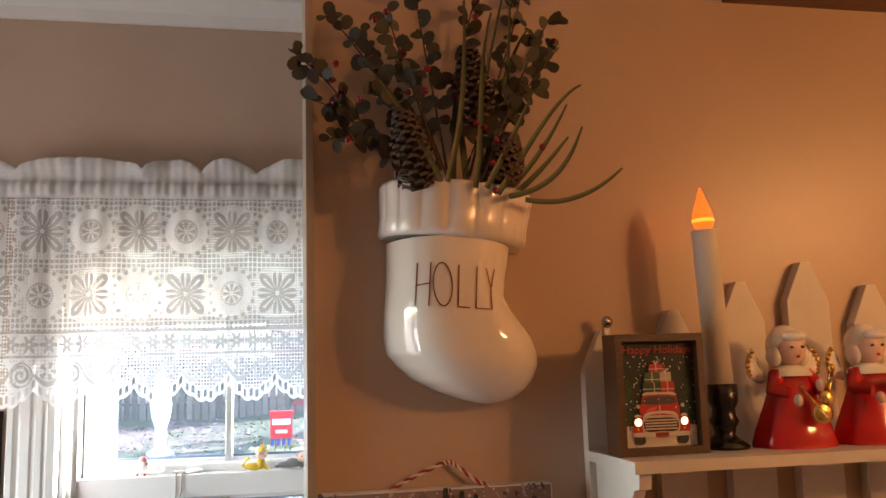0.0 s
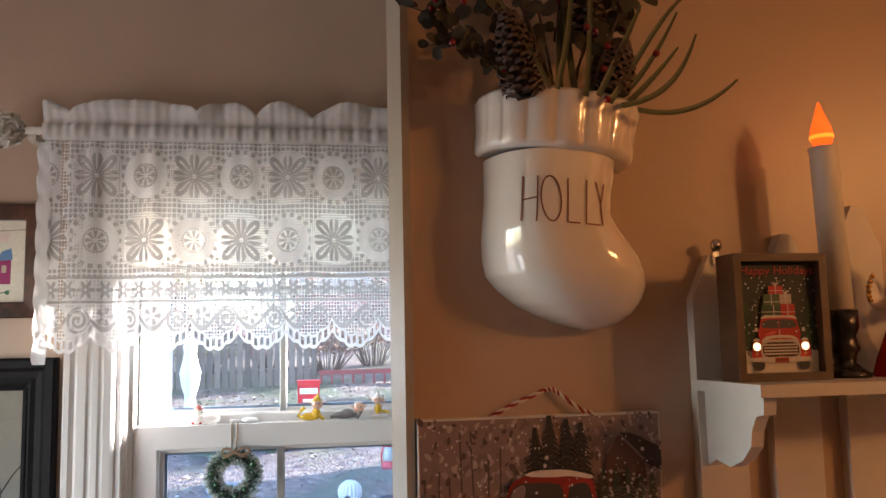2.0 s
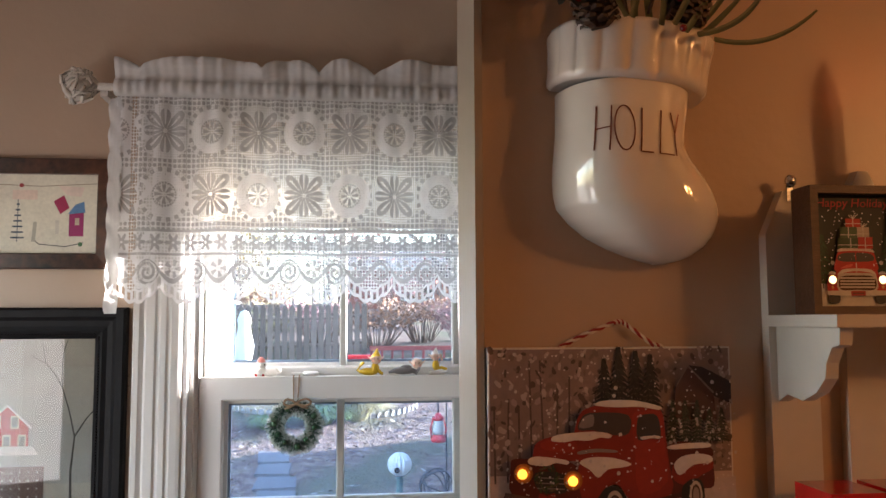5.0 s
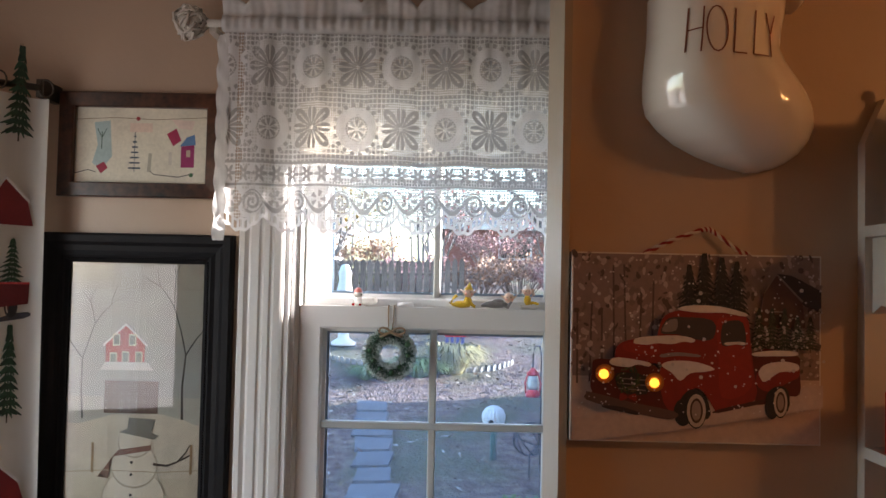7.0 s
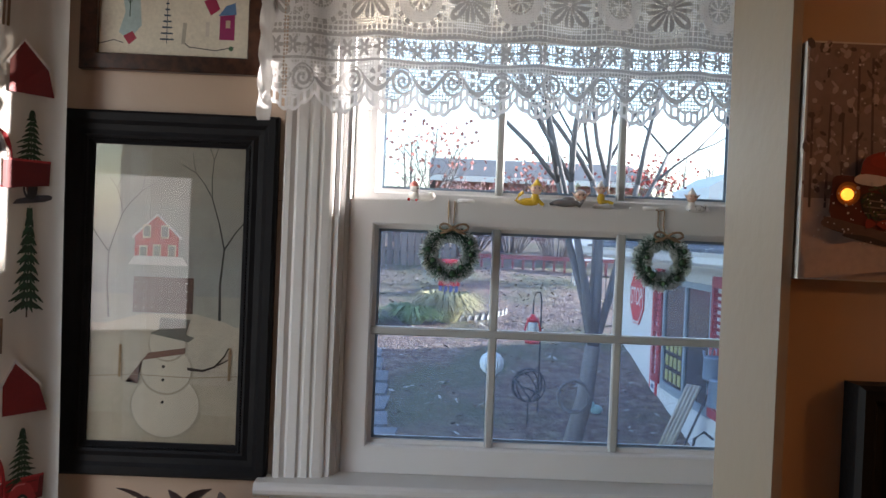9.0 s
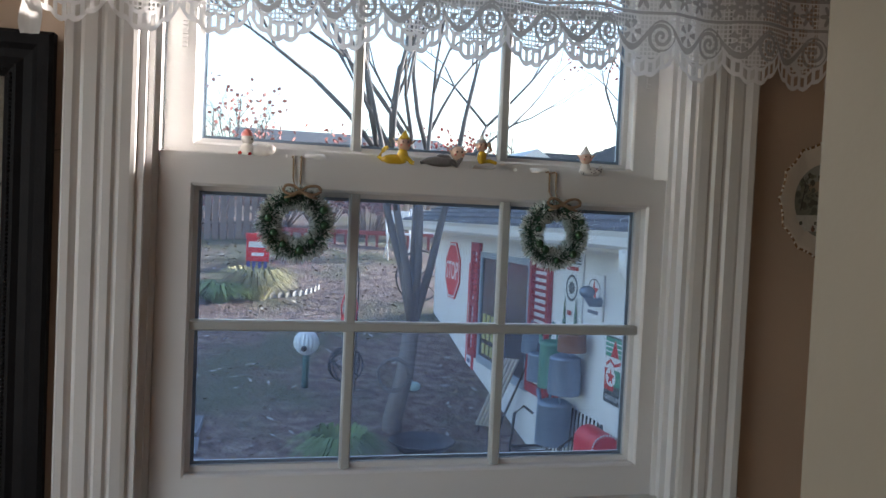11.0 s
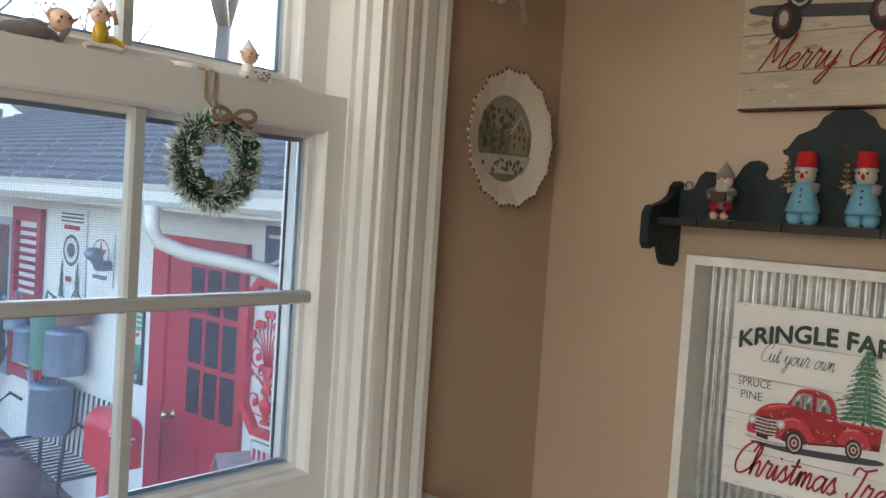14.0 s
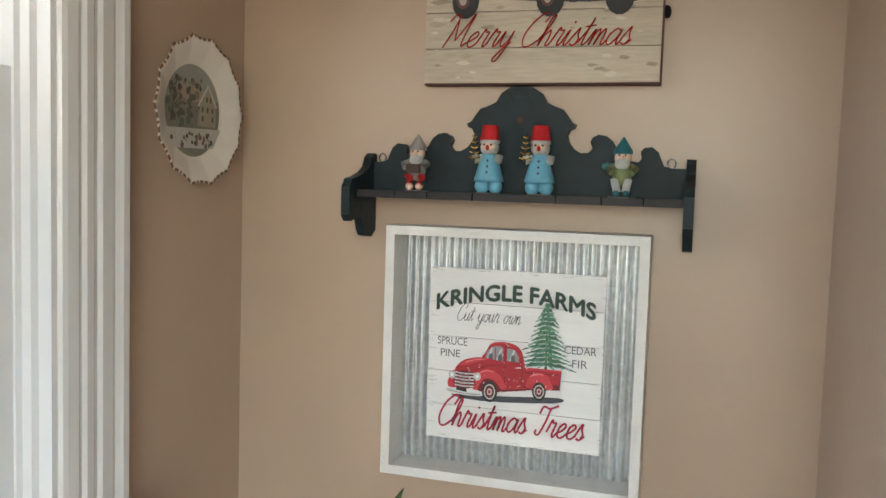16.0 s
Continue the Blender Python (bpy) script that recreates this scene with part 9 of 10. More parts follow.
bmesh.ops.transform(bm, matrix=Matrix.Translation(Vector(put_bh(0, 0.085, -0.0605))) @ Vector((0, 0, 1)).rotation_difference(-HU).to_matrix().to_4x4(), verts=bm.verts)
part("entrance_hole", bm, gasket, bird, "dark round entrance hole")
bm = bmesh.new()
tube(bm, [(HB.x, HB.y, ground_z(HB.x, HB.y) - 0.05), (HB.x, HB.y, HB.z)], 0.03, 8)
part("post", bm, bh_wood, bird)

# things along the garage wall
galv = mat("zinc", (0.20, 0.27, 0.37), 0.5, metal=0.5, var=0.2, scale=20)


def watering_can(y, z, r, h, m=galv, label="galvanized watering can hanging on the garage wall", rot=0.3):
    t = thing("watering_can", (GX - r, y, z), label, "watering can", "cans on the garage wall")
    x = GX - r - 0.03
    bm = bmesh.new()
    lathe(bm, [(0.001, 0), (r, 0), (r * 1.02, 0.01), (r * 0.96, h * 0.9), (r * 1.0, h * 0.92), (r * 0.7, h), (r * 0.65, h * 0.98), (0.001, h * 0.85)], (x, y, z), 20)
    part("body", bm, m, t)
    bm = bmesh.new()
    tube(bm, [(x, y + r * 0.9, z + h * 0.25), (x - 0.02, y + r * 1.5, z + h * 0.6), (x - 0.03, y + r * 2.1, z + h * 1.1)], r * 0.2, 8, taper=r * 0.12)
    part("spout", bm, m, t)
    bm = bmesh.new()
    tube(bm, [(x, y - r * 0.7, z + h * 0.95), (x, y - r * 0.6, z + h * 1.3), (x, y + r * 0.2, z + h * 1.38), (x, y + r * 0.7, z + h * 1.0)], r * 0.08, 6)
    part("handle", bm, m, t)


watering_can(6.78, 0.06, 0.125, 0.30)
watering_can(7.08, 0.05, 0.11, 0.38, mat("green_tin", (0.06, 0.21, 0.16), 0.5, var=0.2), "pale green tin can hanging on the garage wall")
watering_can(7.40, 0.04, 0.10, 0.24, rot=0.8)
watering_can(7.62, 0.24, 0.09, 0.20, rot=-0.5)
watering_can(6.92, -0.36, 0.14, 0.34)
watering_can(6.70, 0.40, 0.11, 0.14, mat("rusty_tin", (0.20, 0.09, 0.05), 0.7, var=0.3), "rusty brown tin pot hanging on the garage wall")
bm = bmesh.new()
prism(bm, [(7.35, -0.12), (7.12, -0.20), (7.14, 0.02), (7.36, 0.03)], lambda p, q, d: (d, p, q), GX - 0.06, GX - 0.03)
single("red_pennant", bm, sign_red, "small red metal plate leaning on the wall", "plate")
bm = bmesh.new()
gz = ground_z(2.2, 7.9)
sl = thing("sled", (2.2, 7.9, gz), "old wooden sled leaning against the garage wall", "sled")
ob_pts = lambda t, o: Vector((2.13 + 0.24 * t + o * 0.75, 8.16 - 0.14 * t - o * 0.66, gz + 0.13 + 0.70 * t))
for k in range(4):
    bm = bmesh.new()
    o = -0.054 + 0.036 * k
    tube(bm, [ob_pts(0, o), ob_pts(0.5, o), ob_pts(0.92, o)], 0.019, 4)
    part("slat", bm, mat("old_wood", (0.46, 0.42, 0.37), 0.8, var=0.25, scale=20), sl)
for s in (-0.10, 0.10):
    bm = bmesh.new()
    tube(bm, [ob_pts(0, s) + Vector((0.04, 0, -0.15)), ob_pts(0.1, s) + Vector((0.06, 0, -0.02)), ob_pts(0.9, s) + Vector((0.05, 0, -0.03)), ob_pts(1.0, s)], 0.011, 6)
    part("runner", bm, iron, sl, "dark metal runner")
bm = bmesh.new()
lathe(bm, [(0.001, 0), (0.11, 0), (0.15, 0.08), (0.168, 0.18), (0.155, 0.28), (0.105, 0.36), (0.092, 0.38), (0.10, 0.40), (0.08, 0.395), (0.08, 0.3), (0.001, 0.2)], (2.10, 6.90, ground_z(2.10, 6.90)), 24)
single("clay_jug", bm, mat("mauve_clay", (0.14, 0.085, 0.09), 0.7), "squat dark clay jug on the ground", "jug")
bench = thing("iron_bench", (2.3, 6.8, ground_z(2.3, 6.8)), "black wrought iron bench by the garage wall", "bench")
for y in (6.25, 7.25):
    bm = bmesh.new()
    g0 = ground_z(2.2, y)
    tube(bm, [(2.08, y, g0), (2.10, y, -0.42), (2.12, y, -0.20), (2.20, y, -0.14), (2.28, y, -0.2)], 0.013, 6)
    tube(bm, [(2.42, y, g0), (2.42, y, -0.05)], 0.013, 6)
    tube(bm, [(2.10, y, -0.47), (2.42, y, -0.47)], 0.013, 6)
    part("end_frame", bm, iron, bench)
for k in range(14):
    bm = bmesh.new()
    y = 6.32 + 0.066 * k
    tube(bm, [(2.10, y, -0.47), (2.40, y, -0.47), (2.43, y, -0.05)], 0.008, 5)
    part("slat", bm, iron, bench)
mb = thing("mailbox", (2.10, 5.68, ground_z(2.10, 5.68)), "red metal mailbox with white studs on a post by the garage", "mailbox")
arch_pts = [(-0.098, -0.24), (0.098, -0.24)] + [(0.098 * math.cos(q), -0.025 + 0.092 * math.sin(q)) for q in [math.pi * i / 14 for i in range(15)]]
bm = bmesh.new()
prism(bm, arch_pts, lambda p, q, d: (2.135 + p, d, q), 5.56, 5.84)
bevel(bm, 0.006)
part("body", bm, sign_red, mb)
bm = bmesh.new()
prism(bm, [(p * 0.90, -0.09 + (q + 0.09) * 0.90) for p, q in arch_pts], lambda p, q, d: (2.135 + p, d, q), 5.545, 5.559)
part("door", bm, sign_red, mb)
for i in range(15):
    q = math.pi * i / 14
    bm = bmesh.new()
    blob(bm, (2.135 + 0.093 * math.cos(q), 5.558, -0.025 + 0.087 * math.sin(q)), (0.008, 0.005, 0.008), n=5)
    part("stud", bm, sign_white, mb, "white stud")
bm = bmesh.new()
for k in range(2):
    box(bm, 2.09, 2.18 - 0.02 * k, 5.541, 5.5445, -0.07 - 0.03 * k, -0.058 - 0.03 * k)
part("lettering", bm, sign_white, mb, "white bars of lettering")
bm = bmesh.new()
box(bm, 2.06, 2.14, 5.64, 5.72, ground_z(2.10, 5.68) - 0.05, -0.241)
part("post", bm, sign_red, mb)
bm = bmesh.new()
tube(bm, [(GX, 6.50, 0.80), (GX - 0.10, 6.48, 0.80), (GX - 0.14, 6.46, 0.86)], 0.035, 8)
blob(bm, (GX - 0.15, 6.45, 0.88), (0.06, 0.05, 0.045), n=8)
single("wall_spigot", bm, galv, "grey metal spout sticking out of the wall", "spout")

# ornaments in the garden
sh = thing("shell_birdhouse", (0.58, 9.2, ground_z(0.58, 9.2)), "round white shell house on a green post", "birdhouse")
g0 = ground_z(0.58, 9.2)
bm = bmesh.new()
for i in range(18):
    a0, a1 = 2 * math.pi * i / 18, 2 * math.pi * (i + 1) / 18
    am = (a0 + a1) / 2
    rs = []
    for k in range(9):
        t = math.pi * k / 8
        rr, zz = 0.125 * math.sin(t), 0.125 * math.cos(t)
        rs.append([bm.verts.new((0.58 + rr * f * math.cos(q), 9.2 + rr * f * math.sin(q), 0.07 + zz)) for q, f in ((a0, 0.92), (am, 1.04), (a1, 0.92))])
    for r, s in zip(rs, rs[1:]):
        for k in range(2):
            bm.faces.new((r[k], r[k + 1], s[k + 1], s[k]))
blob(bm, (0.545, 9.058, 0.03), (0.03, 0.012, 0.03), 1, 6)
part("shell", bm, [mat("shell_white", (0.66, 0.70, 0.74), 0.6), black_paint], sh, "ribbed white shell ball")
bm = bmesh.new()
tube(bm, [(0.58, 9.2, g0 - 0.05), (0.58, 9.2, -0.06)], 0.035, 8)
part("post", bm, mat("post_teal", (0.02, 0.09, 0.08), 0.6), sh, "dark green post")
orn = thing("garden_orb", (0.93, 8.75, ground_z(0.93, 8.75)), "black wire orb on a stake in the soil", "garden ornament")
bm = bmesh.new()
c = Vector((0.915, 8.7, -0.06))
for k in range(6):
    ax = Euler((0.3 * k, 0.5 * k, math.pi * k / 6)).to_matrix()
    tube(bm, [c + 0.165 * (ax @ Vector((math.cos(q), 0.2 * math.sin(q * 2), math.sin(q)))) for q in [2 * math.pi * i / 20 for i in range(21)]], 0.008, 5)
part("orb", bm, iron, orn)
bm = bmesh.new()
tube(bm, [(0.915, 8.7, ground_z(0.9, 8.7) - 0.05), (0.915, 8.7, -0.22)], 0.008, 6)
part("stake", bm, iron, orn)
lan = thing("lantern", (0.97, 9.0, ground_z(0.97, 9.0)), "red barn lantern hanging from an iron hook", "lantern")
bm = bmesh.new()
lathe(bm, [(0.001, 0.30), (0.075, 0.30), (0.08, 0.33), (0.055, 0.37), (0.05, 0.375)], (0.97, 9.0, 0.02), 14)
lathe(bm, [(0.05, 0.52), (0.06, 0.53), (0.045, 0.56), (0.02, 0.60), (0.001, 0.60)], (0.97, 9.0, 0.02), 14)
for s in (-1, 1):
    tube(bm, [(0.97 + s * 0.07, 9.0, 0.34), (0.97 + s * 0.08, 9.0, 0.46), (0.97 + s * 0.05, 9.0, 0.58)], 0.009, 6)
part("frame", bm, sign_red, lan)
bm = bmesh.new()
lathe(bm, [(0.045, 0.375), (0.058, 0.42), (0.05, 0.48), (0.045, 0.52)], (0.97, 9.0, 0.02), 14)
part("globe", bm, mat("lantern_glass", (0.5, 0.52, 0.52), 0.1), lan, "clear glass globe")
bm = bmesh.new()
tube(bm, [(1.06, 9.05, ground_z(1.06, 9.05) - 0.05), (1.06, 9.05, 0.75), (1.04, 9.03, 0.85), (0.99, 9.0, 0.84), (0.97, 9.0, 0.76), (0.97, 9.0, 0.62)], 0.008, 6)
part("hook", bm, iron, lan, "black shepherd's hook")
bowl = thing("fire_bowl", (1.46, 7.7, ground_z(1.46, 7.7)), "dark metal fire bowl with leaves in it", "fire bowl")
bm = bmesh.new()
lathe(bm, [(0.06, 0.03), (0.18, 0.06), (0.27, 0.15), (0.29, 0.15), (0.275, 0.16), (0.18, 0.09), (0.001, 0.06)], (1.46, 7.7, ground_z(1.46, 7.7)), 28)
for k in range(3):
    q = 2.1 * k
    tube(bm, [(1.46 + 0.15 * math.cos(q), 7.7 + 0.15 * math.sin(q), ground_z(1.46, 7.7) + 0.06), (1.46 + 0.2 * math.cos(q), 7.7 + 0.2 * math.sin(q), ground_z(1.46, 7.7) - 0.03)], 0.015, 6)
part("bowl", bm, mat("bowl_dark", (0.02, 0.025, 0.035), 0.4, metal=0.3), bowl)
bm = bmesh.new()
blob(bm, (1.69, 9.15, ground_z(1.69, 9.15) + 0.05), (0.07, 0.05, 0.05), n=6)
blob(bm, (1.64, 9.13, ground_z(1.69, 9.15) + 0.10), (0.03, 0.03, 0.04), n=6)
single("bird_ornament", bm, mat("aqua_paint", (0.30, 0.50, 0.52), 0.5), "small pale blue bird ornament on the ground", "ornament")
# grapevine ring hung on the tree
bm = bmesh.new()
for k in range(5):
    tube(bm, [Vector((1.24, 8.02, -0.02)) + Vector(((0.14 + 0.012 * math.sin(9 * q + k)) * math.cos(q), -0.05 + 0.02 * math.sin(5 * q + 2 * k), (0.14 + 0.012 * math.cos(7 * q + k)) * math.sin(q))) for q in [2 * math.pi * i / 26 for i in range(27)]], 0.010, 5)
single("vine_ring", bm, mat("vine_pale", (0.15, 0.14, 0.14), 0.9), "pale twig ring hung on the tree trunk", "wreath")
# stepping stones
for k in range(9):
    bm = bmesh.new()
    y = 7.6 + 0.40 * k
    x = -0.62 - 0.10 * (y - 8.4)
    z = ground_z(x, y)
    rnd = random.Random(k)
    w = 0.20 + rnd.uniform(-0.02, 0.03)
    v = box(bm, x - w, x + w, y - 0.16, y + 0.16, -0.05, 0.03)
    for p in v:
        p.co.x += rnd.uniform(-0.03, 0.03)
        p.co.y += rnd.uniform(-0.02, 0.02)
        p.co.z += ground_z(p.co.x, p.co.y) + 0.005
    bevel(bm, 0.012)
    single("stepping_stone", bm, mat("flagstone", (0.15, 0.16, 0.18), 0.85, var=0.2, scale=8, bump=0.3, bscale=30, perobj=0.12), "grey flagstone set in the garden soil", "paving stone", "stepping stones")
# bed edging
for k in range(34):
    q = math.pi * (0.98 + 0.9 * k / 33)
    x, y = -0.35 + 1.5 * math.cos(q), 13.2 + 0.85 * math.sin(q)
    bm = bmesh.new()
    z = ground_z(x, y)
    prism(bm, [(-0.05, -0.05)] + [(0.05 * math.cos(w), 0.03 + 0.05 * math.sin(w)) for w in [math.pi - math.pi * i / 5 for i in range(6)]] + [(0.05, -0.05)], lambda p, r, d: (x - p * math.sin(q), y + p * math.cos(q) + d, z + r), -0.02, 0.02)
    single("edging_stone", bm, mat("edging", (0.26, 0.26, 0.25), 0.9, perobj=0.15), "scalloped pale edging stone round the bed", "edging", "bed edging")


def tuft(x, y, r, h, n, m, label, seed):
    rnd = random.Random(seed)
    bm = bmesh.new()
    z = ground_z(x, y)
    for _ in range(n):
        q = rnd.uniform(0, 2 * math.pi)
        l = rnd.uniform(0.6, 1.0)
        b = Vector((x + 0.25 * r * math.cos(q) * rnd.random(), y + 0.25 * r * math.sin(q) * rnd.random(), z - 0.02))
        m1 = b + Vector((0.45 * r * math.cos(q) * l, 0.45 * r * math.sin(q) * l, h * l))
        e = b + Vector((1.05 * r * math.cos(q) * l, 1.05 * r * math.sin(q) * l, h * l * rnd.uniform(0.25, 0.8)))
        s = Vector((-math.sin(q), math.cos(q), 0)) * 0.010
        v = [bm.verts.new(p) for p in (b - s, b + s, m1 + s, e, m1 - s)]
        bm.faces.new((v[0], v[1], v[2], v[4]))
        bm.faces.new((v[4], v[2], v[3]))
    return single("grass_tuft", bm, m, label, "grass", "grass tufts", normals=False)


tuft_green = mat("tuft_green", (0.12, 0.20, 0.07), 0.6, var=0.3, scale=12)
tuft_straw = mat("tuft_straw", (0.25, 0.23, 0.11), 0.7, var=0.35, scale=6)
tuft(0.74, 7.55, 0.42, 0.34, 420, tuft_green, "arching clump of green ornamental grass", 1)
tuft(1.02, 7.45, 0.20, 0.16, 160, tuft_green, "arching clump of green ornamental grass", 2)
tuft(0.14, 12.4, 0.62, 0.45, 520, tuft_straw, "straw-coloured clump of ornamental grass", 3)
tuft(-0.35, 12.2, 0.55, 0.30, 420, tuft_green, "low green clump of ornamental grass", 4)
tuft(-1.05, 11.9, 0.35, 0.2, 260, tuft_green, "low green clump of ornamental grass", 5)

# fallen leaves
bm = bmesh.new()
rnd = random.Random(33)
for _ in range(5200):
    x, y = rnd.uniform(-4, 2.45), 5 + 11 * rnd.random() ** 0.8
    z = ground_z(x, y) + 0.012
    r = rnd.uniform(0.015, 0.05)
    q = rnd.uniform(0, 6.28)
    t = Vector((math.cos(q), math.sin(q), rnd.uniform(-0.5, 0.5)))
    s = Vector((-math.sin(q), math.cos(q), rnd.uniform(-0.5, 0.5))) * 0.45
    c = Vector((x, y, z + 0.3 * r))
    f = bm.faces.new([bm.verts.new(c + p * r) for p in (-t, s, t, -s)])
    f.material_index = rnd.choice([0, 0, 0, 1, 1, 2])
single("fallen_leaves", bm, [mat("leaf_brown", (0.10, 0.06, 0.04), 0.8, var=0.3), mat("leaf_tan", (0.22, 0.15, 0.09), 0.8, var=0.3), mat("leaf_pale", (0.38, 0.36, 0.33), 0.7)], "brown and tan fallen leaves on the soil", "leaves", kind="stuff", normals=False)

# trees
bark = mat("bark_grey", (0.14, 0.125, 0.12), 0.9, var=0.3, scale=10, bump=0.6, bscale=30, stretch=(1, 1, 0.3))


def tree(x, y, h, r, limbs, seed, label, leaves=None, nleaf=0, spread=0.55, fork=0.35, lean=0.5, depth=5, girth=0.68):
    rnd = random.Random(seed)
    z = ground_z(x, y)
    t = thing("tree", (x, y, z), label, "tree")
    bt_, bb_, lv_ = bmesh.new(), bmesh.new(), bmesh.new()
    top = Vector((x + 0.03 * h * rnd.uniform(-1, 1), y, z + h * fork))
    tube(bt_, [Vector((x, y, z - 0.15)), Vector((x, y, z + 0.1)), (Vector((x, y, z)) + top) / 2 + Vector((0.02, 0, 0)), top], r * 1.15, 10, taper=r * 0.85)
    tips = []

    def grow(p, d, l, rr, depth):
        pts = [p]
        for k in range(3):
            d = (d + Vector((rnd.gauss(0, 0.10), rnd.gauss(0, 0.10), rnd.gauss(0.04, 0.06)))).normalized()
            pts.append(pts[-1] + d * l / 3)
        tube(bb_, pts, rr, 7 if depth > 2 else 4, taper=rr * 0.62)
        if depth == 0:
            tips.append(pts[-1])
            return
        for k in range(rnd.choice([2, 2, 3])):
            nd = (d + Vector((rnd.gauss(0, spread), rnd.gauss(0, spread), rnd.gauss(0.12, 0.25)))).normalized()
            grow(pts[-1] if k else pts[2], nd, l * rnd.uniform(0.6, 0.85), rr * 0.58, depth - 1)

    for k in range(limbs):
        q = 2 * math.pi * k / limbs + rnd.uniform(-0.3, 0.3)
        d = Vector((math.cos(q) * lean, math.sin(q) * lean, 1)).normalized()
        grow(top - Vector((0, 0, 0.05)), d, h * 0.28, r * girth, depth)
    if nleaf:
        for _ in range(nleaf):
            p = rnd.choice(tips) + Vector((rnd.gauss(0, 0.22), rnd.gauss(0, 0.22), rnd.gauss(0, 0.2)))
            a1 = Vector((rnd.gauss(0, 1), rnd.gauss(0, 1), rnd.gauss(0, 1))).normalized() * 0.06
            b1 = a1.cross(Vector((rnd.gauss(0, 1), rnd.gauss(0, 1), rnd.gauss(0, 1)))).normalized() * 0.045
            lv_.faces.new([lv_.verts.new(p + v) for v in (-a1, b1, a1, -b1)])
    part("trunk", bt_, bark, t)
    part("limbs", bb_, bark, t, "bare grey branches")
    if nleaf:
        part("crown", lv_, leaves, t, "sparse autumn leaves", normals=False)
    else:
        lv_.free()
    return t


red_leaf = mat("red_leaf", (0.36, 0.06, 0.05), 0.7, var=0.4, scale=3)
gold_leaf = mat("gold_leaf", (0.42, 0.28, 0.05), 0.7, var=0.4, scale=3)
pink_leaf = mat("pink_leaf", (0.40, 0.14, 0.12), 0.7, var=0.4, scale=3)
tree(1.30, 8.25, 5.8, 0.085, 5, 23, "bare grey-barked garden tree with forked limbs", fork=0.17, lean=0.24, spread=0.36, depth=5, girth=0.52)
tree(8.9, 19.5, 6.2, 0.05, 3, 5, "autumn tree with sparse red leaves behind the garage", pink_leaf, 1100, fork=0.3)
tree(11.4, 19, 10.5, 0.22, 3, 6, "tall bare tree behind the garage", fork=0.4)
tree(-0.2, 19.5, 3.0, 0.05, 4, 7, "bare shrubby tree by the fence", pink_leaf, 160, fork=0.12)
tree(-3.0, 20.5, 3.0, 0.08, 5, 9, "golden-leaved small tree by the fence", gold_leaf, 900, fork=0.1)
tree(2.6, 21.0, 2.2, 0.05, 5, 10, "pink-leaved shrub before the brick house", pink_leaf, 220, fork=0.08)
tree(5.2, 21.5, 2.3, 0.05, 5, 13, "red-leaved shrub before the brick house", red_leaf, 300, fork=0.08)
tree(-8.5, 24, 7.0, 0.14, 4, 15, "bare tree behind the fence", fork=0.3)


def shrub(x, y, r, h, m, label, seed):
    """A twiggy bush: many thin forking stems with scattered small leaves."""
    rnd = random.Random(seed)
    z = ground_z(x, y)
    t = thing("shrub", (x, y, z), label, "shrub", "shrubs at the back of the garden")
    bs_, bl_ = bmesh.new(), bmesh.new()
    for _ in range(46):
        q = rnd.uniform(0, 2 * math.pi)
        k = rnd.uniform(0.2, 1.0)
        p = Vector((x + 0.2 * r * math.cos(q), y + 0.2 * r * math.sin(q), z - 0.03))
        m1 = p + Vector((0.35 * r * k * math.cos(q), 0.35 * r * k * math.sin(q), 0.5 * h))
        e = m1 + Vector((0.55 * r * k * math.cos(q + rnd.gauss(0, 0.4)), 0.55 * r * k * math.sin(q), h * rnd.uniform(0.25, 0.65)))
        tube(bs_, [p, m1, e], 0.013, 3, taper=0.005)
        for _ in range(4):
            c = m1 + (e - m1) * rnd.uniform(0.1, 0.9)
            f = c + Vector((rnd.gauss(0, 0.18) * r, rnd.gauss(0, 0.18) * r, rnd.uniform(0.05, 0.3) * h))
            tube(bs_, [c, f], 0.006, 3, taper=0.003)
            for _ in range(5):
                o = c + (f - c) * rnd.random() + Vector((rnd.gauss(0, 0.06), rnd.gauss(0, 0.06), rnd.gauss(0, 0.06)))
                a1 = Vector((rnd.gauss(0, 1), rnd.gauss(0, 1), rnd.gauss(0, 1))).normalized() * rnd.uniform(0.025, 0.05)
                b1 = a1.cross(Vector((rnd.gauss(0, 1), rnd.gauss(0, 1), rnd.gauss(0, 1)))).normalized() * 0.03
                bl_.faces.new([bl_.verts.new(o + v) for v in (-a1, b1, a1, -b1)])
    part("stems", bs_, twig_far, t)
    part("leaves", bl_, m, t, "small dry leaves", normals=False)


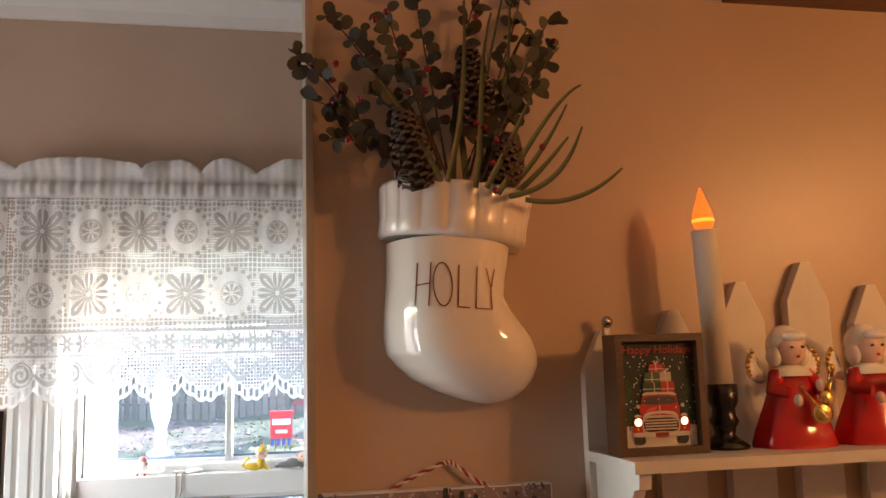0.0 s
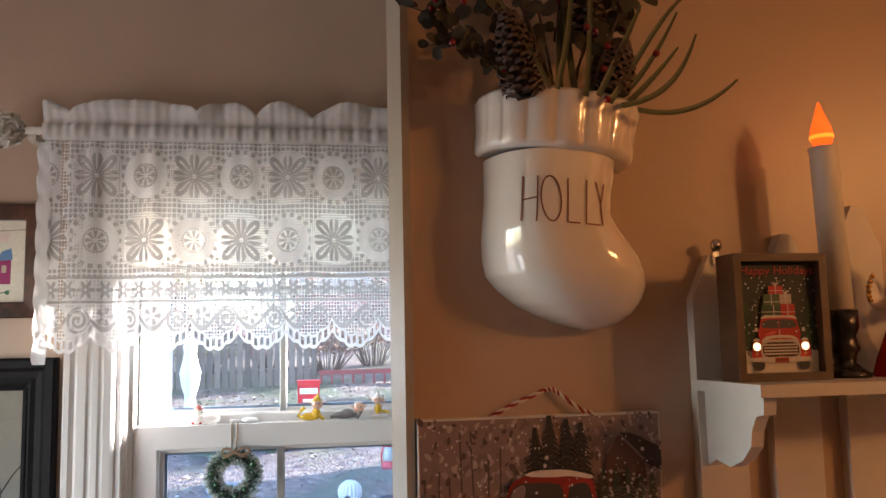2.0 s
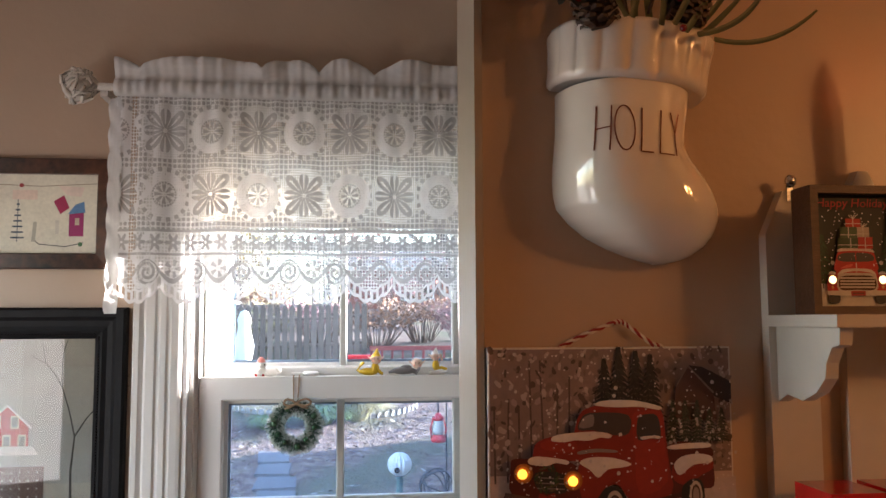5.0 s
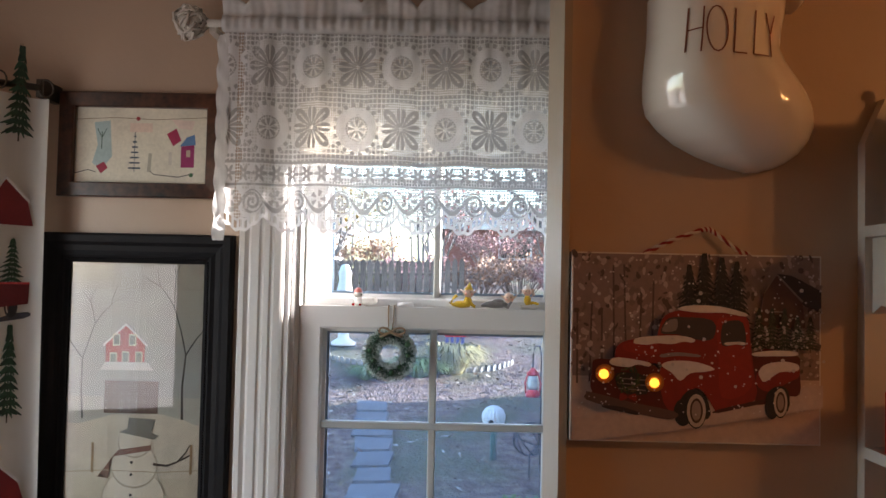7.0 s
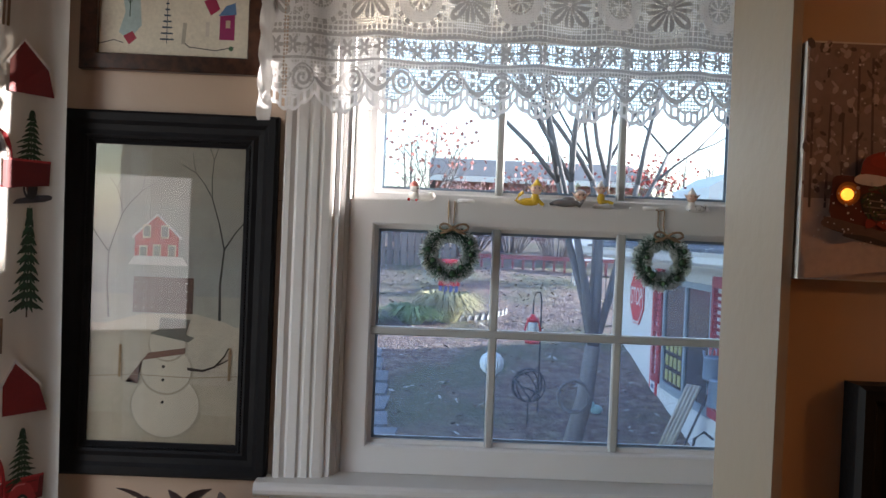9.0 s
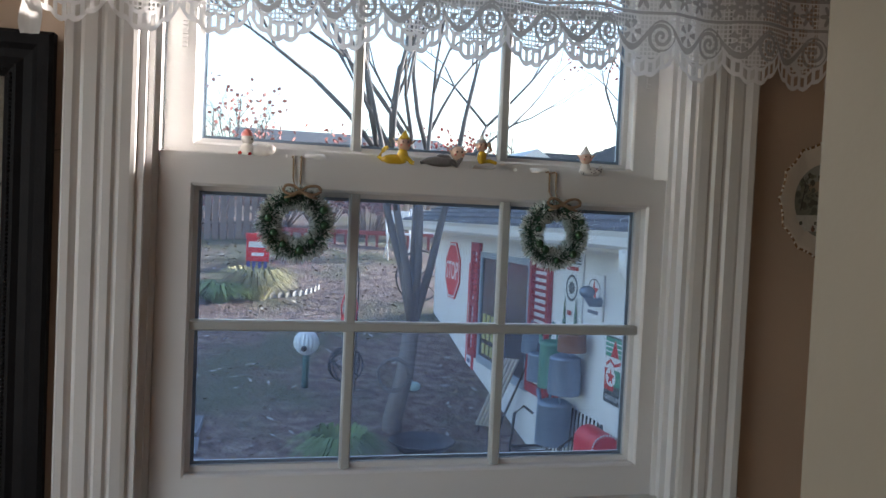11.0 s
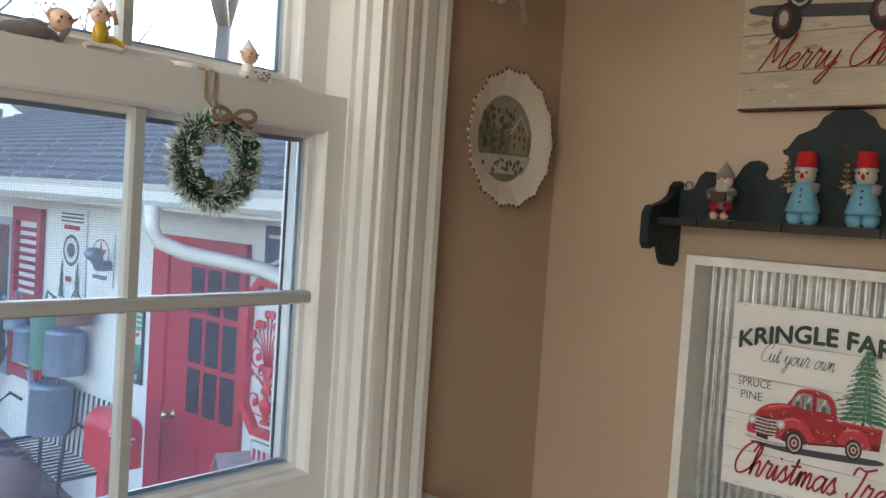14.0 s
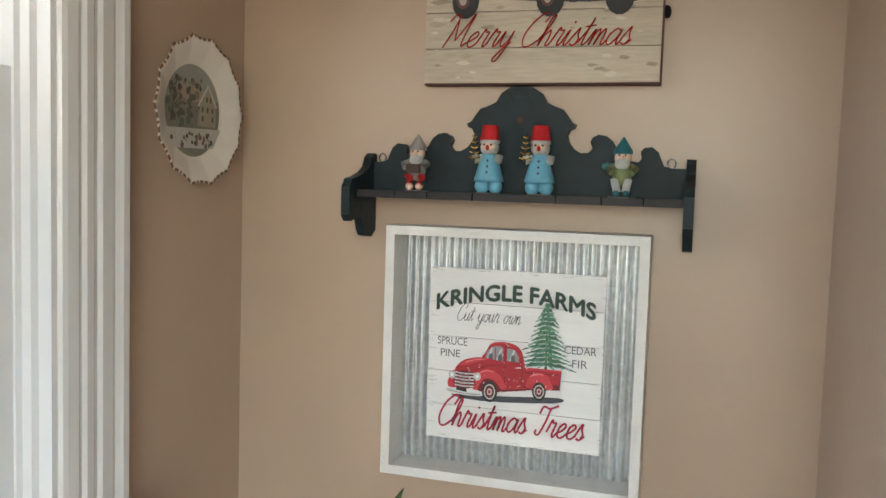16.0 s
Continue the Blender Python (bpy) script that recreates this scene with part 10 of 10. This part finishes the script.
twig_far = mat("twig_far", (0.24, 0.19, 0.17), 0.9, var=0.3, scale=4)
shrub_tones = (mat("shrub_rust", (0.36, 0.19, 0.12), 0.8, var=0.4, scale=5), mat("shrub_plum", (0.33, 0.17, 0.17), 0.8, var=0.4, scale=5), mat("shrub_olive", (0.25, 0.23, 0.12), 0.8, var=0.4, scale=5))
for i, (bx_, by_, br_, bh_) in enumerate(((1.6, 18.5, 1.0, 0.9), (-0.6, 18.2, 1.1, 0.8), (-1.9, 17.4, 0.9, 0.7), (0.6, 17.6, 1.0, 0.8), (2.4, 17.2, 0.9, 0.9), (3.4, 18.4, 1.1, 1.1), (4.6, 17.6, 1.0, 1.0), (1.2, 22.6, 1.2, 1.1), (4.0, 23.2, 1.2, 1.0), (-2.2, 21.5, 1.2, 1.0))):
    shrub(bx_, by_, br_, bh_, shrub_tones[i % 3], ("rust-brown twiggy bush", "plum-leaved twiggy bush", "olive twiggy bush")[i % 3] + " at the back of the garden", 40 + i)
# fence at the back of the garden
fence = thing("fence", (-3, 16.2, ground_z(-3, 16.2)), "dark weathered picket fence behind the garden", "fence")
fence_wood = mat("fence_wood", (0.15, 0.12, 0.105), 0.9, var=0.3, scale=12, perobj=0.25)
picket_me = None
for k in range(64):
    x = -8.2 + 0.135 * k
    if picket_me is None:
        bm = bmesh.new()
        prism(bm, [(-0.05, -0.2), (0.05, -0.2), (0.05, 1.0), (0.0, 1.08), (-0.05, 1.0)], lambda p, q, d: (p, d, q), -0.01, 0.01)
        ob = part("slat", bm, fence_wood, fence)
        picket_me = ob.data
        ob.matrix_parent_inverse = Matrix.Translation(fence.location).inverted()
    else:
        ob = new("slat", picket_me)
        ob.parent = fence
        ob.matrix_parent_inverse = Matrix.Translation(fence.location).inverted()
    ob.location = (x, 16.2, ground_z(x, 16.2))
for dz in (0.3, 0.8):
    bm = bmesh.new()
    tube(bm, [(-8.2 + 0.85 * i, 16.23, ground_z(-8.2 + 0.85 * i, 16.2) + dz) for i in range(11)], 0.03, 4)
    part("rail", bm, fence_wood, fence)
# red-stained low deck rail and chairs
bm = bmesh.new()
for d in ((0.4, 3.6, 16.0, 16.08, 1.02, 1.10), (0.4, 3.6, 16.0, 16.08, 0.70, 0.76)):
    box(bm, *d)
for k in range(17):
    box(bm, 0.42 + 0.195 * k, 0.46 + 0.195 * k, 16.01, 16.07, 0.6, 1.05)
single("deck_rail", bm, mat("rail_red", (0.22, 0.05, 0.05), 0.8, var=0.2), "red-stained wooden deck railing", "railing")
for cx, cyy in ((2.55, 14.8), (3.05, 15.1)):
    t = thing("folding_chair", (cx, cyy, ground_z(cx, cyy)), "white metal folding garden chair", "chair", "chairs in the garden")
    g0 = ground_z(cx, cyy)
    for s in (-0.2, 0.2):
        bm = bmesh.new()
        tube(bm, [(cx + s, cyy - 0.2, g0), (cx + s, cyy + 0.2, g0 + 0.85)], 0.015, 5)
        part("leg", bm, sign_white, t)
        bm = bmesh.new()
        tube(bm, [(cx + s, cyy + 0.2, g0), (cx + s, cyy - 0.2, g0 + 0.45)], 0.015, 5)
        part("leg", bm, sign_white, t)
    bm = bmesh.new()
    box(bm, cx - 0.2, cx + 0.2, cyy - 0.2, cyy + 0.15, g0 + 0.43, g0 + 0.46)
    part("seat", bm, sign_white, t)
    bm = bmesh.new()
    box(bm, cx - 0.2, cx + 0.2, cyy + 0.17, cyy + 0.19, g0 + 0.62, g0 + 0.84)
    part("backrest", bm, sign_white, t)
# wheel leaning in the border
t = thing("wagon_wheel", (2.42, 12.3, ground_z(2.42, 12.3)), "rusty iron wheel leaning at the garage corner", "wheel")
wc = Vector((2.40, 12.3, ground_z(2.42, 12.3) + 0.36))
bm = bmesh.new()
tube(bm, [wc + 0.36 * Vector((math.cos(q), 0.25 * math.cos(q), math.sin(q))) for q in [2 * math.pi * i / 24 for i in range(25)]], 0.014, 6)
part("rim", bm, iron, t)
for k in range(8):
    bm = bmesh.new()
    q = math.pi * k / 4
    tube(bm, [wc, wc + 0.35 * Vector((math.cos(q), 0.25 * math.cos(q), math.sin(q)))], 0.008, 5)
    part("spoke", bm, iron, t)
# red box, white birdbath, hydrant
bx = thing("red_box", (0.2, 13.9, ground_z(0.2, 13.9)), "red and white painted metal box on legs", "box")
g0 = ground_z(0.2, 13.9)
bm = bmesh.new()
box(bm, 0.02, 0.36, 13.78, 14.02, g0 + 0.12, g0 + 0.47)
bevel(bm, 0.015)
part("body", bm, sign_red, bx)
bm = bmesh.new()
box(bm, 0.01, 0.37, 13.77, 14.03, g0 + 0.471, g0 + 0.54)
bevel(bm, 0.02)
part("lid", bm, sign_red, bx)
bm = bmesh.new()
box(bm, 0.05, 0.33, 13.772, 13.779, g0 + 0.33, g0 + 0.42)
box(bm, 0.10, 0.28, 13.772, 13.779, g0 + 0.20, g0 + 0.25)
part("lettering", bm, sign_white, bx, "white bars of lettering")
for k in range(4):
    bm = bmesh.new()
    box(bm, 0.03 + 0.085 * k, 0.08 + 0.085 * k, 13.80, 13.84, g0 - 0.03, g0 + 0.12)
    part("leg", bm, mat("leg_blue", (0.05, 0.07, 0.25), 0.6), bx, "blue and white leg")
g0 = ground_z(-1.6, 13.6)
bm = bmesh.new()
lathe(bm, [(0.20, 0), (0.20, 0.05), (0.09, 0.12), (0.08, 0.40), (0.13, 0.55), (0.16, 0.75), (0.11, 0.95), (0.09, 1.05), (0.11, 1.15), (0.06, 1.28), (0.001, 1.3)], (-1.6, 13.6, g0), 14)
single("garden_statue", bm, mat("statue_white", (0.66, 0.68, 0.70), 0.7), "white garden statue by the flower bed", "statue")
g0 = ground_z(-1.9, 11.4)
bm = bmesh.new()
lathe(bm, [(0.10, 0), (0.10, 0.04), (0.07, 0.05), (0.07, 0.34), (0.09, 0.35), (0.09, 0.38), (0.06, 0.46), (0.02, 0.50), (0.001, 0.51)], (-1.9, 11.4, g0), 12)
tube(bm, [(-2.02, 11.4, g0 + 0.26), (-1.78, 11.4, g0 + 0.26)], 0.035, 8)
single("toy_hydrant", bm, sign_red, "small red fire hydrant in the garden", "hydrant")

# brick house beyond the fence
house = thing("brick_house", (3, 28, 2.0), "low red brick house with a grey roof beyond the garden", "house")
brick = mat("brick_far", (0.27, 0.105, 0.08), 0.9, var=0.25, scale=6)
bm = bmesh.new()
box(bm, -0.1, 6.25, 25, 33, 1.6, 3.2)
part("wall", bm, brick, house)
bm = bmesh.new()
prism(bm, [(24.5, 3.15), (29, 4.10), (33.5, 3.15)], lambda p, q, d: (d, p, q), -0.3, 6.5)
part("roof", bm, shingle, house)
bm = bmesh.new()
box(bm, -0.3, 6.5, 24.42, 24.5, 3.02, 3.17)
part("fascia", bm, trim_white, house)
for wx in (2.0, 5.5):
    bm = bmesh.new()
    box(bm, wx - 0.5, wx + 0.5, 24.96, 24.999, 2.15, 2.85)
    wd = part("window", bm, trim_white, house)
    bm = bmesh.new()
    for q in (0, 1):
        box(bm, wx - 0.44 + 0.45 * q, wx - 0.01 + 0.45 * q, 24.95, 24.959, 2.22, 2.79)
    ob = mesh_object("pane", bm, dark_glass)
    ob.parent = wd
house2 = thing("far_house", (-9, 30, 2.0), "white sided house with a grey roof far off", "house")
bm = bmesh.new()
box(bm, -13, -4.5, 29, 36, 1.6, 3.4)
part("wall", bm, siding, house2)
bm = bmesh.new()
prism(bm, [(28.5, 3.35), (32.5, 4.4), (36.5, 3.35)], lambda p, q, d: (d, p, q), -13.4, -4.1)
part("roof", bm, shingle, house2)
house3 = thing("far_house", (17, 47, 2.5), "pale gabled house far beyond the garage", "house")
bm = bmesh.new()
prism(bm, [(14.6, 2.3), (17.6, 2.3), (17.6, 4.7), (16.1, 5.6), (14.6, 4.7)], lambda p, q, d: (p, d, q), 45, 52)
part("wall", bm, siding, house3)
bm = bmesh.new()
prism(bm, [(17.6, 4.55), (26.0, 4.55), (26.0, 4.65), (24.5, 5.5), (17.0, 5.5)], lambda p, q, d: (p, d, q), 46, 52)
part("roof", bm, shingle, house3)
for wz in (3.2, 4.2):
    bm = bmesh.new()
    box(bm, 15.7, 16.5, 44.95, 44.999, wz, wz + 0.7)
    part("window", bm, dark_glass, house3)
# far bare woods
bm = bmesh.new()
rnd = random.Random(77)
for k in range(80):
    x, y = rnd.uniform(-45, 50), rnd.uniform(45, 75)
    h = rnd.uniform(3, 5.0)
    z = ground_z(x, y)
    d = Vector((rnd.uniform(-0.1, 0.1), 0, 1)).normalized()
    p = Vector((x, y, z))
    tube(bm, [p, p + d * h * 0.5, p + d * h], 0.12, 4, taper=0.02)
    for j in range(9):
        b = p + d * h * rnd.uniform(0.35, 0.9)
        e = b + Vector((rnd.gauss(0, 0.9), rnd.gauss(0, 0.5), rnd.uniform(0.5, 1.6)))
        tube(bm, [b, e], 0.04, 3, taper=0.008)
single("far_woods", bm, bark, "bare grey woods in the distance", "woods", kind="stuff", normals=False)
